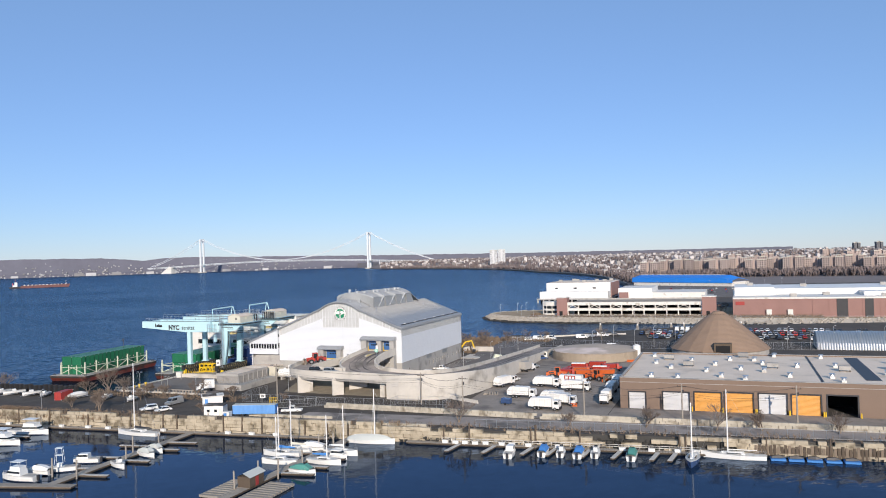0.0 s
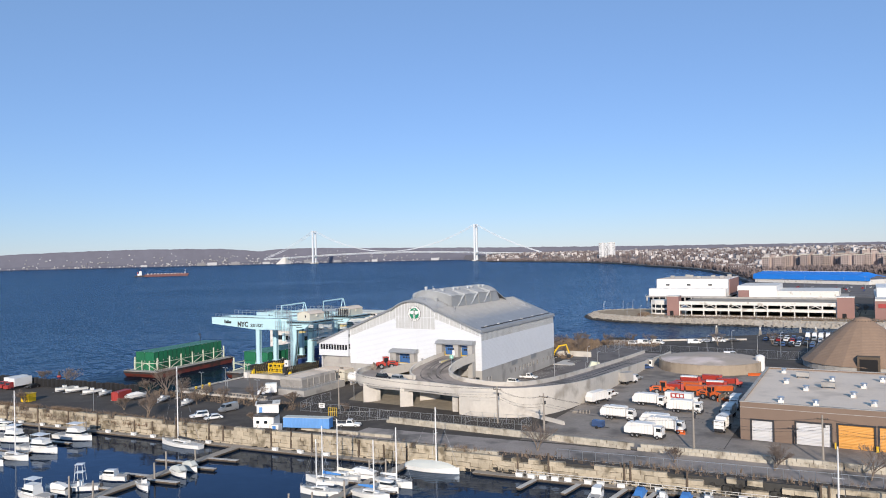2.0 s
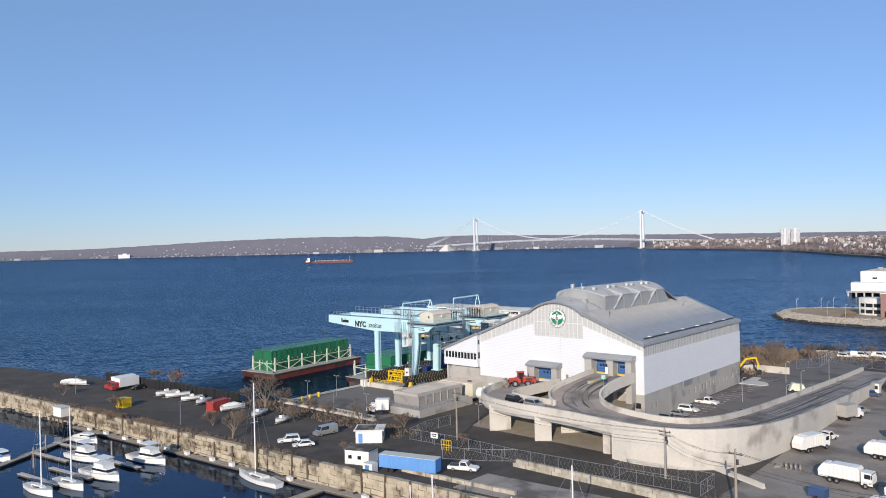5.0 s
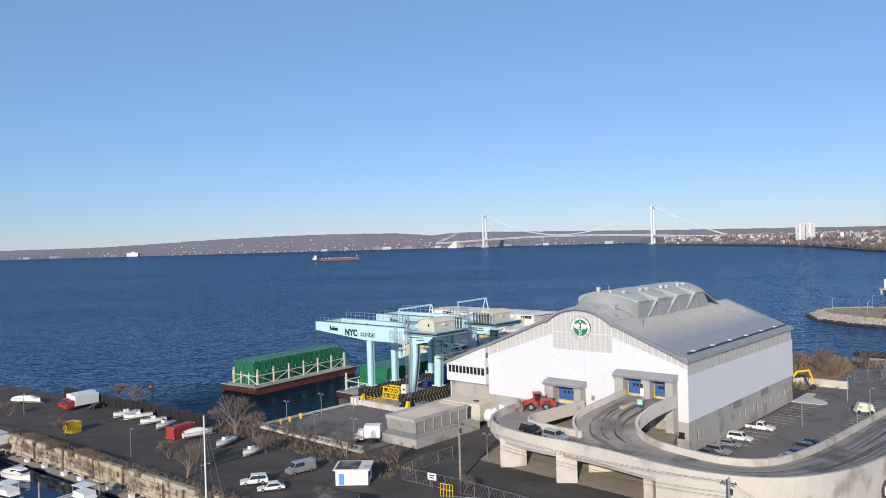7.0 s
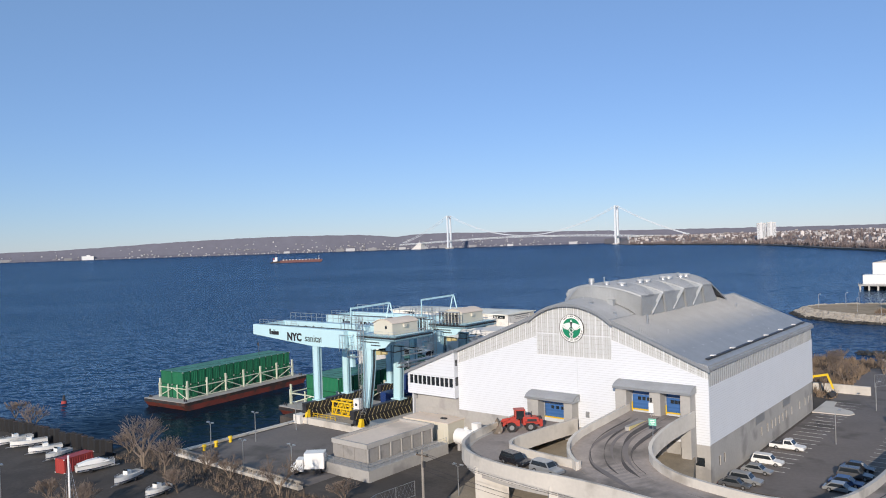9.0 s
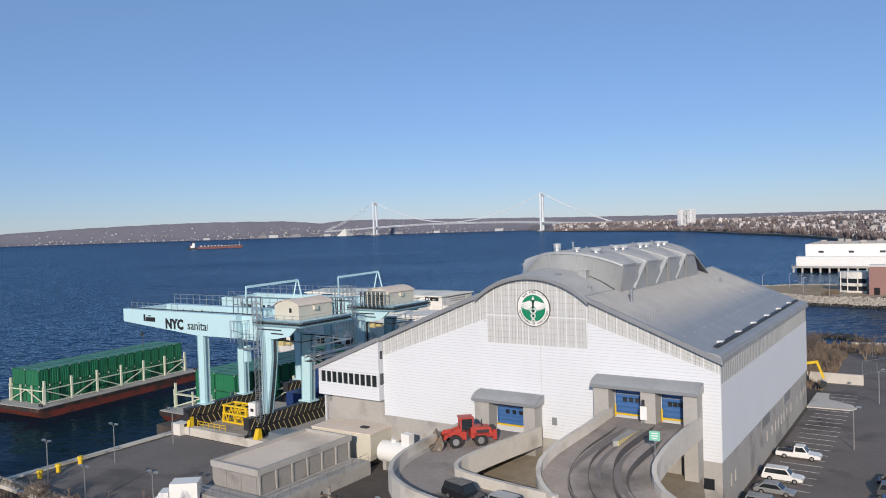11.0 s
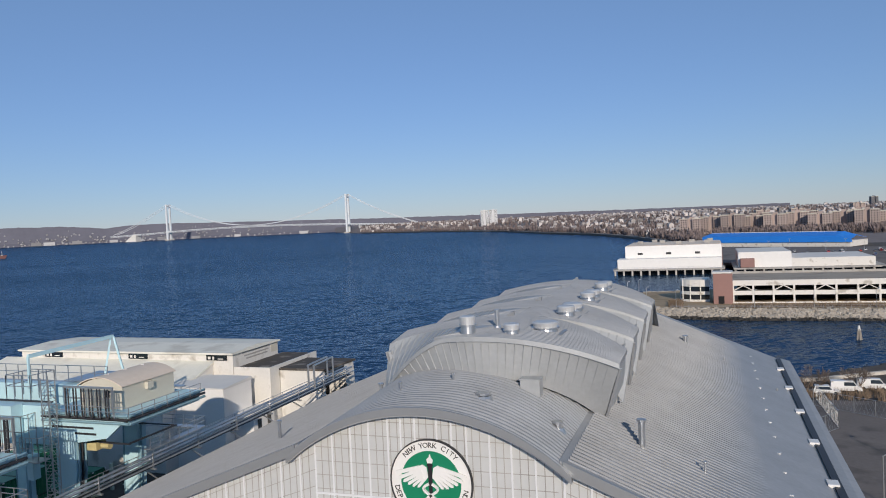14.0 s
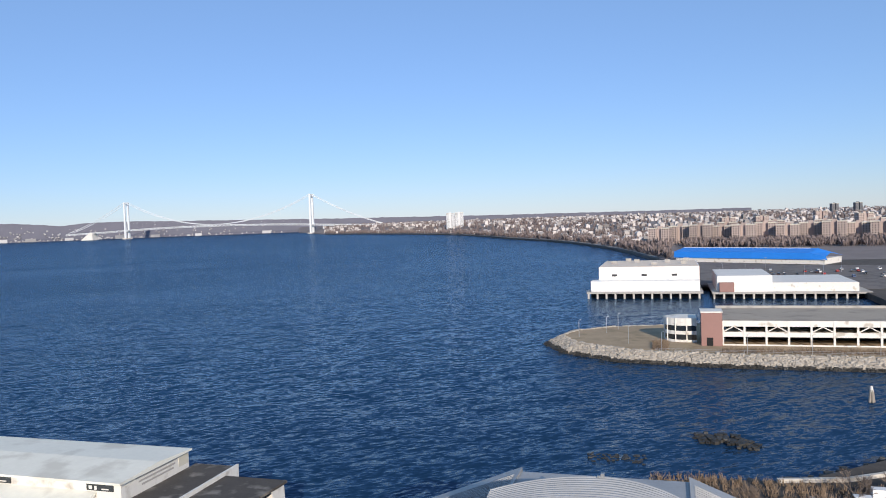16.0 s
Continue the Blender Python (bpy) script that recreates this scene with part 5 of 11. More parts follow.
def crane_leg(x, y, x2, w, d):
    m = Mesh().loft([[(x - w / 2, y - d / 2, 7.9), (x + w / 2, y - d / 2, 7.9), (x + w / 2, y + d / 2, 7.9), (x - w / 2, y + d / 2, 7.9)],
                     [(x2 - w * 0.55, y - d / 2, 20.15), (x2 + w * 0.55, y - d / 2, 20.15), (x2 + w * 0.55, y + d / 2, 20.15), (x2 - w * 0.55, y + d / 2, 20.15)]], closed=True, caps=True)
    lg = part("leg", local(m, CO), M_CRANE, crane)
    part("foot_plate", local(Mesh().box(x - w * 0.8, y - d * 0.8, 7.85, x + w * 0.8, y + d * 0.8, 8.1), CO), M_CRANE, lg)
    m = Mesh().beam((x - w / 2 - 0.03, y - d / 2 - 0.03, 8.2), (x2 - w * 0.55 - 0.03, y - d / 2 - 0.03, 19.9), 0.12)
    part("bolt_strip", local(m, CO), M_CRANE_D, lg)
    part("cable_duct", local(Mesh().beam((x + w / 2 + 0.06, y - d * 0.2, 8.2), (x2 + w * 0.55 + 0.06, y - d * 0.2, 19.9), 0.14, 0.3), CO), M_CRANE_D, lg)
    return lg


crane_leg(XW, YF, XW, 1.35, 1.3)
crane_leg(XW, YB, XW, 1.35, 1.3)
crane_leg(XD, 258.6, XD + 0.5, 1.8, 1.4)
rows = []
for x, w, z in ((-179.6, 1.3, 7.9), (-179.0, 1.9, 12.5), (-178.6, 2.5, 17.2), (-178.6, 2.6, 20.7)):
    rows.append([(x - w / 2, 248.0, z), (x + w / 2, 248.0, z), (x + w / 2, 249.5, z), (x - w / 2, 249.5, z)])
lg = part("leg", local(Mesh().loft(rows, closed=True, caps=True), CO), M_CRANE, crane, "wide bent light blue leg")
for k in range(3):
    pipe = Mesh()
    for p, q in zip(rows, rows[1:]):
        pipe.rod(Vector(p[1]) + Vector((0.16, 0.25 + k * 0.45, 0)), Vector(q[1]) + Vector((0.16, 0.25 + k * 0.45, 0)), 0.12, 0.12, 6)
    part("cable_pipe", local(pipe, CO), M_CRANE_D if k != 1 else M_STEEL_D, lg)
# machinery deck and fascia
CM = CO - Vector((-1.3, 1.3, 0.0))
m = Mesh().slab_xz([(-179.8, 21.0), (-175.2, 20.5), (-171.6, 21.1), (-168.8, 23.3), (-179.8, 23.3)], 246.4, 246.8)
m.slab_xz([(-179.8, 21.6), (-171.6, 21.6), (-168.8, 23.3), (-179.8, 23.3)], 257.4, 257.8)
m.box(-179.8, 246.4, 23.2, -168.8, 257.8, 23.5)
m.box(-169.2, 246.8, 22.4, -168.8, 257.4, 23.2)
deck_part = part("machinery_deck", local(m, CM), M_CRANE, crane, "light blue machinery deck with a sloped fascia")
for k in range(3):
    z = 23.5 - 0.38 * k
    for p, q in (((-179.6, 246.15, z), (-168.6, 246.15, z)), ((-168.55, 246.3, z), (-168.55, 258, z))):
        part("deck_pipe", local(Mesh().rod(p, q, 0.15, 0.15, 8), CM), M_CRANE_D if k != 1 else M_STEEL_D, deck_part, "blue-grey pipe round the deck")
part("notice_bar", local(Mesh().box(-178.6, 246.34, 21.95, -173.2, 246.4, 22.15), CM), M_STEEL_D, deck_part, "small unreadable notice line")
part("notice_bar", local(Mesh().box(-175.6, 246.34, 21.35, -172.9, 246.4, 21.55), CM), M_STEEL_D, deck_part, "small unreadable notice line")
# machinery house with curved roof
n = 9
HX0, HX1 = -176.8, -171.3
arc_pts = [(HX0 + (HX1 - HX0) * k / n, 25.75 + 0.85 * math.sin(math.pi * k / n) ** 0.8) for k in range(n + 1)]
part("machinery_house", local(Mesh().slab_xz([(HX0, 23.5), (HX1, 23.5)] + arc_pts[::-1], 248.5, 256.4), CM), M_BEIGE, crane, "beige machinery house")
roof = [(HX0 - 0.15 + (HX1 - HX0 + 0.3) * k / n, 25.8 + 0.88 * math.sin(math.pi * k / n) ** 0.8) for k in range(n + 1)]
part("house_roof", local(Mesh().slab_xz(roof + [(x, z + 0.1) for x, z in roof[::-1]], 248.3, 256.6), CM), M_GRAVEL_ROOF, crane, "curved grey-beige roof")
for k in range(3):
    y = 249.9 + k * 2.6
    part("roof_lug", local(Mesh().beam((-176.0, y, 26.3), (-174.2, y, 26.8), 0.08, 0.14), CM), M_WHITE, crane)
part("house_vent", local(Mesh().box(HX1, 251.8, 24.9, HX1 + 0.4, 252.7, 25.6), CM), M_BEIGE, crane)
part("house_window", local(Mesh().box(-173.4, 248.44, 24.7, -172.9, 248.5, 25.4), CM), M_GLASS, crane)
m = Mesh()
for k in range(11):
    x = -175.6 + k * 0.5
    pts = [(x + 0.16 * math.cos(a), 258.2 + (0.25 if k % 2 else -0.25), 23.6 + 0.3 * math.sin(a)) for a in [math.pi + math.pi * j / 4 for j in range(5)]]
    pts = [(x - 0.16, pts[0][1], 26.2)] + pts + [(x + 0.16, pts[0][1], 26.2)]
    for p, q in zip(pts, pts[1:]):
        m.rod(p, q, 0.08, 0.08, 5)
tagged(part("cable_festoon", local(m, CM), M_STEEL_D, crane, "dark hanging cable festoon"), kind="stuff")
part("festoon_frame", local(Mesh().beam((-176.2, 258.2, 26.3), (-170.0, 258.2, 26.3), 0.2).beam((-176.1, 258.2, 23.4), (-176.1, 258.2, 26.3), 0.14).beam((-170.1, 258.2, 23.4), (-170.1, 258.2, 26.3), 0.14).beam((-173.1, 258.2, 23.4), (-173.1, 258.2, 26.3), 0.12).beam((-176.1, 258.2, 25.2), (-170.1, 258.2, 25.2), 0.1), CM), M_STEEL, crane)
part("hoist_frame", local(Mesh().beam((-177.6, 248.4, 20.0), (-170.6, 248.4, 20.0), 0.16).beam((-177.6, 255.6, 20.0), (-170.6, 255.6, 20.0), 0.16).beam((-170.8, 248.4, 20.0), (-170.8, 255.6, 20.0), 0.16), CM), M_STEEL_D, crane, "dark hoist frame under the deck")
part("hoist_winch", local(Mesh().box(-176.6, 248.0, 19.2, -174.6, 249.4, 20.0).rod((-174.4, 248.7, 19.6), (-173.4, 248.7, 19.6), 0.35, 0.35, 10), CM), M_HAZARD, crane, "faded yellow hoist winch")
m = railing(Mesh(), [(-179.0, 257.9, 19.4), (-168.6, 257.9, 19.4), (-168.6, 249.0, 19.4)], 1.1, 1.4, 0.04)
m.box(-179.0, 257.0, 19.3, -168.6, 258.0, 19.4).box(-169.4, 249.0, 19.3, -168.5, 257.0, 19.4)
tagged(part("lower_walkway", local(m, CM), M_STEEL, crane, "railed steel walkway under the deck"), kind="stuff")
# service hoop from the ladder head across to the rear girder
m = Mesh().beam((-185.7, 250.5, 28.6), (-185.2, 262.4, 28.9), 0.28, 0.4)
m.beam((-185.7, 250.5, 24.0), (-185.7, 250.5, 28.6), 0.22)
m.beam((-186.0, 261.6, 24.4), (-185.3, 262.2, 28.9), 0.22).beam((-184.2, 262.8, 24.4), (-185.1, 262.4, 28.9), 0.22)
part("service_hoop", local(m, CO), M_CRANE, crane, "light blue service hoop")
part("walkway", local(Mesh().box(-217, 258.1, 23.9, -172, 259.0, 24.02).box(-188.4, 257.6, 24.3, -183.8, 263.2, 24.42), CO), M_STEEL, crane, "grated walkway")
m = railing(Mesh(), [(-216.6, 249.0, 24.1), (-202.5, 249.0, 24.1)])
part("railing", local(m, CO), M_STEEL, crane, "galvanised railing")
m = railing(Mesh(), [(-216.8, 258.9, 24.0), (-183, 258.9, 24.0)], 1.9, 1.9, 0.05)
part("railing", local(m, CO), M_STEEL, crane, "tall galvanised railing")
m = railing(Mesh(), [(-179.6, 246.6, 23.5), (-169.0, 246.6, 23.5), (-169.0, 257.6, 23.5)])
part("railing", local(m, CO), M_STEEL, crane, "galvanised railing")
m = railing(Mesh(), [(-187.6, 249.2, 24.2), (-184.2, 249.2, 24.2), (-184.2, 252.4, 24.2), (-187.6, 252.4, 24.2), (-187.6, 249.2, 24.2)], 2.6, 0.9, 0.05)
tagged(part("ladder_head", local(m, CO), M_STEEL, crane, "railed ladder head on the girder"), kind="stuff")
m = Mesh()
LX, LY = -178.6, 246.3
for dx, dy in ((-0.45, -0.45), (0.45, -0.45), (0.45, 0.45), (-0.45, 0.45)):
    m.beam((LX + dx, LY + dy, 7.0), (LX + dx, LY + dy, 27.4), 0.08)
for k in range(20):
    z = 7 + k
    m.beam((LX - 0.45, LY - 0.45, z), (LX + 0.45, LY - 0.45, z + 1), 0.05).beam((LX + 0.45, LY + 0.45, z), (LX - 0.45, LY + 0.45, z + 1), 0.05)
    for zz in (z, z + 0.33, z + 0.66):
        m.beam((LX - 0.45, LY - 0.45, zz), (LX + 0.45, LY - 0.45, zz), 0.04).beam((LX + 0.45, LY - 0.45, zz), (LX + 0.45, LY + 0.45, zz), 0.04)
part("ladder_tower", local(m, CO), M_STEEL, crane, "steel lattice ladder tower")
m = railing(Mesh(), [(-181.8, 245.4, 19.0), (-179.4, 245.4, 19.0), (-179.4, 246.8, 19.0)], 2.4, 0.7, 0.04)
m.box(-181.8, 245.3, 18.9, -179.4, 246.9, 19.0)
tagged(part("landing", local(m, CO), M_STEEL, crane, "railed ladder landing"), kind="stuff")
part("cab", local(Mesh().box(-182.4, 246.6, 16.6, -181.6, 247.5, 19.2), CO), M_CRANE, crane, "small pale blue operator box")
m = railing(Mesh(), [(-184.6, 245.8, 19.8), (-181.9, 245.8, 19.8), (-181.9, 248.4, 19.8)], 3.6, 0.8, 0.045)
part("cage", local(m, CO), M_STEEL, crane, "railed steel cage at the girder end")
# sill beams on bogies with hazard stripes
for x, x1 in ((XW, 0), (XD, 0)):
    y0, y1 = 244.2, 262.4
    sill = part("sill_beam", local(Mesh().box(x - 0.65, y0, 6.0, x + 0.65, y1, 7.9), CO), M_STEEL_D, crane, "black sill beam with pale yellow hazard stripes")
    guard = part("guard_beam", local(Mesh().box(x + 0.8, y0 + 0.8, 4.2, x + 1.25, y1 - 0.8, 6.3), CO), M_BLACK, sill, "black guard beam with pale hazard stripes")
    m = Mesh()
    for k in range(14):
        ya = y0 + 1.1 + k * 1.15
        m.slab_yz([(ya + 1.0, 4.3), (ya + 1.12, 4.3), (ya + 0.12, 6.2), (ya, 6.2)], x + 1.26, x + 1.28)
    tagged(part("guard_stripe", local(m, CO), M_HAZARD, sill), kind="stuff")
    m = Mesh()
    for k in range(15):
        ya = y0 + 0.3 + k * 1.2
        for fx in (x - 0.68, x + 0.66):
            m.slab_yz([(ya, 6.1), (ya + 0.12, 6.1), (ya + 1.15, 7.8), (ya + 1.03, 7.8)], fx, fx + 0.02)
    tagged(part("hazard_stripe", local(m, CO), M_HAZARD, sill), kind="stuff")
    for ya, yb in ((y0 + 0.2, y0 + 4.6), (y1 - 4.6, y1 - 0.2)):
        bogie = part("bogie", local(Mesh().slab_yz([(ya, 4.3), (yb, 4.3), (yb - 0.6, 6.0), (ya + 0.6, 6.0)], x - 0.45, x + 0.45), CO), M_STEEL_D, sill)
        part("bogie_guard", local(Mesh().box(x - 0.6, ya + 0.3, 3.7, x + 0.6, yb - 0.3, 4.9), CO), M_BLACK, sill)
        part("buffer", local(Mesh().rod((x, ya, 5.0), (x, ya - 0.5, 5.0), 0.3, 0.25, 10), CO), M_BLACK, sill)
words("lettering", "NYC", 2.45, M_LETTER, crane, pose(-201.75 - CO.x, 247.56 - CO.y, 21.75 - CO.z, 90, 0, 0), "bold black lettering on the girder", bold=0.11)
words("lettering", "sanitation", 2.3, M_LETTER, crane, pose(-193.6 - CO.x, 247.56 - CO.y, 21.75 - CO.z, 90, 0, 0), "black lettering on the girder")
part("maker_mark", local(Mesh().box(-210.8, 247.52, 22.0, -210.3, 247.6, 23.3).box(-210.1, 247.52, 22.0, -207.4, 247.6, 22.8).box(-209.4, 247.52, 22.95, -208.7, 247.6, 23.15), CO), M_LETTER, crane, "small black maker's mark")
for k, ch in enumerate("4321"):
    words("number", ch, 1.4, M_LETTER, crane, pose(-211.2 + k * 2.9 - CO.x, 256.66 - CO.y, 22.7 - CO.z, 90, 0, 0))
second = copy_thing(crane, pose(-190, 252 + 23.6, GROUND))
for ch in second.children:
    if ch.name.startswith(("cable_festoon", "festoon_frame")):
        ch.location.y -= 12.3          # the second crane carries its festoon on the other side

# platform in front of the crane, its yellow frame and buffers
apron = thing("crane_apron", -187, 243.8, GROUND, 0, "concrete crane apron with yellow end buffers", "apron")
part("kerb_wall", Mesh().box(-9.4, 0.2, -0.3, 13, 1.4, 1.4), M_CONC, apron)
part("slab", Mesh().box(-9.4, 1.4, -0.3, 13, 22, 1.2), M_CONC_D, apron)
part("block", Mesh().box(-10.4, -0.8, -0.3, -8.2, 1.2, 2.0), M_WHITE_D, apron)
for x in (-7.4, 9.4):
    part("buffer", Mesh().loft([[(x - 0.5, -0.2 + 0.4, 1.2), (x + 0.5, 0.2, 1.2), (x + 0.5, 1.4, 1.2), (x - 0.5, 1.4, 1.2)], [(x - 0.4, 0.8, 3.0), (x + 0.4, 0.8, 3.0), (x + 0.4, 1.3, 3.0), (x - 0.4, 1.3, 3.0)]], closed=True, caps=True), M_YELLOW, apron, "yellow end buffer")
part("guard_rail", railing(Mesh(), [(-6.6, 1.7, 1.2), (0.6, 1.7, 1.2)], 1.0, 1.2, 0.05), M_YELLOW, apron, "low yellow guard rail")
for k in range(9):
    part("deck_plank", Mesh().box(-9.2, 2.0 + k * 0.42, 1.2, 8.4, 2.36 + k * 0.42, 1.24), M_WOOD, apron)
spreader = thing("container_spreader", -188.8, 251.0, GROUND + 1.2, 0, "yellow steel container spreader frame resting on the apron", "spreader")
m = Mesh()
for x in (-3.2, 3.2):
    for y in (-1.3, 1.3):
        m.beam((x, y, 0), (x * 0.85, y, 3.2), 0.3)
for z in (0.25, 1.7, 3.1):
    for y in (-1.3, 1.3):
        m.beam((-3.2, y, z), (3.2, y, z), 0.28)
    for x in (-3.1, -1, 1, 3.1):
        m.beam((x, -1.3, z), (x, 1.3, z), 0.22)
for k in range(6):
    x = -3 + k
    for y in (-1.3, 1.3):
        m.beam((x, y, 0.3 if k % 2 else 3.0), (x + 1, y, 3.0 if k % 2 else 0.3), 0.16)
part("frame", m, M_YELLOW, spreader)
ebox = thing("control_cabinet", -180.3, 246.6, GROUND + 1.2, 0, "white electrical cabinet beside the crane", "cabinet")
part("body", Mesh().box(-0.8, -0.6, 2.4, 0.8, 0.6, 5.4), M_WHITE, ebox)
part("stand", Mesh().box(-0.6, -0.45, 0, 0.6, 0.45, 2.4), M_STEEL_D, ebox, "dark steel stand")
part("sign_plate", Mesh().box(-0.3, -0.64, 4.0, 0.4, -0.6, 4.5), M_STEEL_D, ebox)

CW, CL, CH = 2.44, 6.06, 3.6


def container(name, material, roof_material, label, group, length=CL, height=CH, frame_material=None):
    t = thing(name, 0, 0, 0, 0, label, "container", group)
    # one closed body whose plan runs in and out over the pressed ribs
    hx, hy, out = length / 2 - 0.06, CW / 2 - 0.06, []
    for (ax, ay), (bx, by), n, (ox, oy) in (((-hx, -hy), (hx, -hy), int(length / 0.5), (0, -1)), ((hx, -hy), (hx, hy), 4, (1, 0)), ((hx, hy), (-hx, hy), int(length / 0.5), (0, 1)), ((-hx, hy), (-hx, -hy), 4, (-1, 0))):
        for k in range(n):
            for f, proud in ((0.1, 0), (0.25, 0.07), (0.7, 0.07), (0.85, 0)):
                g = (k + f) / n
                out.append((ax + (bx - ax) * g + ox * proud, ay + (by - ay) * g + oy * proud))
    m = Mesh().prism(out, 0.1, height - 0.06)
    part("body", m, material, t)
    m = Mesh()
    for x in (-length / 2, length / 2 - 0.14):
        for y in (-CW / 2, CW / 2 - 0.14):
            m.box(x, y, 0, x + 0.14, y + 0.14, height)
        for z in (0, height - 0.14):
            m.box(x, -CW / 2 + 0.14, z, x + 0.14, CW / 2 - 0.14, z + 0.14)
    for y in (-CW / 2, CW / 2 - 0.14):
        for z in (0, height - 0.14):
            m.box(-length / 2 + 0.14, y, z, length / 2 - 0.14, y + 0.14, z + 0.14)
    part("corner_frame", m, frame_material or material, t)
    m = Mesh()
    for x in (-length / 2, length / 2):
        for y in (-CW / 2, CW / 2):
            for z in (0.12, height - 0.1):
                m.block(x, y, z, 0.2, 0.2, 0.14)
    tagged(part("corner_casting", m, M_WHITE_D, t, "pale corner castings"), kind="stuff")
    part("roof_panel", Mesh().box(-length / 2 + 0.14, -CW / 2 + 0.1, height - 0.08, length / 2 - 0.14, CW / 2 - 0.1, height - 0.02), roof_material, t)
    return t


def barge(x0, x1, y0, y1, name_group, turn=0.0, inset=1.1):
    cx, cy = (x0 + x1) / 2, (y0 + y1) / 2
    t = thing("barge", cx, cy, 0, turn, "black and rust-red deck barge with pale green container frames", "barge", name_group)
    w, ln = (x1 - x0) / 2, (y1 - y0) / 2
    m = Mesh().slab_yz([(-ln + 2.6, -1.5), (ln - 2.6, -1.5), (ln, 1.4), (-ln, 1.4)], -w, w)
    part("lower_hull", m, M_HULL_RED, t, "rust-red lower hull")
    part("upper_hull", Mesh().box(-w - 0.03, -ln - 0.03, 1.4, w + 0.03, ln + 0.03, 2.2), M_HULL_BLACK, t, "black rubbed upper hull")
    part("deck_plate", Mesh().box(-w, -ln, 2.2, w, ln, 2.35), M_CONC_D, t, "grey deck")
    fx, fy = w - inset, ln - 3.2
    n = 7
    for s in (-1, 1):
        for k in range(n):
            y = -fy + 2 * fy * k / (n - 1)
            part("post", Mesh().box(s * fx - 0.2, y - 0.2, 2.3, s * fx + 0.2, y + 0.2, 7.4), M_FRAME, t)
        for k in range(n - 1):
            ya, yb = -fy + 2 * fy * k / (n - 1), -fy + 2 * fy * (k + 1) / (n - 1)
            part("brace", Mesh().beam((s * fx, ya, 2.6 if k % 2 else 5.3), (s * fx, yb, 5.3 if k % 2 else 2.6), 0.2), M_FRAME, t)
        part("rail", Mesh().beam((s * fx, -fy, 5.4), (s * fx, fy, 5.4), 0.22).beam((s * fx, -fy, 2.6), (s * fx, fy, 2.6), 0.2), M_FRAME, t)
        for k in range(4):
            x = -fx + 2 * fx * k / 3
            part("post", Mesh().box(x - 0.14, s * (fy + 0.3) - 0.14, 2.3, x + 0.14, s * (fy + 0.3) + 0.14, 6.2), M_FRAME, t)
        part("rail", Mesh().beam((-fx, s * (fy + 0.3), 5.2), (fx, s * (fy + 0.3), 5.2), 0.2).beam((-fx, s * (fy + 0.3), 2.6), (0, s * (fy + 0.3), 5.2), 0.18).beam((fx, s * (fy + 0.3), 2.6), (0, s * (fy + 0.3), 5.2), 0.18), M_FRAME, t)
    for y in (-ln + 1.2, ln - 1.2):
        for x in (-w + 1.2, w - 1.2):
            for dx in (-0.4, 0.4):
                part("bitt", Mesh().rod((x + dx, y, 2.3), (x + dx, y, 3.0), 0.2, 0.2, 8), M_STEEL_D, t)
    return t


green = container("container", M_GREEN, M_GREEN_TOP, "dark green ribbed steel waste container stacked on the barge", "green containers", frame_material=M_GREEN_D)
outer = barge(-263.6, -246.4, 243.6, 289.2, "container barges", 6.0, 2.8)
short = container("container", M_GREEN, M_GREEN_TOP, "dark green ribbed steel waste container stacked on the outer barge", "green containers on the outer barge", length=4.68, frame_material=M_GREEN_D)
first = True
for tier in (0, 1):
    for row in range(16):
        for col in range(2):
            m4 = outer.matrix_world @ pose(-5.5 + col * 4.74 + 2.36, -19.5 + row * 2.5 + 1.25, 2.36 + tier * CH)
            if first:
                short.matrix_world, first = m4, False
            else:
                copy_thing(short, m4)
green.matrix_world = pose(-216.0 + 3.05, 262.6 + 1.2, 2.36)
lantern = thing("mast_light", -256.4, 278.0, 9.56, 0, "slim black navigation light mast behind the stack", "mast")
part("pole", Mesh().rod((0, 0, 0), (0, 0, 4.2), 0.1, 0.07, 6).rod((-0.6, 0, 3.0), (0.6, 0, 3.0), 0.06, 0.06, 6), M_STEEL_D, lantern)
part("lamp_head", Mesh().block(-0.3, 0, 3.5, 0.5, 0.5, 0.7), M_STEEL_D, lantern)
barge(-219.2, -199.6, 256.0, 312.0, "container barges")
blue = container("container", M_BLUE_C, M_BLUE_C, "dark blue ribbed steel waste container under the crane", "blue containers")
blue.matrix_world = pose(-184.6, 262.0, GROUND + 1.2)
for k in range(1, 6):
    copy_thing(blue, pose(-184.6, 262.0 + 2.5 * k, GROUND + 1.2))
    if k < 4:
        copy_thing(blue, pose(-184.6, 264.5 + 2.5 * k, GROUND + 1.2 + CH))
for tier in (0, 1):
    for row in range(16):
        for col in range(2):
            if (tier == 1 and row > 11 and col == 1) or (tier, row, col) == (0, 0, 0):
                continue
            copy_thing(green, pose(-216.0 + col * 6.12 + 3.05, 262.6 + row * 2.5 + 1.2, 2.36 + tier * CH))


# ---- old white plant building behind the cranes ----
plant = thing("plant_building", -205, 328, 3.2, 0, "old white painted plant building with pale low-pitched roofs", "building")
PO = Vector((-205, 328, 3.2))
part("hall_wall", local(Mesh().box(-241, 321.8, 3.2, -193.4, 336.2, 19.9), PO), M_WHITE_D, plant, "white rendered clerestory wall")
part("hall_roof", local(Mesh().slab_yz([(321.2, 19.9), (336.6, 19.9), (336.6, 20.15), (329, 20.6), (321.2, 20.2)], -241.4, -193.0), PO), M_PALE_ROOF, plant, "pale grey-white low pitched roof")
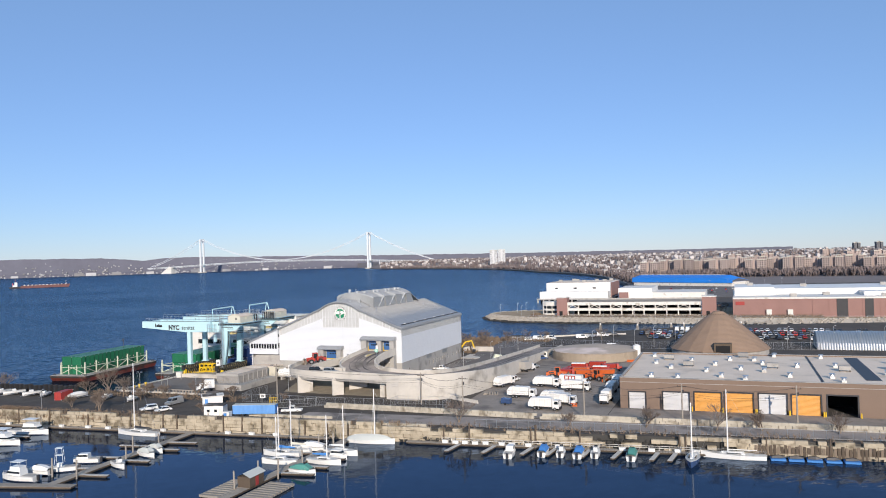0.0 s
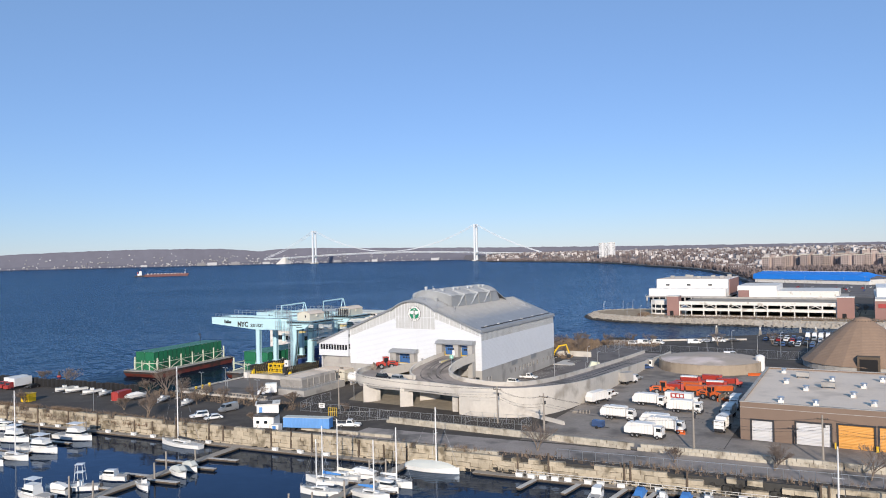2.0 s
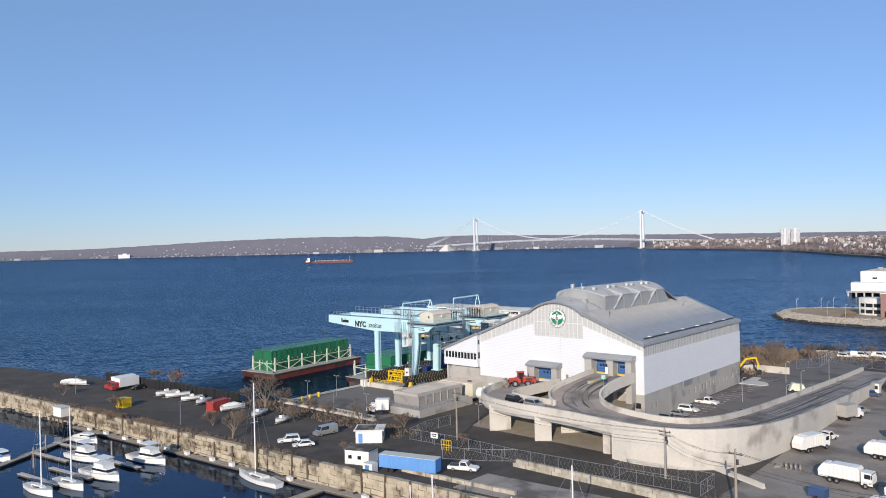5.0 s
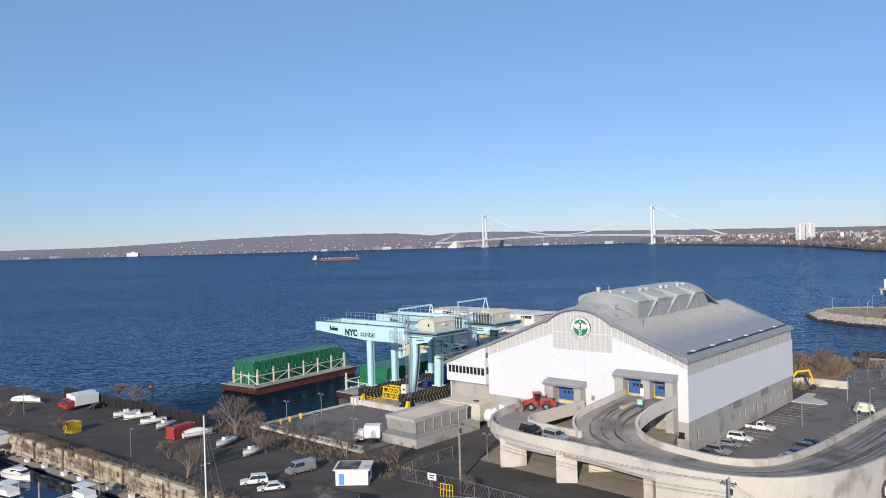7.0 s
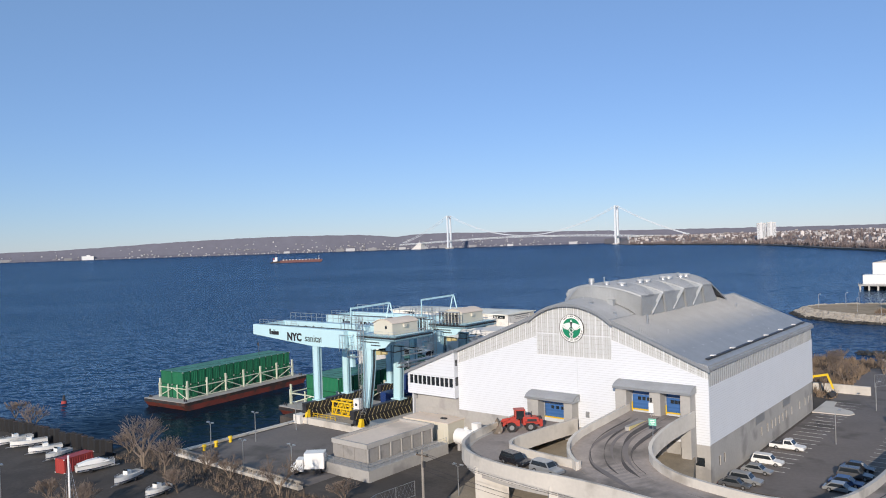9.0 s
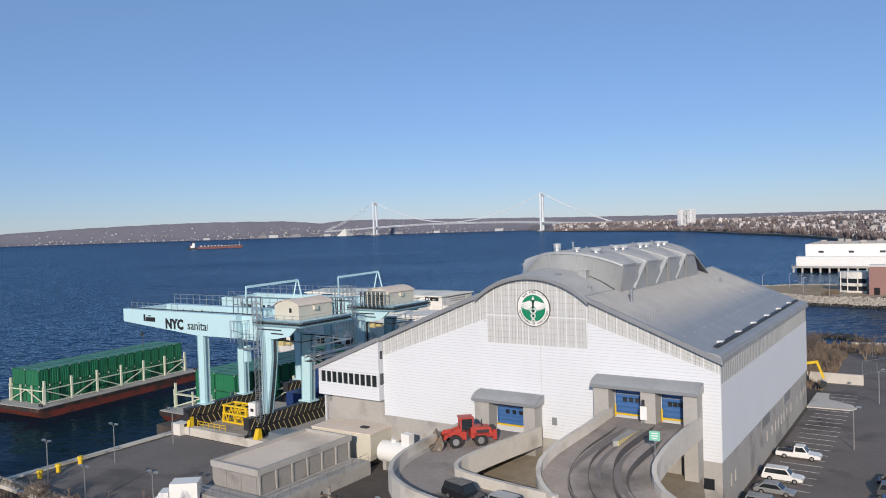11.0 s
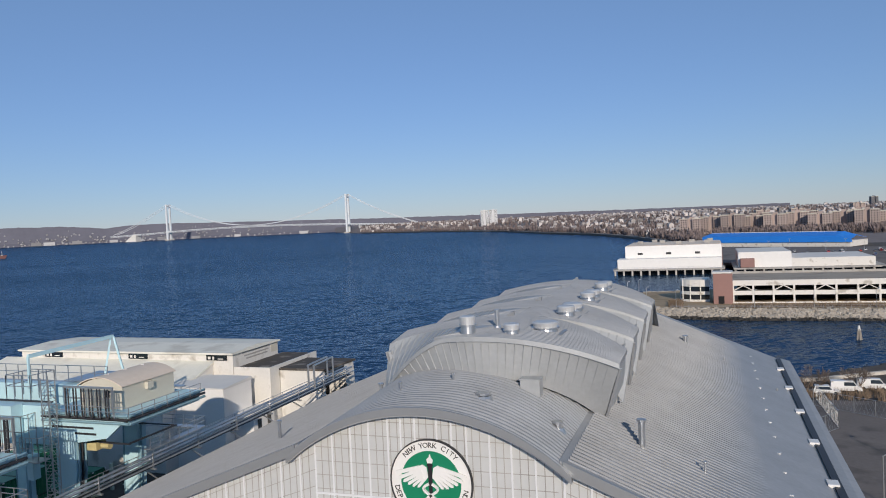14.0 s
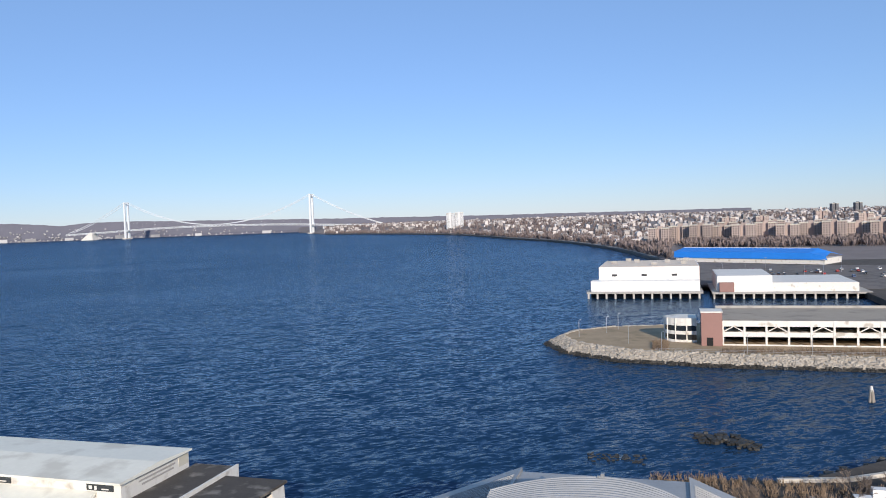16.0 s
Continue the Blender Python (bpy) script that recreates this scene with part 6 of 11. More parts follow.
part("lower_roof", local(Mesh().slab_yz([(321.8, 18.7), (321.8, 18.35), (308, 14.0), (308, 14.4)], -245, -197.2), PO), M_PALE_ROOF, plant, "pale grey lean-to roof")
part("lower_wall", local(Mesh().slab_yz([(321.7, 3.2), (321.7, 18.35), (308.4, 14.1), (308.4, 3.2)], -244, -197.4), PO), M_WHITE_D, plant)
for x in (-233.0, -213.4, -196.6):
    w = part("clerestory_window", local(Mesh().box(x - 2.1, 321.66, 18.85, x + 2.1, 321.82, 19.75), PO), M_GLASS, plant, "dark clerestory window with graffiti")
    for dx, dw, z0, z1 in ((-1.7, 0.5, 19.05, 19.5), (-0.8, 0.35, 19.0, 19.5), (0.3, 1.1, 19.05, 19.2)):
        part("graffiti_bar", local(Mesh().box(x + dx, 321.6, z0, x + dx + dw, 321.67, z1), PO), M_WHITE_D, w)
for k in range(3):
    part("faded_sign_bar", local(Mesh().box(-193.46, 324.6 + k * 0.6, 19.5 - k * 0.55, -193.36, 333.4 - k * 0.4, 19.75 - k * 0.55), PO), M_CONC_D, plant, "faded unreadable painted sign line")
part("patch", local(Mesh().box(-193.46, 333.8, 18.2, -193.35, 336, 19.7), PO), M_BEIGE, plant, "yellowed paint patch")
part("block_wall", local(Mesh().box(-193.3, 321.9, 3.2, -186.2, 338, 17.4), PO), M_WHITE_D, plant, "white side block")
part("tar_roof", local(Mesh().box(-193.3, 322.2, 17.4, -186.5, 337.7, 17.5), PO), M_TAR, plant, "stained dark tar roof")
part("roof_kerb", local(Mesh().box(-186.5, 321.9, 17.4, -186.2, 338, 17.75), PO), M_WHITE_D, plant)
part("roof_kerb", local(Mesh().box(-193.3, 321.9, 17.4, -186.5, 322.2, 17.75), PO), M_WHITE_D, plant)
part("block_wall", local(Mesh().box(-186.1, 324.9, 3.2, -177.6, 325.2, 16.8).box(-186.1, 325.2, 3.2, -185.8, 334.4, 16.8).box(-185.8, 334.1, 3.2, -176.8, 334.4, 16.8), PO), M_WHITE_D, plant, "white end block, broken open")
part("block_roof", local(Mesh().prism([(-186.2, 324.7), (-177.2, 324.7), (-176.4, 334.6), (-186.2, 334.6)], 16.8, 17.15), PO), M_TAR, plant, "worn patched flat roof")
# black sheet added for the darkness inside the broken block
part("inner_wall", local(Mesh().box(-182, 325.2, 3.2, -181.8, 334.1, 16.8), PO), M_DARK, plant, "black sheet for the shade inside the broken block")
part("hanging_panel", local(Mesh().add([(-176.8, 331.0, 16.8), (-176.7, 334.2, 16.8), (-176.4, 334.2, 9.6), (-177.0, 332.2, 9.9), (-176.9, 331.0, 16.8), (-176.8, 334.2, 16.8), (-176.5, 334.2, 9.6), (-177.1, 332.2, 9.9)], [(0, 1, 2, 3), (7, 6, 5, 4), (0, 3, 7, 4), (2, 1, 5, 6), (3, 2, 6, 7), (1, 0, 4, 5)]), PO), M_WHITE_D, plant, "white wall panel hanging loose")
part("annex_wall", local(Mesh().box(-198.6, 311.5, 3.2, -188.2, 319.2, 16.3), PO), M_WHITE, plant, "white annex block")
part("annex_roof", local(Mesh().slab_yz([(311.4, 16.3), (319.3, 16.3), (319.3, 16.9), (311.4, 16.5)], -198.7, -188.1), PO), M_WHITE_ROOF, plant)
part("annex_wall", local(Mesh().box(-188.2, 314, 3.2, -184.6, 320, 12.0), PO), M_WHITE, plant)
for x, y, z in ((-188.15, 313.5, 9.4), (-184.55, 315.6, 9.2), (-184.55, 318.4, 9.4)):
    part("window", local(Mesh().box(x - 0.02, y - 0.5, z, x + 0.04, y + 0.5, z + 1.6), PO), M_GLASS, plant)
for x in (-238, -233, -228, -223, -218, -213):
    part("window", local(Mesh().box(x - 1.7, 308.3, 8.2, x + 1.7, 308.42, 10.2), PO), M_GLASS, plant)
# pipe gangway along the hall's left eave
gang = thing("pipe_gangway", -173.4, 285, 15, 0, "long steel pipe gangway on brackets beside the eave", "gangway")
m = Mesh()
for dx in (0, 0.9):
    m.rod((dx, -33, 2.2 - 0.0), (dx, 40, 2.6), 0.16, 0.16, 8)
    m.rod((dx + 0.4, -33, 1.6), (dx + 0.4, 40, 2.0), 0.1, 0.1, 6)
part("pipe", m, M_STEEL, gang)
m = Mesh()
railing(m, [(-0.4, -33, 1.4), (-0.4, 40, 1.8)], 1.1, 2.4)
part("railing", m, M_STEEL, gang)
for k in range(10):
    y = -31 + k * 7.6
    part("bracket", Mesh().beam((-0.6, y, 1.3), (1.6, y, 1.3), 0.16).beam((-0.4, y, 1.3), (3.4, y, -0.6), 0.12).beam((1.2, y, 1.2), (1.2, y, 3.0), 0.12), M_STEEL, gang)
part("walkway", Mesh().box(-0.5, -33, 1.36, 0.9, 40, 1.44), M_STEEL_D, gang)
for k in range(2):
    part("pipe_loop", Mesh().rod((0.2 + k, 27, 1.9), (0.2 + k, 27, 5.4), 0.15).rod((0.2 + k, 27, 5.4), (0.2 + k, 33, 5.6), 0.15).rod((0.2 + k, 33, 5.6), (0.2 + k, 33, 2), 0.15), M_STEEL, gang)


# ---- concrete pump house, generator, tanks on the pier platform ----
kiosk = thing("pump_house", -160.9, 234.4, GROUND, 0, "grey precast concrete pump house on a plinth", "building")
KW, KD, KH = 4.3, 8.7, 4.6
part("wall", Mesh().box(-KW, -KD, 0, KW, KD, KH), M_PRECAST, kiosk, "grey precast concrete walls")
part("parapet", Mesh().box(-KW - 0.15, -KD - 0.15, KH - 0.3, KW + 0.15, -KD + 0.25, KH + 0.5).box(-KW - 0.15, KD - 0.25, KH - 0.3, KW + 0.15, KD + 0.15, KH + 0.5).box(-KW - 0.15, -KD + 0.25, KH - 0.3, -KW + 0.25, KD - 0.25, KH + 0.5).box(KW - 0.25, -KD + 0.25, KH - 0.3, KW + 0.15, KD - 0.25, KH + 0.5), M_CONC_D, kiosk, "pale parapet")
part("roof", Mesh().box(-KW + 0.25, -KD + 0.25, KH - 0.3, KW - 0.25, KD - 0.25, KH + 0.05), M_GRAVEL_ROOF, kiosk)
for k in range(6):
    y = -KD + 1.55 + k * 2.8
    part("panel", Mesh().box(KW, y - 1.2, 0.3, KW + 0.07, y + 1.2, KH - 0.5), M_PRECAST, kiosk)
for k in range(7):
    y = -KD + 0.15 + k * 2.8
    part("pilaster", Mesh().box(KW, y - 0.12, 0, KW + 0.22, y + 0.12, KH - 0.3), M_CONC_D, kiosk)
for k in range(3):
    x = -KW + 1.5 + k * 2.8
    part("panel", Mesh().box(x - 1.25, -KD - 0.07, 0.3, x + 1.25, -KD, KH - 0.5), M_PRECAST, kiosk)
part("plinth", Mesh().box(-KW - 0.3, -KD - 3.2, 0, KW + 3.6, -KD - 0.08, 1.9).box(KW + 0.25, -KD - 0.08, 0, KW + 3.6, KD, 1.9), M_CONC_D, kiosk, "concrete plinth terrace")
m = Mesh()
railing(m, [(-KW - 0.1, -KD - 3.0, 1.9), (KW + 3.4, -KD - 3.0, 1.9), (KW + 3.4, KD - 0.2, 1.9)])
part("railing", m, M_STEEL, kiosk)
gen = thing("generator_house", -160.8, 248.2, GROUND, 2, "beige box-shaped generator house beside the hall", "generator house")
part("body", Mesh().box(-5.6, -2.6, 0.8, 5.6, 2.6, 4.6), M_BEIGE, gen)
part("roof", Mesh().box(-5.7, -2.7, 4.6, 5.7, 2.7, 4.75), M_GRAVEL_ROOF, gen, "flat grey roof")
part("skid", Mesh().box(-5.5, -2.5, 0, 5.5, 2.5, 0.8), M_STEEL_D, gen)
part("hatch", Mesh().block(2.6, 0, 4.85, 1.2, 0.7, 0.25), M_STEEL_D, gen)
for k in range(4):
    part("door_panel", Mesh().box(-4.6 + k * 2.4, -2.66, 1.2, -2.8 + k * 2.4, -2.6, 4.2), M_BEIGE, gen)
trafo = thing("transformer", -172.4, 245.8, GROUND + 0.2, 0, "blue-grey transformer cabinet with cooling fins", "transformer")
part("body", Mesh().box(-2.2, -1.6, 0, 1.4, 1.6, 2.8), M_TRAFO, trafo)
m = Mesh()
for k in range(9):
    m.box(1.4, -1.5 + k * 0.36, 0.3, 2.2, -1.4 + k * 0.36, 2.6)
part("fins", m, M_TRAFO, trafo)
tank = thing("fuel_tank", -150.6, 246.8, GROUND, 0, "white cylindrical fuel tank on saddles", "tank")
m = Mesh().rod((-3.0, 0, 2.4), (3.0, 0, 2.4), 1.5, 1.5, 20).rod((-3.3, 0, 2.4), (-3.0, 0, 2.4), 1.1, 1.5, 20).rod((3.0, 0, 2.4), (3.3, 0, 2.4), 1.5, 1.1, 20)
part("shell", m, M_WHITE, tank)
part("saddle", Mesh().box(-2.2, -1.2, 0, -1.6, 1.2, 1.6).box(1.6, -1.2, 0, 2.2, 1.2, 1.6), M_CONC_D, tank)
part("manhole", Mesh().rod((-1, 0, 3.8), (-1, 0, 4.3), 0.4, 0.4, 12).box(0.8, -0.6, 3.6, 2.2, 0.6, 5.4), M_WHITE, tank)


# ---- boats ----
def hull_rows(length, beam, free, sheer=0.35, deep=0.35, n=9, transom=0.85):
    """Sections of a hull, bow at +x: rail, chine and keel points from one side to the other."""
    rows = []
    for k in range(n):
        u = k / (n - 1)
        x = -length / 2 + length * u
        b = beam / 2 * (transom + (1 - transom) * min(1, u / 0.35)) if u < 0.35 else beam / 2 * max(0.02, 1 - ((u - 0.35) / 0.65) ** 2.3)
        zr = free + sheer * max(0, u - 0.2) ** 1.5
        rows.append([(x, -b, zr), (x, -b * 0.86, 0.12), (x, -b * 0.35, -deep), (x, b * 0.35, -deep), (x, b * 0.86, 0.12), (x, b, zr)])
    return rows


def motorboat(length, beam, label, cabin=True, flybridge=False, canvas=None, engine=True, hull=None, tower=False):
    t = thing("motorboat", 0, 0, 0, 0, label, "boat", "moored motorboats")
    rows = hull_rows(length, beam, 0.85 + length * 0.03)
    m = Mesh().loft(rows)
    m.f.append(tuple(range(6)))
    part("hull", m, hull or M_GEL, t)
    m = Mesh().loft([[r[0], (r[0][0], 0, r[0][2] + 0.06), r[5]] for r in rows])
    part("deck", m, M_WHITE_D, t)
    part("waterline_stripe", Mesh().loft([[(r[1][0], r[1][1] * 1.02, 0.06), (r[1][0], r[1][1] * 1.05, 0.24)] for r in rows]).loft([[(r[4][0], r[4][1] * 1.02, 0.06), (r[4][0], r[4][1] * 1.05, 0.24)] for r in rows]), M_STRIPE, t)
    # raised grey plate; its tone gives the shade of a sunken cockpit
    part("cockpit_sole", Mesh().box(-length * 0.46, -beam * 0.33, rows[0][0][2] + 0.03, -length * 0.14, beam * 0.33, rows[0][0][2] + 0.1), M_CONC_D, t, "grey plate standing in for the shaded cockpit recess")
    z0 = 0.9 + length * 0.03
    if cabin:
        l0, l1, w = -length * 0.12, length * 0.24, beam * 0.36
        m = Mesh().loft([[(l0, -w, z0), (l1 + 0.9, -w * 0.6, z0), (l1 + 0.9, w * 0.6, z0), (l0, w, z0)], [(l0 + 0.1, -w * 0.92, z0 + 1.15), (l1, -w * 0.7, z0 + 1.15), (l1, w * 0.7, z0 + 1.15), (l0 + 0.1, w * 0.92, z0 + 1.15)]], closed=True, caps=True)
        c = part("cabin", m, M_GEL, t)
        m = Mesh().loft([[(l0 + 0.15, -w * 1.01, z0 + 0.45), (l1 + 0.62, -w * 0.69, z0 + 0.45), (l1 + 0.62, w * 0.69, z0 + 0.45), (l0 + 0.15, w * 1.01, z0 + 0.45)], [(l0 + 0.15, -w * 0.97, z0 + 0.9), (l1 + 0.24, -w * 0.72, z0 + 0.9), (l1 + 0.24, w * 0.72, z0 + 0.9), (l0 + 0.15, w * 0.97, z0 + 0.9)]], closed=True)
        part("window_band", m, M_GLASS, c)
        if flybridge:
            part("flybridge", Mesh().box(l0 + 0.2, -w * 0.8, z0 + 1.15, l1 - 0.5, w * 0.8, z0 + 1.9).box(l0, -w * 0.9, z0 + 2.9, l1 - 0.6, w * 0.9, z0 + 3.0), M_GEL, t)
            m = Mesh()
            for x in (l0 + 0.2, l1 - 0.8):
                for y in (-w * 0.8, w * 0.8):
                    m.rod((x, y, z0 + 1.8), (x, y, z0 + 2.95), 0.04)
            part("bimini_frame", m, M_STEEL, t)
    else:
        part("console", Mesh().box(-0.5, -0.45, z0 - 0.2, 0.5, 0.45, z0 + 0.9), M_GEL, t)
        part("windscreen", Mesh().box(0.35, -0.4, z0 + 0.9, 0.42, 0.4, z0 + 1.3), M_GLASS, t)
    if tower:
        m = Mesh()
        for x in (-0.9, 0.9):
            for y in (-0.9, 0.9):
                m.rod((x, y, z0 + 0.8), (x * 0.7, y * 0.7, z0 + 4.2), 0.04)
        for z in (2.6, 4.2):
            m.box(-0.8, -0.8, z0 + z, 0.8, 0.8, z0 + z + 0.07)
        part("tuna_tower", m, M_GEL, t)
    if canvas:
        w = beam * 0.42
        m = Mesh().loft([[(x, -w, z0 + 0.1), (x, -w * 0.6, z0 + h), (x, w * 0.6, z0 + h), (x, w, z0 + 0.1)] for x, h in ((-length * 0.47, 0.45), (-length * 0.2, 1.0), (length * 0.1, 1.15), (length * 0.33, 0.35))])
        part("canvas_cover", m, canvas, t)
    if engine:
        part("outboard", Mesh().box(-length / 2 - 0.55, -0.25, 0.2, -length / 2 - 0.05, 0.25, 1.35), M_STEEL_D, t)
    m = Mesh()
    railing(m, [(length * 0.16, -beam * 0.36, z0), (length * 0.40, -beam * 0.18, z0 + 0.1), (length * 0.48, 0, z0 + 0.15), (length * 0.40, beam * 0.18, z0 + 0.1), (length * 0.16, beam * 0.36, z0)], 0.5, 1.0, 0.02)
    part("bow_rail", m, M_STEEL, t)
    return t


def sailboat(length, beam, mast, label, cover=None, hull=None, boom_cover=None):
    t = thing("sailboat", 0, 0, 0, 0, label, "sailboat", "moored sailboats")
    rows = hull_rows(length, beam, 0.95, 0.5, 0.6, 11, 0.55)
    m = Mesh().loft(rows)
    m.f.append(tuple(range(6)))
    part("hull", m, hull or M_GEL, t)
    part("deck", Mesh().loft([[r[0], (r[0][0], 0, r[0][2] + 0.08), r[5]] for r in rows]), M_WHITE_D, t)
    mx = length * 0.08
    if not cover:
        w = beam * 0.26
        c = part("coachroof", Mesh().loft([[(-length * 0.18, -w, 0.95), (length * 0.22, -w * 0.5, 1.0), (length * 0.22, w * 0.5, 1.0), (-length * 0.18, w, 0.95)], [(-length * 0.17, -w * 0.85, 1.55), (length * 0.18, -w * 0.42, 1.45), (length * 0.18, w * 0.42, 1.45), (-length * 0.17, w * 0.85, 1.55)]], closed=True, caps=True), M_GEL, t)
        part("porthole_band", Mesh().box(-length * 0.12, -w - 0.02, 1.15, length * 0.1, w + 0.02, 1.32), M_GLASS, c)
    else:
        m = Mesh().loft([[(r[0][0], r[0][1] * 1.02, r[0][2] - 0.1), (r[0][0], r[0][1] * 0.5, r[0][2] + 0.75 * (1 - abs(2 * i / 10 - 0.9) ** 3)), (r[0][0], 0, r[0][2] + 1.25 * (1 - abs(2 * i / 10 - 0.9) ** 3)), (r[0][0], -r[0][1] * 0.5, r[0][2] + 0.75 * (1 - abs(2 * i / 10 - 0.9) ** 3)), (r[0][0], -r[0][1] * 1.02, r[0][2] - 0.1)] for i, r in enumerate(rows)])
        part("winter_cover", m, cover, t, "taut pale grey winter cover")
    part("mast", Mesh().rod((mx, 0, 0.9), (mx, 0, mast), 0.15, 0.11, 8).rod((mx, -0.9, mast * 0.6), (mx, 0.9, mast * 0.6), 0.04, 0.04, 5), M_WHITE, t, "white aluminium mast")
    part("boom", Mesh().rod((mx, 0, 1.9), (-length * 0.36, 0, 1.95), 0.09, 0.08, 6), M_WHITE, t)
    if boom_cover:
        part("sail_cover", Mesh().loft([[(mx - 0.1, -0.2, 1.9), (mx - 0.1, 0, 2.5), (mx - 0.1, 0.2, 1.9)], [(-length * 0.36, -0.15, 1.9), (-length * 0.36, 0, 2.15), (-length * 0.36, 0.15, 1.9)]], closed=True, caps=True), boom_cover, t)
    m = Mesh()
    for q in ((length * 0.49, 0, 1.4), (-length * 0.49, 0, 1.1), (mx - 0.3, beam * 0.46, 1.0), (mx - 0.3, -beam * 0.46, 1.0)):
        m.rod((mx, 0, mast - 0.1), q, 0.018, 0.018, 3)
    part("rigging", m, M_STEEL, t)
    m = Mesh()
    railing(m, [(r[0][0], r[0][1] * 0.93, r[0][2]) for r in rows[::2]], 0.55, 1.8, 0.02)
    railing(m, [(r[5][0], r[5][1] * 0.93, r[5][2]) for r in rows[::2]], 0.55, 1.8, 0.02)
    if not cover:
        part("lifeline", m, M_STEEL, t)
    return t


def put(ob, x, y, turn, z=0.0):
    ob.matrix_world = pose(x, y, z, 0, 0, turn)
    return ob


# along the quay dock
put(sailboat(12.6, 3.6, 13.5, "large sailboat under a taut pale grey winter cover", M_GREY_CANVAS), -85.0, 182.2, 4)
put(sailboat(13.5, 3.4, 15.0, "long white sloop with a tall white mast", None), -0.4, 189.4, 181)
put(sailboat(10.2, 3.1, 13.0, "dark-hulled sailboat with a pale deck moored bow out", None, M_CAR[4]), -8.6, 183.9, 268)
put(sailboat(13.6, 3.6, 19.5, "white sailboat with a grey sail cover", None, None, M_STEEL_D), -152.0, 174.6, 180)
put(motorboat(6.6, 2.6, "white cabin cruiser with dark trim moored at the quay dock"), -48.2, 179.6, 95)
put(motorboat(6.0, 2.4, "small white boat under a blue canvas cover", False, False, M_BLUE_CANVAS), -41.0, 182.4, 92)
put(motorboat(5.0, 2.1, "small open white boat with an outboard", False), -37.0, 182.6, 95)
put(motorboat(6.2, 2.5, "small white boat under a bright blue cover", False, False, M_BLUE_CANVAS), -33.0, 183.0, 92)
put(motorboat(5.4, 2.2, "open white fishing boat with a black outboard", False), -29.4, 184.0, 92)
put(motorboat(6.6, 2.5, "white boat under a sea-green cover", False, False, M_GREEN_CANVAS), -21.4, 184.2, 92)
# left pier
put(motorboat(9.2, 3.2, "white flybridge cruiser at the pier head", True, True), -145.8, 133.0, 186)
put(motorboat(6.2, 2.4, "small white boat under a loose white cover", False, False, M_WHITE), -145.4, 137.4, 190)
put(motorboat(5.4, 2.2, "white runabout with its bow under a pale cover", False, False, M_GREY_CANVAS), -133.0, 160.4, 345)
put(motorboat(7.6, 2.7, "white sport fisher with a tall tuna tower", False, False, None, True, None, True), -142.6, 140.6, 215)
put(motorboat(6.4, 2.4, "white cabin boat moored at a finger dock"), -142.6, 148.2, 200)
put(motorboat(6.2, 2.3, "white centre console boat with a thin antenna", False), -131.6, 147.0, 335)
put(motorboat(6.6, 2.5, "white runabout half under a grey cover", False, False, M_GREY_CANVAS), -132.2, 156.6, 340)
put(motorboat(12.0, 4.0, "white flybridge motor yacht at the inner dock", True, True), -183.8, 167.8, 8)
put(motorboat(12.5, 4.1, "large white express cruiser with dark windows", True, True), -180.6, 156.2, 6)
put(motorboat(9.6, 3.4, "white motor cruiser with a blue stripe", True, False, M_BLUE_CANVAS), -213, 147.5, 8)
put(sailboat(10.6, 3.2, 16.0, "white sloop moored among the cruisers", None, None, M_STRIPE), -181.0, 144.2, 4)
put(motorboat(11.5, 3.9, "white fishing cruiser with a flybridge", True, True), -197.0, 159.6, 8)
put(sailboat(10.4, 3.1, 16.0, "white ketch with bare mast in the inner berth", None, None, M_STRIPE), -180.0, 149.4, 6)
put(motorboat(8.4, 3.0, "white cabin cruiser with a grey canopy", True, False, M_GREY_CANVAS), -212.5, 166.6, 12)
# middle pier
put(sailboat(9.6, 3.0, 11.5, "white sloop with a blue sail cover", None, None, M_BLUE_CANVAS), -100.4, 165.8, 186)
put(sailboat(8.4, 2.7, 10.6, "small white sloop with furled white sail", None, None, M_GEL), -97.0, 159.6, 192)
put(motorboat(7.6, 2.7, "white boat wrapped in loose white plastic", False, False, M_WHITE), -96.0, 171.6, 188)
put(sailboat(8.8, 2.8, 11.0, "white sloop with a light blue cover", None, None, M_BLUE_CANVAS), -86.8, 162.2, 356)
put(sailboat(9.0, 2.9, 11.6, "white sloop on the outer side of the pier", None, None, M_GEL), -87.0, 170.4, 356)
put(sailboat(8.6, 2.8, 12.4, "white sloop with a tan sail cover", None, None, M_BEIGE), -99.2, 169.2, 188)
put(motorboat(6.4, 2.4, "small white cabin boat between the sloops"), -86.4, 166.4, 356)
put(motorboat(6.6, 2.5, "white boat under a dark green cover on a lift dock", False, False, M_GREEN_CANVAS), -87.0, 153.6, 352)


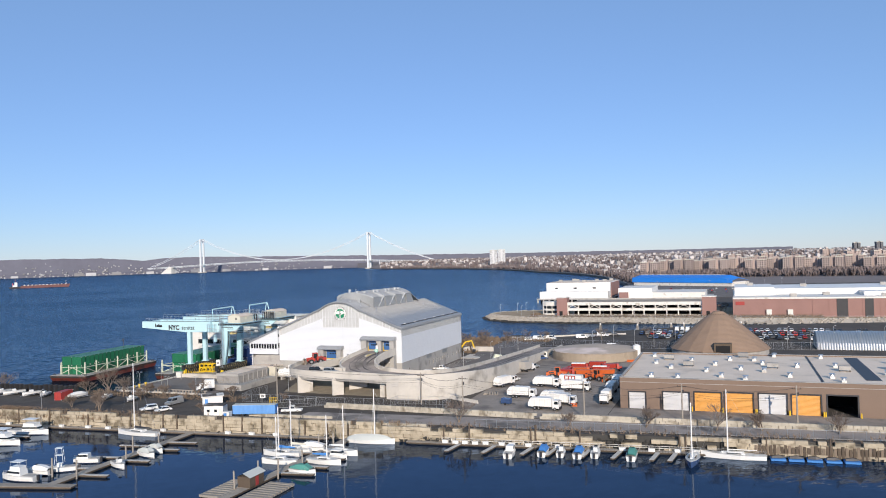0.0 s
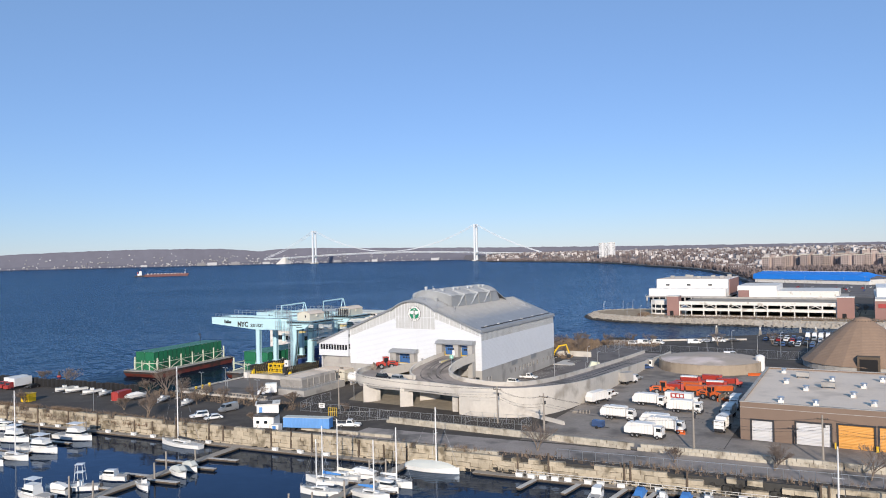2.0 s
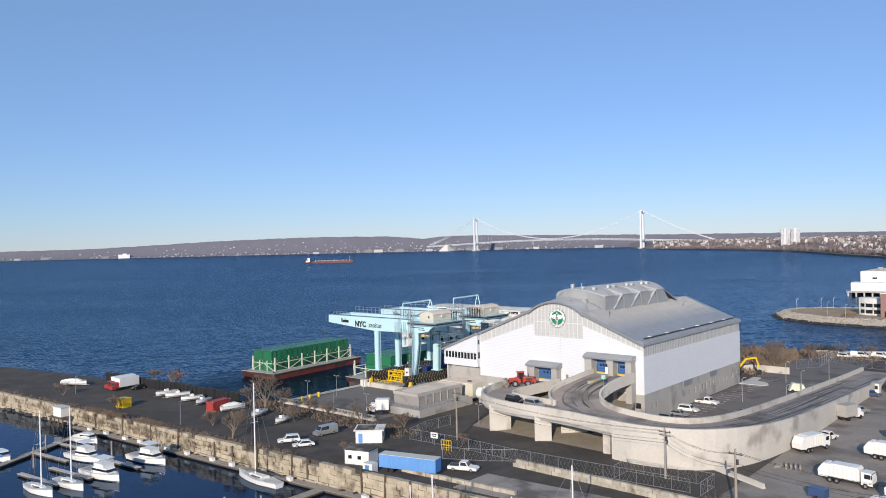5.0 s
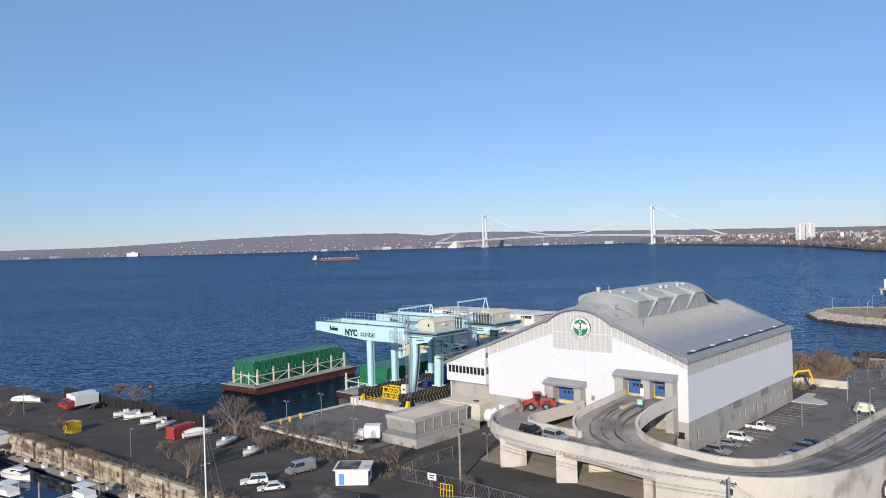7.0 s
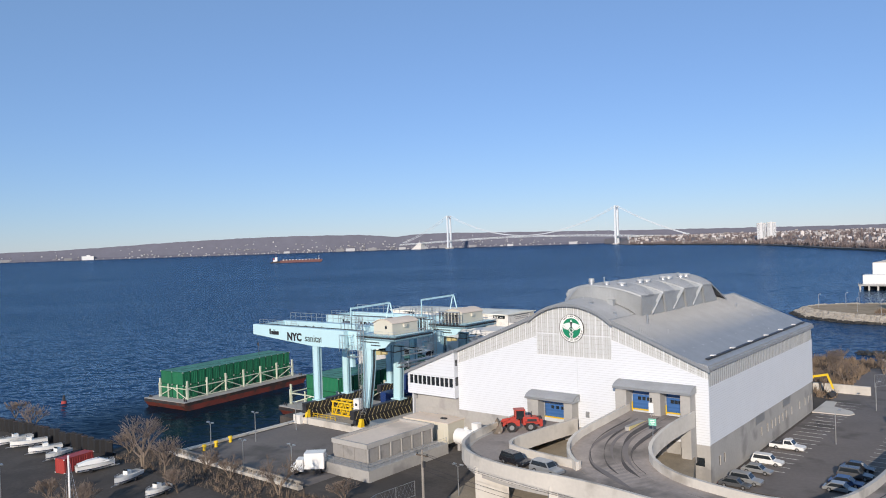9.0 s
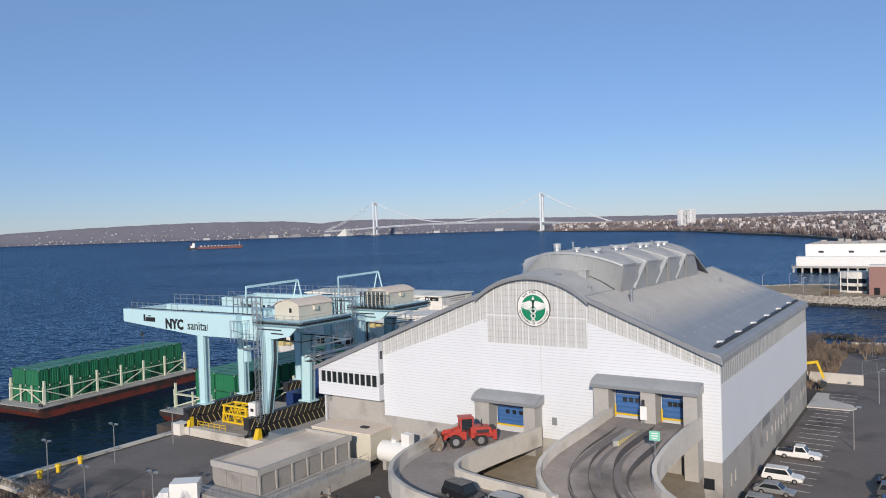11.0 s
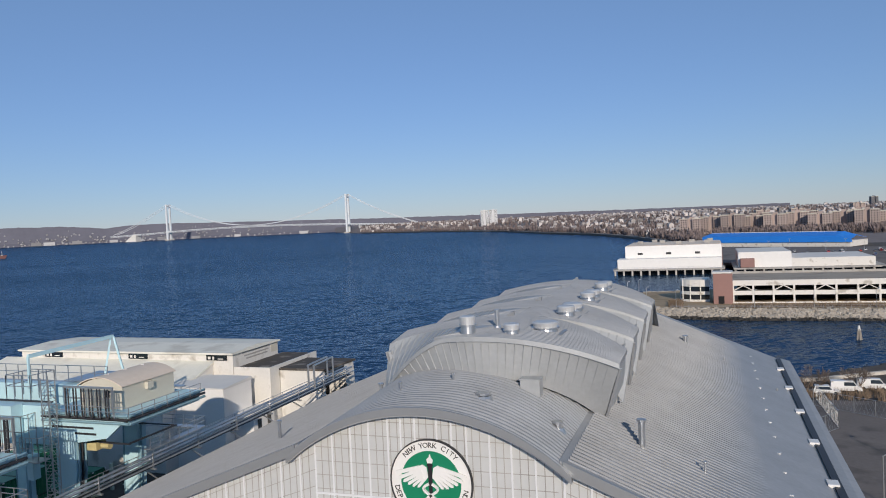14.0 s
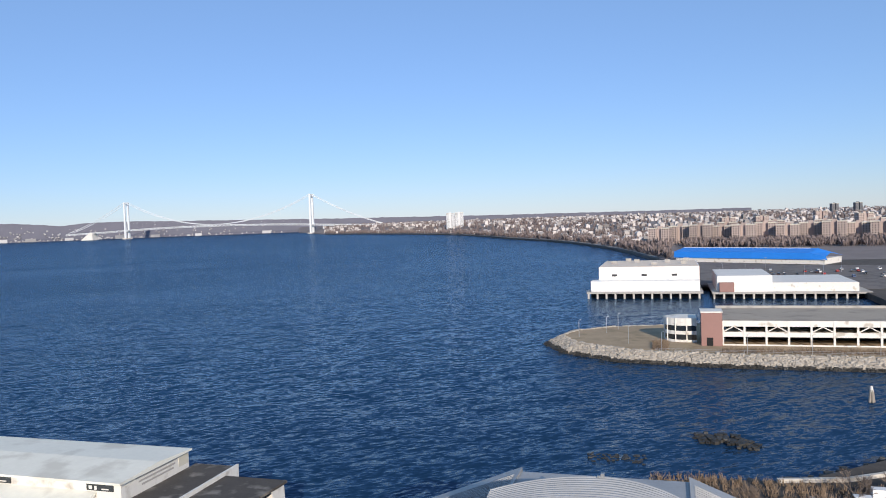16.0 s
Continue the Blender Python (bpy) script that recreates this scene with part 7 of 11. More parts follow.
# ---- docks ----
def plank_dock(name, a, b, width, label, z=0.55):
    """A floating dock from a to b: frame, planks as pieces, floats."""
    a, b = Vector((*a, 0)), Vector((*b, 0))
    ln = (b - a).length
    turn = math.degrees(math.atan2(b.y - a.y, b.x - a.x))
    t = thing(name, a.x, a.y, 0, turn, label, "dock", "floating docks")
    part("frame", Mesh().box(0, -width / 2, z - 0.32, ln, -width / 2 + 0.14, z - 0.02).box(0, width / 2 - 0.14, z - 0.32, ln, width / 2, z - 0.02).box(0, -width / 2, z - 0.3, 0.14, width / 2, z - 0.02).box(ln - 0.14, -width / 2, z - 0.3, ln, width / 2, z - 0.02), M_WOOD_D, t)
    part("pontoon", Mesh().box(0.4, -width / 2 + 0.2, -0.25, ln - 0.4, width / 2 - 0.2, z - 0.3), M_BLACK, t)
    m = Mesh()
    n = max(2, int(ln / 0.62))
    rng = random.Random(int(ln * 10))
    for k in range(n):
        x = k * ln / n
        m.box(x + 0.02, -width / 2, z - 0.02, x + ln / n - 0.03, width / 2, z + 0.05 + rng.uniform(-0.012, 0.012))
    tagged(part("planks", m, M_FLOAT if name == "finger_dock" else M_WOOD, t, "weathered grey planks"), kind="stuff")
    return t


qd = plank_dock("quay_dock", (-230, quay_y(-230) - 2.0), (-97, quay_y(-97) - 2.0), 1.9, "long floating walkway of weathered planks below the bulkhead")
plank_dock("quay_dock", (-76, quay_y(-76) - 2.0), (-6, quay_y(-6) - 2.0), 1.9, "long floating walkway of weathered planks below the bulkhead")
plank_dock("main_pier", (-137.0, 178.0), (-134.6, 130.5), 2.3, "floating main pier of weathered planks")
plank_dock("main_pier", (-91.6, 183.0), (-92.6, 133.0), 2.3, "floating main pier of weathered planks")
plank_dock("head_dock", (-152, 126.0), (-128.6, 131.6), 2.2, "pier head float of weathered planks")
for x, y, dx in ((-134.5, 138.5, 7), (-135.2, 150.5, 8), (-135.6, 161, 8), (-135.9, 168, 8), (-136.2, 143, -8), (-136.6, 152.5, -8), (-136.9, 163.5, -9),
                 (-91.8, 151.5, 8), (-91.6, 157, 8), (-91.3, 164.3, 8), (-93.5, 162.2, -9), (-93.2, 168, -9)):
    plank_dock("finger_dock", (x, y), (x + dx, y + dx * 0.16), 1.0, "narrow finger float beside a moored boat")
for x in (-62.4, -53.6, -44.6, -39.0, -31.2, -24.4, -16.2, -12.4):
    plank_dock("finger_dock", (x, quay_y(x) - 3.0), (x - 0.8, quay_y(x) - 9.6), 1.0, "narrow finger float beside a moored boat")
for x, y in ((-186, 162.5), (-187, 152.6), (-188, 146.8), (-204, 155.0), (-209, 162)):
    plank_dock("finger_dock", (x - 8, y - 1), (x + 7, y + 1), 1.1, "narrow finger float beside a moored boat")
plank_dock("main_pier", (-222, 172), (-203, 140), 2.0, "floating main pier of weathered planks")
# long timber floats at the pier end, with the little dock shed
raft = thing("timber_raft", -91.5, 139.5, 0, 0, "raft of long grey dock floats laid side by side", "raft")
for k in range(9):
    part("float_beam", Mesh().box(-7.2, -5.6 + k * 1.25, 0.1, -1.6, -4.7 + k * 1.25, 0.55), M_WOOD, raft)
    part("float_beam", Mesh().box(1.6, -5.0 + k * 1.25, 0.1, 7.4, -4.1 + k * 1.25, 0.55), M_WOOD, raft)
shed = thing("dock_shed", -92.6, 142.5, 0.6, 90, "small dark timber dock shed with a pale curved roof", "shed")
part("wall", Mesh().box(-2.4, -1.5, 0, 2.4, 1.5, 2.1), M_WOOD_D, shed)
part("roof", Mesh().loft([[(-2.8, -1.8, 2.1), (-2.8, 0, 2.9), (-2.8, 1.8, 2.1)], [(2.8, -1.8, 2.1), (2.8, 0, 2.9), (2.8, 1.8, 2.1)], [(2.8, -1.8, 2.0), (2.8, 0, 2.8), (2.8, 1.8, 2.0)]]), M_GREY_CANVAS, shed)
part("red_door", Mesh().box(-0.5, -1.56, 0, 0.5, -1.5, 1.8), M_RED, shed)

# pilings
pile = thing("piling", -140.6, 136.8, -1, 0, "weathered round timber piling standing in the basin", "piling", "dock pilings")
part("shaft", Mesh().rod((0, 0, 0), (0, 0, 5.2), 0.2, 0.17, 10), M_WOOD, pile)
for x, y in ((-133.8, 137), (-133.9, 151.5), (-134.4, 163), (-138, 158), (-94, 139), (-94.4, 147.5), (-90.4, 149), (-90.2, 158.5), (-94, 172), (-90, 172), (-200, 150), (-212, 157), (-191, 163), (-182, 170)):
    copy_thing(pile, pose(x, y, -1 + RNG.uniform(-0.4, 0.5), RNG.uniform(-1.5, 1.5), RNG.uniform(-1.5, 1.5)))
bp = thing("fender_piling", -222, quay_y(-222) - 0.7, -1, 0, "dark tarred fender piling against the bulkhead", "piling", "bulkhead pilings")
part("shaft", Mesh().rod((0, 0, 0), (0, 0, 5.4), 0.24, 0.2, 10), M_WOOD_D, bp)
for x in (-209, -197, -186, -172.5, -166, -158, -147.5, -143, -128.5, -123, -117, -104.5, -98, -92.5, -67, -60.5, -45.5, -44.3, -34, -11.6, -10.4, 6.5, 19):
    copy_thing(bp, pose(x, quay_y(x) - 0.7, -1 + RNG.uniform(-0.5, 1.1), RNG.uniform(-2, 2), RNG.uniform(-2, 2)))

# dock boxes, seats and rails on the quay dock
box = thing("dock_box", -66, quay_y(-66) - 2.3, 0.6, 3, "white plastic dock locker", "locker", "dock lockers")
part("body", Mesh().box(-0.7, -0.35, 0, 0.7, 0.35, 0.6), M_GEL, box)
part("lid", Mesh().box(-0.74, -0.38, 0.6, 0.74, 0.38, 0.7), M_GEL, box)
for x in (-222, -214, -205, -199, -188, -180, -171, -164, -154, -146, -126, -119, -112, -63.4, -61, -58.5, -56, -52, -49.5, -45.6, -38.6, -30, -24, -17.6, -12, -8):
    copy_thing(box, pose(x, quay_y(x) - 2.3 + RNG.uniform(-0.2, 0.2), 0.6, 0, 0, 3 + RNG.uniform(-8, 8)))
rail = thing("dock_railing", -55, quay_y(-55) - 1.5, 0.6, 4.8, "low white timber railing along the quay dock", "railing")
m = Mesh()
railing(m, [(-12, 0, 0), (48, 0, 0)], 1.0, 2.2, 0.05)
part("rail", m, M_WHITE_D, rail)
jet = thing("jet_float", 8.6, 190.3, 0, 5, "blue and white plastic jet ski floats", "float", "jet ski floats")
part("float_body", Mesh().box(-1.5, -1.2, 0.05, 1.5, 1.2, 0.45), M_BLUE_CANVAS, jet)
part("jet_ski", Mesh().loft([[(-1.3, -0.4, 0.5), (-1.3, 0.4, 0.5), (-1.3, 0.3, 0.9), (-1.3, -0.3, 0.9)], [(0.2, -0.45, 0.5), (0.2, 0.45, 0.5), (0.2, 0.3, 1.1), (0.2, -0.3, 1.1)], [(1.4, -0.1, 0.6), (1.4, 0.1, 0.6), (1.4, 0.08, 0.8), (1.4, -0.08, 0.8)]], closed=True, caps=True), M_STEEL_D, jet)
for x in (12.2, 15.8, 19.4, 23.0):
    copy_thing(jet, pose(x, 190.3 + (x - 8.6) * 0.084, 0, 0, 0, 3 + RNG.uniform(-4, 4)))

# rubble and steel sheeting at the bulkhead foot
rub = thing("bulkhead_rubble", -60, quay_y(-60), 0, 0, "broken stones and weed at the foot of the bulkhead", "rubble", kind="stuff")
m = Mesh()
rng = random.Random(11)
for k in range(900):
    x = rng.uniform(-345, 40)
    rock(m, x + 60, quay_y(x) - quay_y(-60) + rng.uniform(-1.4, 0.4), rng.uniform(-0.3, 0.55), rng.uniform(0.25, 0.65), rng)
for k in range(420):
    x = rng.uniform(-72, -8)
    v = rng.random()
    rock(m, x + 60, quay_y(x) - quay_y(-60) - 1.2 + 3.0 * v, 0.1 + 2.8 * v, rng.uniform(0.3, 0.7), rng)
part("stones", m, M_ROCK_D, rub)
sheet = thing("timber_sheeting", 20, quay_y(20) - 0.6, 0, 4.8, "row of rusty brown timber sheeting at the bulkhead", "sheeting")
for k in range(56):
    part("board", Mesh().box(-16 + k * 0.75, -0.2, -0.5, -15.4 + k * 0.75, 0.15, 2.5 + 0.25 * math.sin(k * 1.7)), M_WOOD_D if k % 3 else M_BARK, sheet)


# ---- bulkhead top, left quay ----
def car(kind, paint, label, far=False):
    """A car at the origin, nose to +x."""
    ln, w, h, van, pick = {"sedan": (4.7, 1.8, 1.45, 0, 0), "suv": (4.9, 1.9, 1.75, 0, 0), "van": (5.6, 2.0, 2.2, 1, 0), "pickup": (5.8, 2.0, 1.85, 0, 1)}[kind]
    t = thing("car" if kind in ("sedan", "suv") else ("van" if van else "pickup_truck"), 0, 0, 0, 0, label, "car" if kind in ("sedan", "suv") else kind, "parked cars")
    bl = h * 0.52
    prof = [(-ln / 2, 0.35), (ln / 2, 0.35), (ln / 2 + 0.02, bl * 0.72), (ln / 2 - 0.25, bl * 0.88), (ln * 0.22, bl), (-ln / 2 + 0.05, bl), (-ln / 2 - 0.02, bl * 0.7)]
    part("body", Mesh().loft([[(x, -w / 2, z) for x, z in prof], [(x, w / 2, z) for x, z in prof]], closed=True, caps=True), paint, t)
    if van:
        lo = [(-ln / 2 + 0.03, bl), (ln * 0.38, bl), (ln * 0.24, h), (-ln / 2 + 0.06, h)]
    elif pick:
        lo = [(-ln * 0.10, bl), (ln * 0.24, bl), (ln * 0.12, h), (-ln * 0.08, h)]
    elif kind == "suv":
        lo = [(-ln / 2 + 0.06, bl), (ln * 0.24, bl), (ln * 0.1, h), (-ln * 0.42, h)]
    else:
        lo = [(-ln * 0.44, bl), (ln * 0.26, bl), (ln * 0.08, h), (-ln * 0.26, h)]
    part("cabin", Mesh().loft([[(x, -w / 2 * (0.96 if z < h else 0.82), z) for x, z in lo], [(x, w / 2 * (0.96 if z < h else 0.82), z) for x, z in lo]], closed=True, caps=True), paint, t)
    g = Mesh()
    (x0, z0), (x1, _), (x2, z2), (x3, _) = lo
    zc = z0 + (z2 - z0) * 0.18
    zt = z0 + (z2 - z0) * 0.86

    def at(xa, xb, z):
        return xa + (xb - xa) * (z - z0) / (z2 - z0)
    for s in (-1, 1):
        yb, yt = s * w / 2 * 0.945, s * w / 2 * 0.845
        e = 0.18 if not van else ln * 0.42
        g.add([(at(x0, x3, zc) + e, yb * 1.004, zc), (at(x1, x2, zc) - 0.16, yb * 1.004, zc), (at(x1, x2, zt) - 0.16, yt * 1.012, zt), (at(x0, x3, zt) + e, yt * 1.012, zt)], [(0, 1, 2, 3)])
    part("side_glass", g, M_GLASS, t)
    g = Mesh().add([(at(x1, x2, zc) + 0.02, -w * 0.43, zc), (at(x1, x2, zc) + 0.02, w * 0.43, zc), (at(x1, x2, zt) + 0.02, w * 0.38, zt), (at(x1, x2, zt) + 0.02, -w * 0.38, zt)], [(0, 1, 2, 3)])
    part("windscreen", g, M_GLASS, t)
    if not van:
        g = Mesh().add([(at(x0, x3, zc) - 0.02, -w * 0.42, zc), (at(x0, x3, zc) - 0.02, w * 0.42, zc), (at(x0, x3, zt) - 0.02, w * 0.37, zt), (at(x0, x3, zt) - 0.02, -w * 0.37, zt)], [(0, 1, 2, 3)])
        part("rear_glass", g, M_GLASS, t)
    if pick:
        part("load_bed", Mesh().box(-ln / 2 + 0.15, -w / 2 + 0.15, bl - 0.02, -ln * 0.12, w / 2 - 0.15, bl + 0.02), M_STEEL_D, t, "dark open load bed")
    for x in (-ln * 0.3, ln * 0.31):
        for s in (-1, 1):
            wh = part("wheel", Mesh().rod((x, s * (w / 2 - 0.2), 0.34), (x, s * (w / 2 + 0.02), 0.34), 0.34, 0.34, 12), M_BLACK, t)
            if not far:
                part("rim", Mesh().rod((x, s * (w / 2 + 0.02), 0.34), (x, s * (w / 2 + 0.03), 0.34), 0.2, 0.2, 8), M_STEEL, wh)
    for s in (() if far else (-1, 1)):
        part("headlight", Mesh().box(ln / 2 - 0.05, s * w * 0.36 - 0.16, bl * 0.66, ln / 2 + 0.03, s * w * 0.36 + 0.16, bl * 0.82), M_STEEL, t)
        part("tail_light", Mesh().box(-ln / 2 - 0.04, s * w * 0.4 - 0.12, bl * 0.68, -ln / 2 + 0.03, s * w * 0.4 + 0.12, bl * 0.88), M_RED, t)
    return t


CAR_OB = {}


def park(kind, tone, x, y, turn, z=GROUND + 0.05, far=False):
    key = (kind, tone, far)
    if key not in CAR_OB:
        paint = dict(zip(("white", "black", "silver", "dark red", "dark blue", "dark grey"), M_CAR))[tone]
        names = {"sedan": "saloon car", "suv": "sport utility car", "van": "panel van", "pickup": "pickup truck"}
        CAR_OB[key] = car(kind, paint, f"parked {tone} {names[kind]} on the asphalt", far)
        CAR_OB[key].matrix_world = pose(x, y, z, 0, 0, turn)
        return CAR_OB[key]
    return copy_thing(CAR_OB[key], pose(x, y, z, 0, 0, turn))


gm = thing("covered_machine", -89.6, 306.6, GROUND + 0.05, 30, "pale green covered machine on wheels in the car park", "machine")
part("body", Mesh().loft([[(-2.2, s * 1.0, 0.5), (2.0, s * 1.0, 0.5), (1.6, s * 0.9, 2.2), (-1.2, s * 0.8, 2.6)] for s in (-1, 1)], closed=True, caps=True), M_FRAME, gm)
for xx in (-1.4, 1.3):
    for s in (-1, 1):
        part("wheel", Mesh().rod((xx, s * 0.8, 0.45), (xx, s * 1.1, 0.45), 0.45, 0.45, 12), M_BLACK, gm)

# cars of the station's car park, the ramp and the quay
for kind, tone, x, y, turn in (("pickup", "white", -103.2, 278.2, 0), ("suv", "white", -103.4, 267.2, 0), ("sedan", "silver", -103.4, 261.6, 0), ("suv", "silver", -103.2, 255.4, 0), ("sedan", "dark grey", -104.0, 252.8, 0),
                               ("sedan", "black", -90.6, 271.4, 0), ("suv", "dark grey", -90.2, 267.0, 0), ("sedan", "dark blue", -90.6, 262.6, 0), ("sedan", "silver", -90.6, 259.0, 0)):
    park(kind, tone, x, y, turn)
park("suv", "black", -126.6, 226.4, -14, 9.86)
park("suv", "silver", -120.6, 225.4, -8, 9.86)
park("suv", "white", -160.8, 188.6, 237)
park("sedan", "white", -155.4, 188.4, 240)
park("van", "silver", -159.6, 198.0, 262)
park("pickup", "white", -116.8, 196.2, 20)
park("sedan", "black", -252.0, 199.5, 275)

hut = thing("guard_hut", -136.6, 188.2, GROUND, 18, "low white painted timber hut above the bulkhead", "hut")
part("wall", Mesh().box(-2.7, -1.9, 0, 2.7, 1.9, 2.8), M_WHITE, hut)
part("roof", Mesh().box(-2.9, -2.1, 2.8, 2.9, 2.1, 2.96), M_TAR, hut, "dark tarred flat roof")
for a in (-1.9, 0.2):
    part("window", Mesh().box(a, -1.95, 1.1, a + 0.8, -1.88, 1.8), M_GLASS, hut)
part("door", Mesh().box(1.5, -1.95, 0.1, 2.3, -1.88, 2.0), M_WHITE_D, hut)
hut2 = thing("guard_hut", -147.6, 200.8, GROUND, 40, "small white painted hut with a flat grey roof", "hut")
part("wall", Mesh().box(-2.9, -2.4, 0, 2.9, 2.4, 2.7), M_WHITE, hut2)
part("roof", Mesh().box(-3.3, -2.8, 2.7, 3.3, 2.8, 2.92), M_WHITE_D, hut2, "stained flat overhanging roof")
part("roof_patch", Mesh().box(-2.9, -2.4, 2.92, 1.2, 2.4, 2.95), M_TAR, hut2, "dark tarred roof patch")
part("door", Mesh().box(-2.3, -2.45, 0.1, -1.4, -2.38, 2.1), M_BLUE_T, hut2, "pale blue door")
part("window", Mesh().box(2.88, -0.9, 1.2, 2.95, 0.1, 2.0), M_GLASS, hut2)
booth = thing("toilet_booth", -130.2, 184.6, GROUND - 0.5, 10, "pale blue and white cabin with a yellow panel", "cabin")
part("body", Mesh().box(-1.1, -0.9, 0, 1.1, 0.9, 2.4), M_WHITE_D, booth)
part("door", Mesh().box(-0.5, -0.95, 0.2, 0.4, -0.88, 2.1), M_BLUE_CANVAS, booth)
part("panel", Mesh().box(0.5, -0.95, 0.3, 0.9, -0.88, 0.9), M_YELLOW, booth)
bt = thing("box_trailer", -123.9, 188.9, GROUND, 16, "faded light blue box trailer parked by the bulkhead", "trailer")
part("body", Mesh().box(-6.0, -1.25, 0.9, 6.0, 1.25, 3.3), M_BLUE_T, bt)
part("roof", Mesh().box(-6.02, -1.27, 3.3, 6.02, 1.27, 3.38), M_GREY_CANVAS, bt, "pale weathered roof")
part("end_door", Mesh().box(6.0, -1.15, 1.0, 6.05, 1.15, 3.2), M_BLUE_CANVAS, bt)
for x in (-4.6, -3.4):
    for s in (-1, 1):
        part("wheel", Mesh().rod((x, s * 0.85, 0.5), (x, s * 1.2, 0.5), 0.5, 0.5, 14), M_BLACK, bt)
part("landing_leg", Mesh().box(3.4, -0.8, 0, 3.6, -0.6, 0.9).box(3.4, 0.6, 0, 3.6, 0.8, 0.9), M_STEEL_D, bt)
red = container("container", M_RED, M_RED, "weathered red shipping container on the quay", "quay containers", 6.06, 2.6)
red.matrix_world = pose(-204.6, 198.2, GROUND, 0, 0, 103)


def trailer_boat(x, y, turn, label, wrapped=False, length=6.8):
    b = motorboat(length, 2.2, label, False, False, M_WHITE if wrapped else None, not wrapped)
    b["group"] = "boats on trailers"
    b.matrix_world = pose(x, y, GROUND + 0.62, 0, 0, turn) @ Matrix.Diagonal((1, 1, 0.74, 1))
    c, s = math.cos(radians(turn)), math.sin(radians(turn))
    tr = thing("boat_trailer", x, y, GROUND, turn, "galvanised steel boat trailer", "trailer", "boat trailers")
    part("frame", Mesh().beam((-length * 0.45, -0.7, 0.45), (length * 0.3, -0.5, 0.45), 0.12).beam((-length * 0.45, 0.7, 0.45), (length * 0.3, 0.5, 0.45), 0.12).beam((length * 0.3, 0, 0.45), (length * 0.62, 0, 0.4), 0.12).box(-1.2, -0.8, 0.4, -1.0, 0.8, 0.55), M_STEEL, tr)
    for s2 in (-1, 1):
        part("wheel", Mesh().rod((-1.1, s2 * 0.85, 0.33), (-1.1, s2 * 1.05, 0.33), 0.33, 0.33, 12), M_BLACK, tr)


for x, y, turn, lab, wr, ln in ((-234.3, 199.4, 268, "white runabout on a trailer", False, 6.6), (-229.0, 200.0, 250, "white open boat on a trailer", False, 6.8), (-220.8, 199.8, 255, "white speedboat on a trailer", False, 6.0),
                                (-214.4, 199.4, 290, "white bowrider on a trailer", False, 5.6), (-199.9, 199.8, 78, "boat shrink-wrapped in white plastic on a trailer", True, 6.6), (-188.2, 199.6, 292, "white motorboat with a dark cockpit on a trailer", False, 6.2),
                                (-177.2, 198.8, 284, "small white boat on a trailer", False, 4.8), (-276, 190, 30, "white hull on stands", True, 9.0)):
    trailer_boat(x, y, turn, lab, wr, ln)


def box_truck(x, y, turn, paint, label, box_paint=None, ln=9.0):
    t = thing("box_truck", x, y, GROUND, turn, label, "truck", "trucks")
    cab = part("cab", Mesh().loft([[(ln / 2 - 2.2, s * 1.1, 0.6), (ln / 2, s * 1.1, 0.6), (ln / 2, s * 1.1, 1.5), (ln / 2 - 0.7, s * 1.05, 1.7), (ln / 2 - 1.0, s * 1.0, 2.6), (ln / 2 - 2.2, s * 1.0, 2.6)] for s in (-1, 1)], closed=True, caps=True), paint, t)
    part("windscreen", Mesh().add([(ln / 2 - 0.68, -0.95, 1.75), (ln / 2 - 0.68, 0.95, 1.75), (ln / 2 - 0.94, 0.9, 2.45), (ln / 2 - 0.94, -0.9, 2.45)], [(0, 1, 2, 3)]), M_GLASS, cab)
    part("box_body", Mesh().box(-ln / 2, -1.22, 1.0, ln / 2 - 2.4, 1.22, 3.7), box_paint or M_WHITE, t)
    part("chassis", Mesh().box(-ln / 2, -0.5, 0.55, ln / 2 - 0.3, 0.5, 1.0), M_STEEL_D, t)
    for xx in (-ln * 0.32, ln * 0.34):
        for s in (-1, 1):
            part("wheel", Mesh().rod((xx, s * 0.8, 0.48), (xx, s * 1.15, 0.48), 0.48, 0.48, 14), M_BLACK, t)
    return t


box_truck(-255.8, 196.8, 276, M_RED, "box truck with a red cab and white body on the quay")
box_truck(-259.6, 197.4, 276, M_RED, "red and white box truck parked by the sheet piling", None, 9.5)
box_truck(-165.9, 220.6, 218, M_WHITE, "white utility truck beside the pump house", None, 5.8)

# sheet piling along the slip
sp = thing("sheet_piling", -260, 209.4, 0, 0, "black steel sheet piling standing along the slip", "sheet piling")
def pile_box(m, w, d, z0, z1):
    prof = [(-w, d), (-w * 0.55, -d), (w * 0.55, -d), (w, d), (w * 0.9, d + 0.15), (-w * 0.9, d + 0.15)]
    return m.prism(prof, z0, z1)


sp_data = pile_box(Mesh(), 0.78, 0.42, -1, 6.2).data("pile_sheet", M_BLACK)
cap_data = pile_box(Mesh(), 0.8, 0.44, 6.2, 6.3).data("pile_cap", M_HULL_BLACK)
for k in range(9, 42):
    px_, py_, pz_ = -34 + k * 2.1, -10.6 + 0.178 * k, RNG.uniform(-0.3, 0.15)
    o = new("pile_sheet", sp_data)
    o.parent = sp
    o.matrix_basis = pose(px_, py_, pz_, 0, 0, RNG.uniform(-4, 4))
    c = new("pile_cap", cap_data)
    c.parent = o
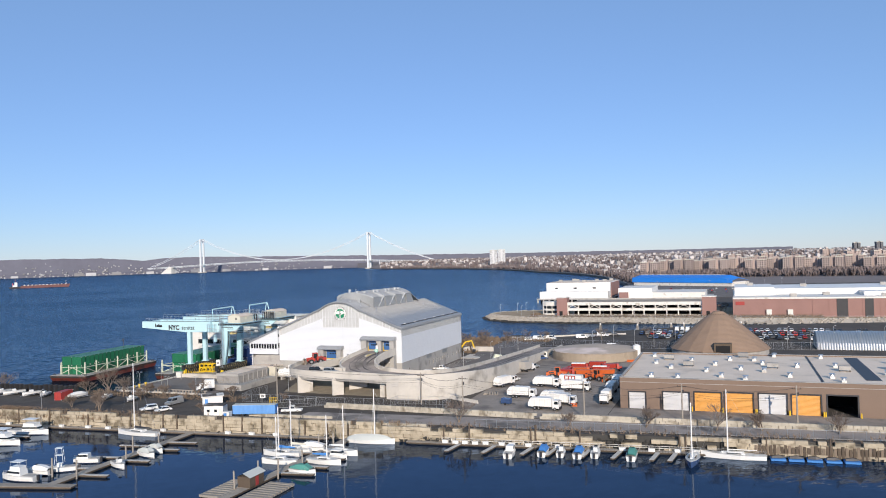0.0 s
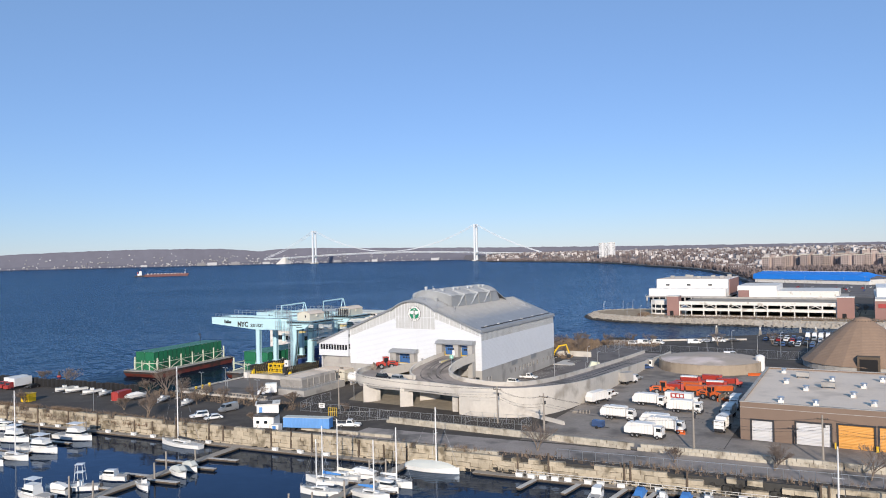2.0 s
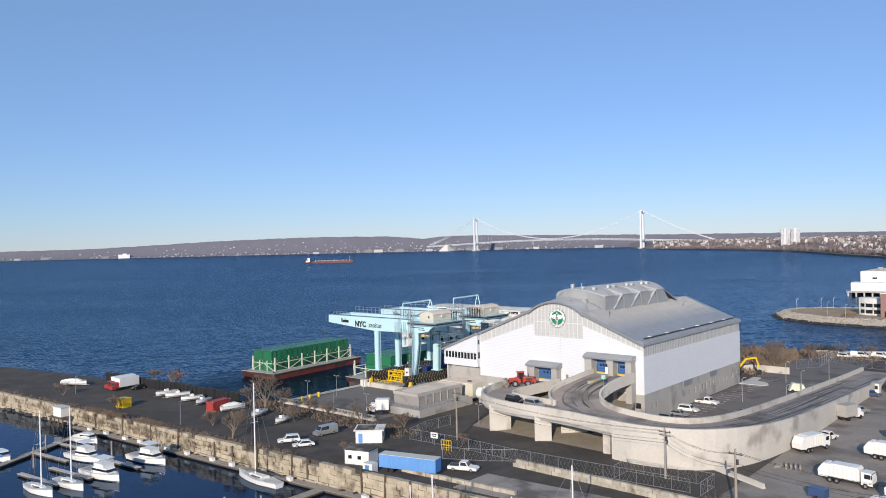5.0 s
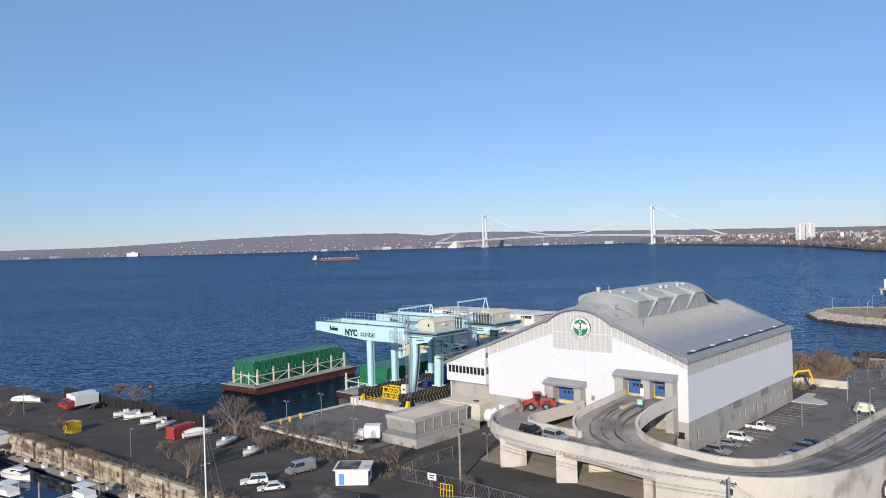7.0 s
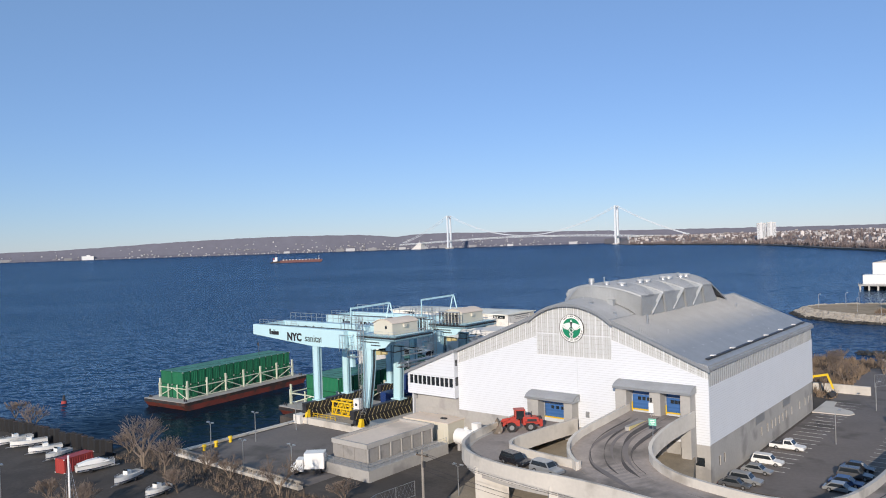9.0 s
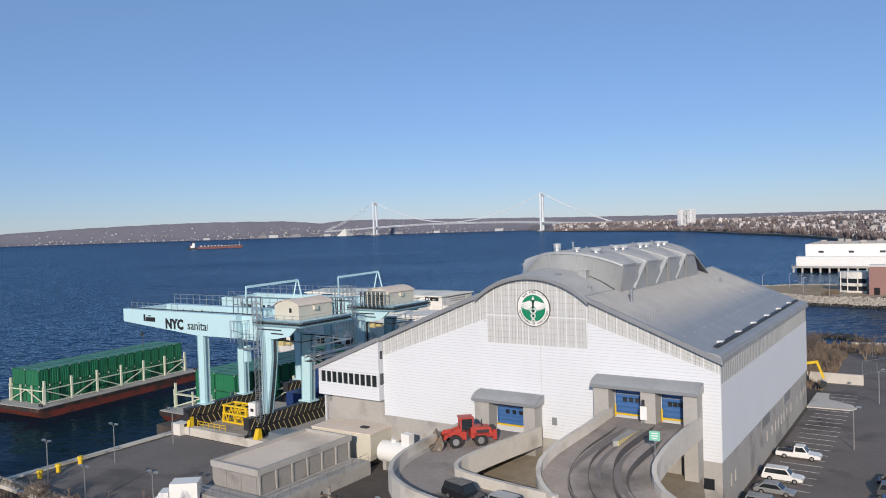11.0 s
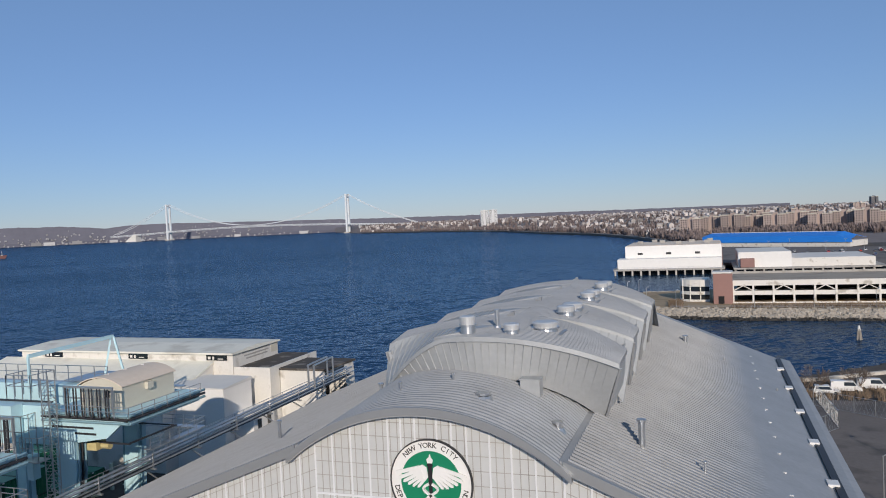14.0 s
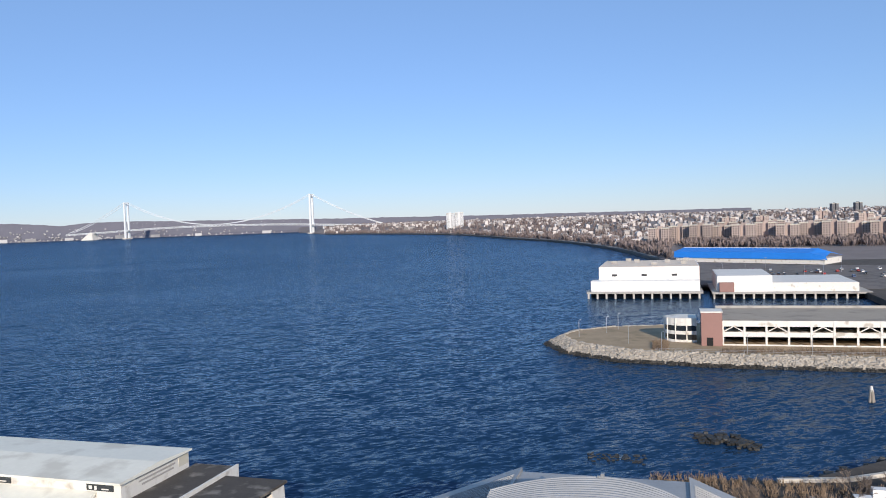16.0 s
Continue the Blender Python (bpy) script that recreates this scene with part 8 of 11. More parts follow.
part("backing_wall", Mesh().add([(-15, -8.3, -1), (53, -2.6, -1), (53, -2.2, -1), (-15, -7.9, -1), (-15, -8.3, 3.9), (53, -2.6, 3.9), (53, -2.2, 3.9), (-15, -7.9, 3.9)], [(3, 2, 1, 0), (4, 5, 6, 7), (0, 1, 5, 4), (1, 2, 6, 5), (2, 3, 7, 6), (3, 0, 4, 7)]), M_STEEL_D, sp)
# slip edge: concrete bulkhead rails around the platform
edge = thing("platform_kerb", -180, 214.6, GROUND, 0, "weathered concrete and timber kerb round the pier platform", "kerb")
part("kerb", Mesh().box(-18.4, -1.2, -3, 20, -0.2, 0.5).box(-18.6, -1.2, -3, -17.4, 32, 0.3), M_CONC, edge)
m = Mesh()
for k in range(30):
    m.box(-18 + k * 1.28, -1.0, 0.5, -17.75 + k * 1.28, -0.4, 1.15)
m.box(-18.3, -0.85, 1.15, 20, -0.55, 1.4)
part("timber_rail", m, M_WOOD, edge, "low timber guard rail")
part("waler", Mesh().box(-18.8, -1.6, -2.2, 3, -1.2, -1.2).box(-6, -3.2, -1.2, 12, -2.6, -0.5), M_WOOD, edge)
for x, y in ((-194.4, 218.5), (-194.9, 221.5), (-195.6, 225.3)):
    bo = thing("mooring_bollard", x, y, GROUND, 0, "yellow cast mooring bollard at the platform edge", "bollard", "mooring bollards")
    part("post", Mesh().rod((0, 0, 0), (0, 0, 0.9), 0.35, 0.3, 12).rod((0, 0, 0.9), (0, 0, 1.25), 0.48, 0.4, 12), M_YELLOW, bo)


def lamp_post(x, y, h, label="grey steel yard lamp post", heads=2, z=GROUND, turn=0):
    t = thing("lamp_post", x, y, z, turn, label, "lamp post", "lamp posts")
    part("pole", Mesh().rod((0, 0, 0), (0, 0, h), 0.1, 0.07, 8), M_STEEL, t)
    for s in ((-1, 1) if heads == 2 else (1,)):
        a = part("arm", Mesh().beam((0, 0, h), (0.55 * s, 0, h + 0.35), 0.07), M_STEEL, t)
        part("lamp_head", Mesh().block(0.7 * s, 0, h + 0.4, 0.6, 0.35, 0.2), M_STEEL, a)


for x, y, h in ((-191.6, 218.2, 5.6), (-191.4, 228.4, 5.6), (-191.6, 239.0, 5.6), (-177.1, 215.2, 5.0), (-168.8, 219.3, 4.4), (-136.7, 225.6, 4.6)):
    lamp_post(x, y, h)
for x, y, h in ((-260.4, 184.0, 5.2), (-196.6, 182.8, 5.6), (-88.0, 305, 6), (-97.0, 286, 6), (-87.5, 330, 6.5), (-96, 318, 6), (-86.6, 288, 5)):
    lamp_post(x, y, h, "slim grey lamp post", 1)


# utility poles with wires
def utility_pole(x, y, h, label="grey timber utility pole", z=GROUND):
    t = thing("utility_pole", x, y, z, 0, label, "utility pole", "utility poles")
    part("pole", Mesh().rod((0, 0, 0), (0, 0, h), 0.24, 0.16, 9), M_WOOD, t)
    part("crossarm", Mesh().box(-1.1, -0.06, h - 0.9, 1.1, 0.06, h - 0.75), M_WOOD_D, t)
    part("fittings", Mesh().rod((0.3, 0, h - 2.4), (0.3, 0, h - 1.6), 0.22, 0.22, 8).block(-0.9, 0, h - 0.65, 0.12, 0.12, 0.25).block(0.9, 0, h - 0.65, 0.12, 0.12, 0.25), M_STEEL_D, t)


POLES = [(-132.4, 212.6, 11.0), (-84.8, 214.6, 9.2), (-68.0, 203.5, 10.5), (-36.0, 206.5, 9.5), (-12.0, 208.0, 9.5), (14.0, 210.0, 9.5)]
for x, y, h in POLES:
    utility_pole(x, y, h)
wires = thing("overhead_wires", -85, 212, GROUND, 0, "thin sagging overhead wires between the poles", "wires", kind="stuff")
m = Mesh()
for (xa, ya, ha), (xb, yb, hb) in zip(POLES, POLES[1:]):
    for dy, dz in ((-0.9, -0.6), (0.9, -0.6), (0, -2.2), (0, -2.8)):
        prev = None
        for k in range(9):
            u = k / 8
            p = Vector((xa + (xb - xa) * u + 85, ya + (yb - ya) * u - 212 + dy * 0.3, ha + dz + (hb - ha) * u - 1.2 * 4 * u * (1 - u)))
            if prev:
                m.rod(prev, p, 0.025, 0.025, 3)
            prev = p
part("wire", m, M_STEEL_D, wires)


# chain-link fences
def fence(pts, label, h=2.4, step=3.0, mesh_wires=True):
    o = Vector(pts[0])
    t = thing("chain_fence", o.x, o.y, o.z, 0, label, "fence", "fences")
    w = Mesh()
    for a, b in zip(pts, pts[1:]):
        a, b = Vector(a) - o, Vector(b) - o
        n = max(1, int((b - a).length / step))
        for k in range(n + 1):
            p = a.lerp(b, k / n)
            part("post", Mesh().rod(p, p + Vector((0, 0, h)), 0.06, 0.06, 6), M_STEEL, t)
        for z in (0.15, h):
            part("rail", Mesh().beam(a + Vector((0, 0, z)), b + Vector((0, 0, z)), 0.06), M_STEEL, t)
        if mesh_wires:
            q = int((b - a).length / 0.75)
            for k in range(q):
                p = a.lerp(b, k / q)
                p2 = a.lerp(b, min(1, (k + 1.6) / q))
                w.beam(p + Vector((0, 0, 0.15)), p2 + Vector((0, 0, h)), 0.014)
                w.beam(p2 + Vector((0, 0, 0.15)), p + Vector((0, 0, h)), 0.014)
    if mesh_wires:
        tagged(part("wire_mesh", w, M_STEEL, t, "thin galvanised wire mesh"), kind="stuff")


fence([(-141, 206.5, GROUND), (-128, 207.5, GROUND), (-112, 207, GROUND), (-97, 208, GROUND), (-78, 209.5, GROUND)], "galvanised chain-link fence before the ramp")
fence([(-141, 206.5, GROUND), (-143, 214, GROUND), (-142.5, 222, GROUND)], "galvanised chain-link fence beside the drive")
fence([(-92, 209, GROUND), (-92, 214, GROUND), (-76, 215, GROUND), (-76, 209, GROUND)], "galvanised chain-link cage round a plant enclosure")
fence([(-125, 199.5, GROUND), (-117, 203.5, GROUND), (-112, 207, GROUND)], "galvanised chain-link gate panels")
fence([(-104, 372, GROUND), (-86, 358, GROUND), (-70, 356, GROUND), (-30, 352, GROUND), (40, 358, GROUND)], "long galvanised chain-link fence before the shore", 3.0, 3.4)
fence([(-101, 345, GROUND), (-96, 352, GROUND), (-97, 372, GROUND)], "galvanised chain-link fence of the car park", 3.0)
fence([(-60, quay_y(-60) + 3, GROUND), (-10, quay_y(-10) + 3, GROUND), (45, quay_y(45) + 3, GROUND)], "rusty chain-link fence along the bulkhead top", 2.0, 2.6, False)
gate_sign = thing("fence_sign", -133.5, 206.4, GROUND, 8, "white notice board on a post with unreadable lines", "sign")
part("board", Mesh().box(-0.9, -0.05, 1.5, 0.9, 0.05, 2.7), M_WHITE, gate_sign)
part("text_bars", Mesh().box(-0.6, -0.07, 2.2, 0.6, -0.05, 2.4).box(-0.5, -0.07, 1.8, 0.5, -0.05, 2.0), M_STEEL_D, gate_sign)
part("post", Mesh().box(-0.05, -0.02, 0, 0.05, 0.04, 1.5), M_STEEL, gate_sign)
yel = thing("yellow_hoist", -128.5, 204.6, GROUND, 10, "yellow steel barrier frame by the gate", "barrier")
m = Mesh()
railing(m, [(-1.2, 0, 0), (1.2, 0, 0)], 2.2, 0.6, 0.06)
part("frame", m, M_YELLOW, yel)
skip = thing("yellow_bin", -229.6, 184.2, GROUND, 10, "yellow steel cage bin on the quay", "bin")
part("body", Mesh().box(-1.6, -1.3, 0, 1.6, 1.3, 2.4), M_YELLOW, skip)
part("ribs", Mesh().box(-1.7, -1.4, 2.3, 1.7, 1.4, 2.5).box(-1.68, -1.38, 1.1, 1.68, 1.38, 1.25), M_YELLOW, skip)
stand = thing("pier_hut", -236.4, 170.6, 0.6, 8, "small white hut on a timber pile platform", "hut")
part("platform", Mesh().box(-3.6, -2.0, 1.6, 3.6, 2.0, 1.9), M_WOOD_D, stand)
for x in (-3, -1, 1, 3):
    for y in (-1.7, 1.7):
        part("pile", Mesh().rod((x, y, -2), (x, y, 1.6), 0.18, 0.18, 8), M_WOOD_D, stand)
part("wall", Mesh().box(-2.4, -1.2, 1.9, 1.4, 1.2, 4.3), M_WHITE, stand)
part("roof", Mesh().box(-2.6, -1.4, 4.3, 1.6, 1.4, 4.5), M_GREY_CANVAS, stand)


# ---- bare winter trees ----
def tree(x, y, z, h, seed, label, spread=0.8):
    rng = random.Random(seed)
    t = thing("bare_tree", x, y, z, 0, label, "tree", "bare trees")
    trunk, twigs = Mesh(), Mesh()

    def grow(p, d, ln, r, level):
        q = p + d * ln
        (trunk if level < 2 else twigs).rod(p, q, r, r * 0.66, 5 if level < 2 else 3)
        if level >= 6:
            return
        n = (3 if level < 3 else 2) + (rng.random() < 0.4)
        for k in range(n):
            a = rng.uniform(0, 6.28)
            tilt = rng.uniform(0.2, spread)
            side = Vector((math.cos(a), math.sin(a), 0.0))
            nd = (d * math.cos(tilt) + side * math.sin(tilt) + Vector((0, 0, 0.06))).normalized()
            grow(p.lerp(q, rng.uniform(0.6, 1.0)), nd, ln * rng.uniform(0.66, 0.9), max(0.028, r * rng.uniform(0.5, 0.66)), level + 1)
    stems = 2 if h > 8 else 3
    for s in range(stems):
        a = rng.uniform(0, 6.28)
        lean = 0.3 if stems == 2 else 0.5
        d = Vector((math.cos(a) * lean, math.sin(a) * lean, 1)).normalized()
        grow(Vector((0, 0, -0.2)), d, h * (0.24 if stems == 2 else 0.22), h * 0.02, 1)
    part("trunk", trunk, M_BARK, t)
    part("crown", twigs, M_TWIG, t, "fine bare twigs")


for i, (x, y, h) in enumerate(((-191.5, 204.2, 10.5), (-186.5, 205.5, 7.5), (-206, 209.5, 5.5), (-239.0, 204.5, 7.5), (-262, 210, 5.0), (-262, 181.0, 5.2), (-228, 182.0, 5.0), (-174.2, 182.9, 7.4), (-189.2, 187.2, 4.6), (-181.2, 188.4, 5.2), (-175.7, 201.6, 5.0), (-161.2, 210.4, 7.4),
                              (-182.0, 210.5, 4.8), (-175, 211, 4.2), (-150, 214, 4.5), (-66.0, 194.5, 6.6), (-20.0, 199.5, 6.0), (-4.0, 200.0, 6.4), (6.0, 202.0, 5.6), (-38.0, 196.8, 4.0), (22, 203, 6.0), (-143, 190.5, 3.6), (-128, 208.8, 3.4))):
    tree(x, y, GROUND, h * 1.3, 40 + i, "bare leafless winter tree with a thin grey trunk")
for i, (x, y, h) in enumerate(((-118, 338, 7.5), (-112, 352, 8.0), (-107, 343, 6.5), (-121, 356, 7.0), (-102, 364, 7.0), (-114, 368, 6.5), (-96, 378, 6.0), (-88, 381, 5.5), (-60, 384, 6.5), (-40, 398, 6), (-110, 333, 6), (-124, 345, 6))):
    tree(x, y, GROUND, h * 1.35, 90 + i, "bare leafless shore tree among dry scrub")
scrub = thing("dry_scrub", -110, 358, GROUND, 0, "rust-brown dry scrub and reeds behind the car park", "scrub", kind="stuff")
m = Mesh()
rng = random.Random(5)


def tuft(m, x, y, z, h, rng, n=5):
    for k in range(n):
        a = rng.uniform(0, 6.28)
        r = rng.uniform(0.05, 0.5) * h
        bx, by = x + rng.uniform(-0.25, 0.25), y + rng.uniform(-0.25, 0.25)
        w = 0.05 * h
        m.add([(bx - w, by, z), (bx + w, by, z), (bx + r * math.cos(a), by + r * math.sin(a), z + h * rng.uniform(0.6, 1.1))], [(0, 1, 2)])


for k in range(3600):
    x, y = rng.uniform(-129, -84), rng.uniform(326, 386)
    if x > -106 and y < 372:
        continue
    tuft(m, x + 110, y - 358, 0, rng.uniform(0.5, 1.9), rng)
part("stems", m, M_SCRUB, scrub)
scrub2 = thing("dry_scrub", -150, 182, GROUND, 0, "dry brown weeds along the bulkhead top", "scrub", kind="stuff")
m = Mesh()
for k in range(2600):
    x = rng.uniform(-340, 40)
    if -135 < x < -112:
        continue
    dense = 0.5 + 0.5 * math.sin(x * 0.21) * math.sin(x * 0.057 + 1)
    if rng.random() > dense:
        continue
    tuft(m, x + 150, quay_y(x) - 182 + rng.uniform(0.0, 2.4), rng.uniform(-0.2, 1.0), rng.uniform(0.3, 1.3), rng, 4)
for k in range(900):
    tuft(m, rng.uniform(-205, -143) + 150, rng.uniform(205, 213) - 182, 0, rng.uniform(0.3, 1.2), rng, 4)
for k in range(3400):
    x = rng.uniform(-236, -194) if k % 3 else rng.uniform(-340, -150)
    v = rng.random()
    if k % 3 and math.sin(x * 0.55) + math.sin(x * 0.23 + 2) < -0.5:
        continue
    tuft(m, x + 150, quay_y(x) - 182 - 0.9 + 2.8 * v, -1.8 + 3.0 * min(1, v * 3), rng.uniform(0.4, 1.1), rng, 5)
part("stems", m, M_SCRUB, scrub2)
bram = thing("dry_brambles", -150, 182, GROUND, 0, "rust-brown dead brambles over the quay wall", "scrub", kind="stuff")
m = Mesh()
for k in range(3200):
    x = rng.choice((-262, -251, -243, -228, -219, -207, -186, -171)) + rng.gauss(0, 3.2)
    v = rng.random()
    tuft(m, x + 150, quay_y(x) - 182 - 0.6 + 4.2 * v, -0.8 * (1 - v), rng.uniform(0.5, 1.7) * (1.1 - 0.6 * v), rng, 5)
part("stems", m, M_BRAMBLE, bram)


# ---- truck yard ----
brown = thing("garage_building", 0, 222, GROUND, 0, "long low brown brick garage with a gravel roof and roller doors", "building")
BH = 8.3
BDOORS = [(-26.6, -22.4, 4.4, M_ROLLER, "pale grey roller door"), (-17.7, -11.2, 4.7, M_ROLLER, "pale grey roller door"), (-9.7, -3.2, 4.9, M_ORANGE, "orange roller door"), (-2.2, 4.5, 5.0, M_ORANGE, "orange roller door"),
          (6.0, 12.4, 5.1, M_ROLLER, "pale grey roller door"), (13.7, 20.2, 5.1, M_ORANGE, "orange roller door"), (21.8, 28.4, 5.2, None, "open dark bay")]
m = Mesh()
x = -29.0
for a, b, h, _, _ in BDOORS:
    m.box(x, 0, -0.3, a, 0.5, BH)
    m.box(a, 0, h, b, 0.5, BH)
    x = b
m.box(x, 0, -0.3, 90, 0.5, BH)
m.box(-29, 0.5, -0.3, -28.5, 53, BH).box(-28.5, 52.5, -0.3, 90, 53, BH).box(89.5, 0.5, -0.3, 90, 52.5, BH)
part("wall", m, M_BROWN, brown, "brown brick wall")
part("roof", Mesh().box(-28.5, 0.5, BH - 0.9, 90, 52.5, BH - 0.35), M_GRAVEL_ROOF, brown, "pale gravel flat roof")
part("coping", Mesh().box(-29.1, -0.1, BH, 90, 0.6, BH + 0.14).box(-29.1, 0.6, BH, -28.4, 53.1, BH + 0.14).box(-28.4, 52.4, BH, 90, 53.1, BH + 0.14), M_CONC_D, brown)
part("expansion_joint", Mesh().box(21.0, 0.6, BH - 0.35, 21.5, 52.3, BH - 0.2), M_STEEL_D, brown, "dark roof joint")
# flat strip on the roof; its dark colour stands in for shaded depth
part("sunken_court", Mesh().box(31.5, 8, BH - 0.4, 35.2, 51, BH - 0.3), M_STEEL_D, brown, "flat dark roof strip painted as a shaded sunken court")
part("lintel_band", Mesh().box(-29.03, -0.05, BH - 1.2, 90, 0.0, BH - 1.1), M_CONC_D, brown)
# black walls give the open bay its inner shade by colour
part("interior", Mesh().box(21.0, 14, 0, 29, 14.2, 5.4).box(20.6, 0.6, 0, 20.8, 14, 5.4).box(29, 0.6, 0, 29.2, 14, 5.4), M_DARK, brown)
for a, b, h, paint, lab in BDOORS:
    if paint:
        d = part("roller_door", Mesh().box(a, 0.2, 0, b, 0.3, h), paint, brown, lab)
        s = Mesh()
        for k in range(1, int(h / 0.55)):
            s.box(a, 0.17, k * 0.55, b, 0.2, k * 0.55 + 0.06)
        part("slats", s, paint, d)
    part("door_surround", Mesh().box(a - 0.35, -0.12, 0, a, 0.02, h + 0.35).box(b, -0.12, 0, b + 0.35, 0.02, h + 0.35).box(a, -0.12, h, b, 0.02, h + 0.35), M_STEEL_D, brown, "dark steel door surround")
for a, b, h, paint, lab in BDOORS[2:]:
    for xx in (a - 0.6, b + 0.6):
        bo = thing("bollard", xx, 221.0, GROUND, 0, "yellow steel bollard before a roller door", "bollard", "garage bollards")
        part("post", Mesh().rod((0, 0, 0), (0, 0, 1.3), 0.16, 0.16, 10), M_YELLOW, bo)


def roof_fan(x, y, z):
    t = thing("roof_fan", x, y, z, RNG.uniform(-10, 10), "white mushroom roof fan on the gravel roof", "fan", "roof fans")
    part("kerb", Mesh().box(-0.55, -0.55, 0, 0.55, 0.55, 0.6), M_WHITE_D, t)
    part("cowl", Mesh().rod((0, 0, 0.6), (0, 0, 1.15), 0.62, 0.5, 12).rod((0, 0, 1.15), (0, 0, 1.3), 0.8, 0.7, 12), M_STEEL, t)


ROOF_Z = GROUND + BH - 0.35
for x, y in ((-21, 226), (-14, 225), (-3, 229), (3, 225), (-17, 243), (-7, 238), (2, 243), (8, 240), (-22, 252), (-12, 258), (-1, 262), (6, 262), (-24, 268), (14, 232), (17, 250), (12, 272), (24, 232), (26, 226), (27, 252), (25, 270), (38, 240), (42, 262), (46, 228), (-5, 251), (8, 254)):
    roof_fan(x, y, ROOF_Z)
for x, y in ((-12.5, 248.5), (-19, 262), (10.5, 248), (28.5, 245), (41, 250), (3, 270)):
    t = thing("air_handler", x, y, ROOF_Z, 0, "grey rooftop air handling unit on a frame", "air handler", "rooftop units")
    part("body", Mesh().box(-1.5, -0.8, 0.4, 1.5, 0.8, 1.5), M_CONC_D, t)
    part("feet", Mesh().box(-1.4, -0.7, 0, -1.2, 0.7, 0.4).box(1.2, -0.7, 0, 1.4, 0.7, 0.4), M_STEEL_D, t)

# salt dome and round salt store
dome = thing("salt_dome", -5.6, 345, GROUND, 0, "conical brown shingled salt storage dome with a dark doorway", "salt dome")
part("wall", Mesh().rod((0, 0, 0), (0, 0, 2.2), 19.0, 19.0, 40), M_CONC_D, dome)
rows = []
for r, z in ((19.6, 2.0), (12.6, 8.4), (6.4, 13.6), (3.0, 15.9), (2.2, 16.7), (0.05, 17.2)):
    rows.append([(r * math.cos(2 * math.pi * k / 20), r * math.sin(2 * math.pi * k / 20), z) for k in range(20)])
part("shingled_roof", Mesh().loft(rows, closed=True), M_SHINGLE, dome, "faceted brown shingle roof")
door = part("doorway", Mesh().box(-1.6, -19.3, 0, 5.0, -13.0, 5.6), M_WOOD_D, dome, "brown timber doorway box")
# no hole: a thin black sheet paints the doorway's shade
part("opening", Mesh().box(-0.9, -19.36, 0, 4.3, -19.3, 4.8), M_DARK, door, "dark opening")
m = Mesh()
for k in range(20):
    a = 2 * math.pi * k / 20
    m.block(3.2 * math.cos(a), 3.2 * math.sin(a), 15.75, 0.3, 0.3, 0.3, math.degrees(a))
part("vent_ring", m, M_WOOD_D, dome)
store = thing("salt_store", -52.8, 322, GROUND, 0, "round concrete walled salt store with a pale domed cover", "salt store")
part("ring_wall", Mesh().rod((0, 0, 0), (0, 0, 3.4), 17.2, 17.2, 48), M_TAN_WALL, store, "stained tan ring wall")
rows = [[(r * math.cos(2 * math.pi * k / 40), r * math.sin(2 * math.pi * k / 40), z + (0.1 * math.sin(k * 0.9 + r) if 1 < r < 17 else 0)) for k in range(40)] for r, z in ((17.3, 3.3), (16.4, 3.5), (11, 4.2), (5, 4.6), (0.05, 4.7))]
part("cover", Mesh().loft(rows, closed=True), M_SALT, store, "pale pink-grey salt cover")
tk = thing("white_tank", -36.2, 321.6, GROUND, 0, "upright white brine tank beside the salt store", "tank")
part("shell", Mesh().rod((0, 0, 0), (0, 0, 5.0), 1.5, 1.5, 20).rod((0, 0, 5.0), (0, 0, 5.5), 1.5, 0.5, 20), M_WHITE, tk)
quon = thing("quonset_hut", 52, 366, GROUND, 0, "corrugated grey metal arched shed", "shed")
rows = [[(x, 8.5 * math.cos(a), 6.8 * math.sin(a)) for a in [math.pi * k / 16 for k in range(17)]] for x in (-20, 26)]
part("vault", Mesh().loft(rows), M_STEEL, quon, "curved corrugated metal vault")
m = Mesh()
for k in range(46):
    x = -20 + k
    for j in range(16):
        a, b = math.pi * j / 16, math.pi * (j + 1) / 16
        m.add([(x, 8.55 * math.cos(a), 6.85 * math.sin(a)), (x + 0.3, 8.7 * math.cos(a), 7.0 * math.sin(a)), (x + 0.3, 8.7 * math.cos(b), 7.0 * math.sin(b)), (x, 8.55 * math.cos(b), 6.85 * math.sin(b)), (x + 0.6, 8.55 * math.cos(a), 6.85 * math.sin(a)), (x + 0.6, 8.55 * math.cos(b), 6.85 * math.sin(b))], [(0, 1, 2, 3), (1, 4, 5, 2)])
part("corrugation", m, M_STEEL, quon)
part("end_wall", Mesh().slab_yz([(8.4 * math.cos(math.pi * k / 16), 6.7 * math.sin(math.pi * k / 16)) for k in range(17)], -19.9, -19.6), M_CONC_D, quon)


# ---- yard vehicles ----
def wheels(t, xs, w, r=0.52):
    for x in xs:
        for s in (-1, 1):
            wh = part("wheel", Mesh().rod((x, s * (w / 2 - 0.4), r), (x, s * (w / 2), r), r, r, 14), M_BLACK, t)
            part("rim", Mesh().rod((x, s * (w / 2), r), (x, s * (w / 2 + 0.02), r), r * 0.5, r * 0.5, 10), M_STEEL, wh)


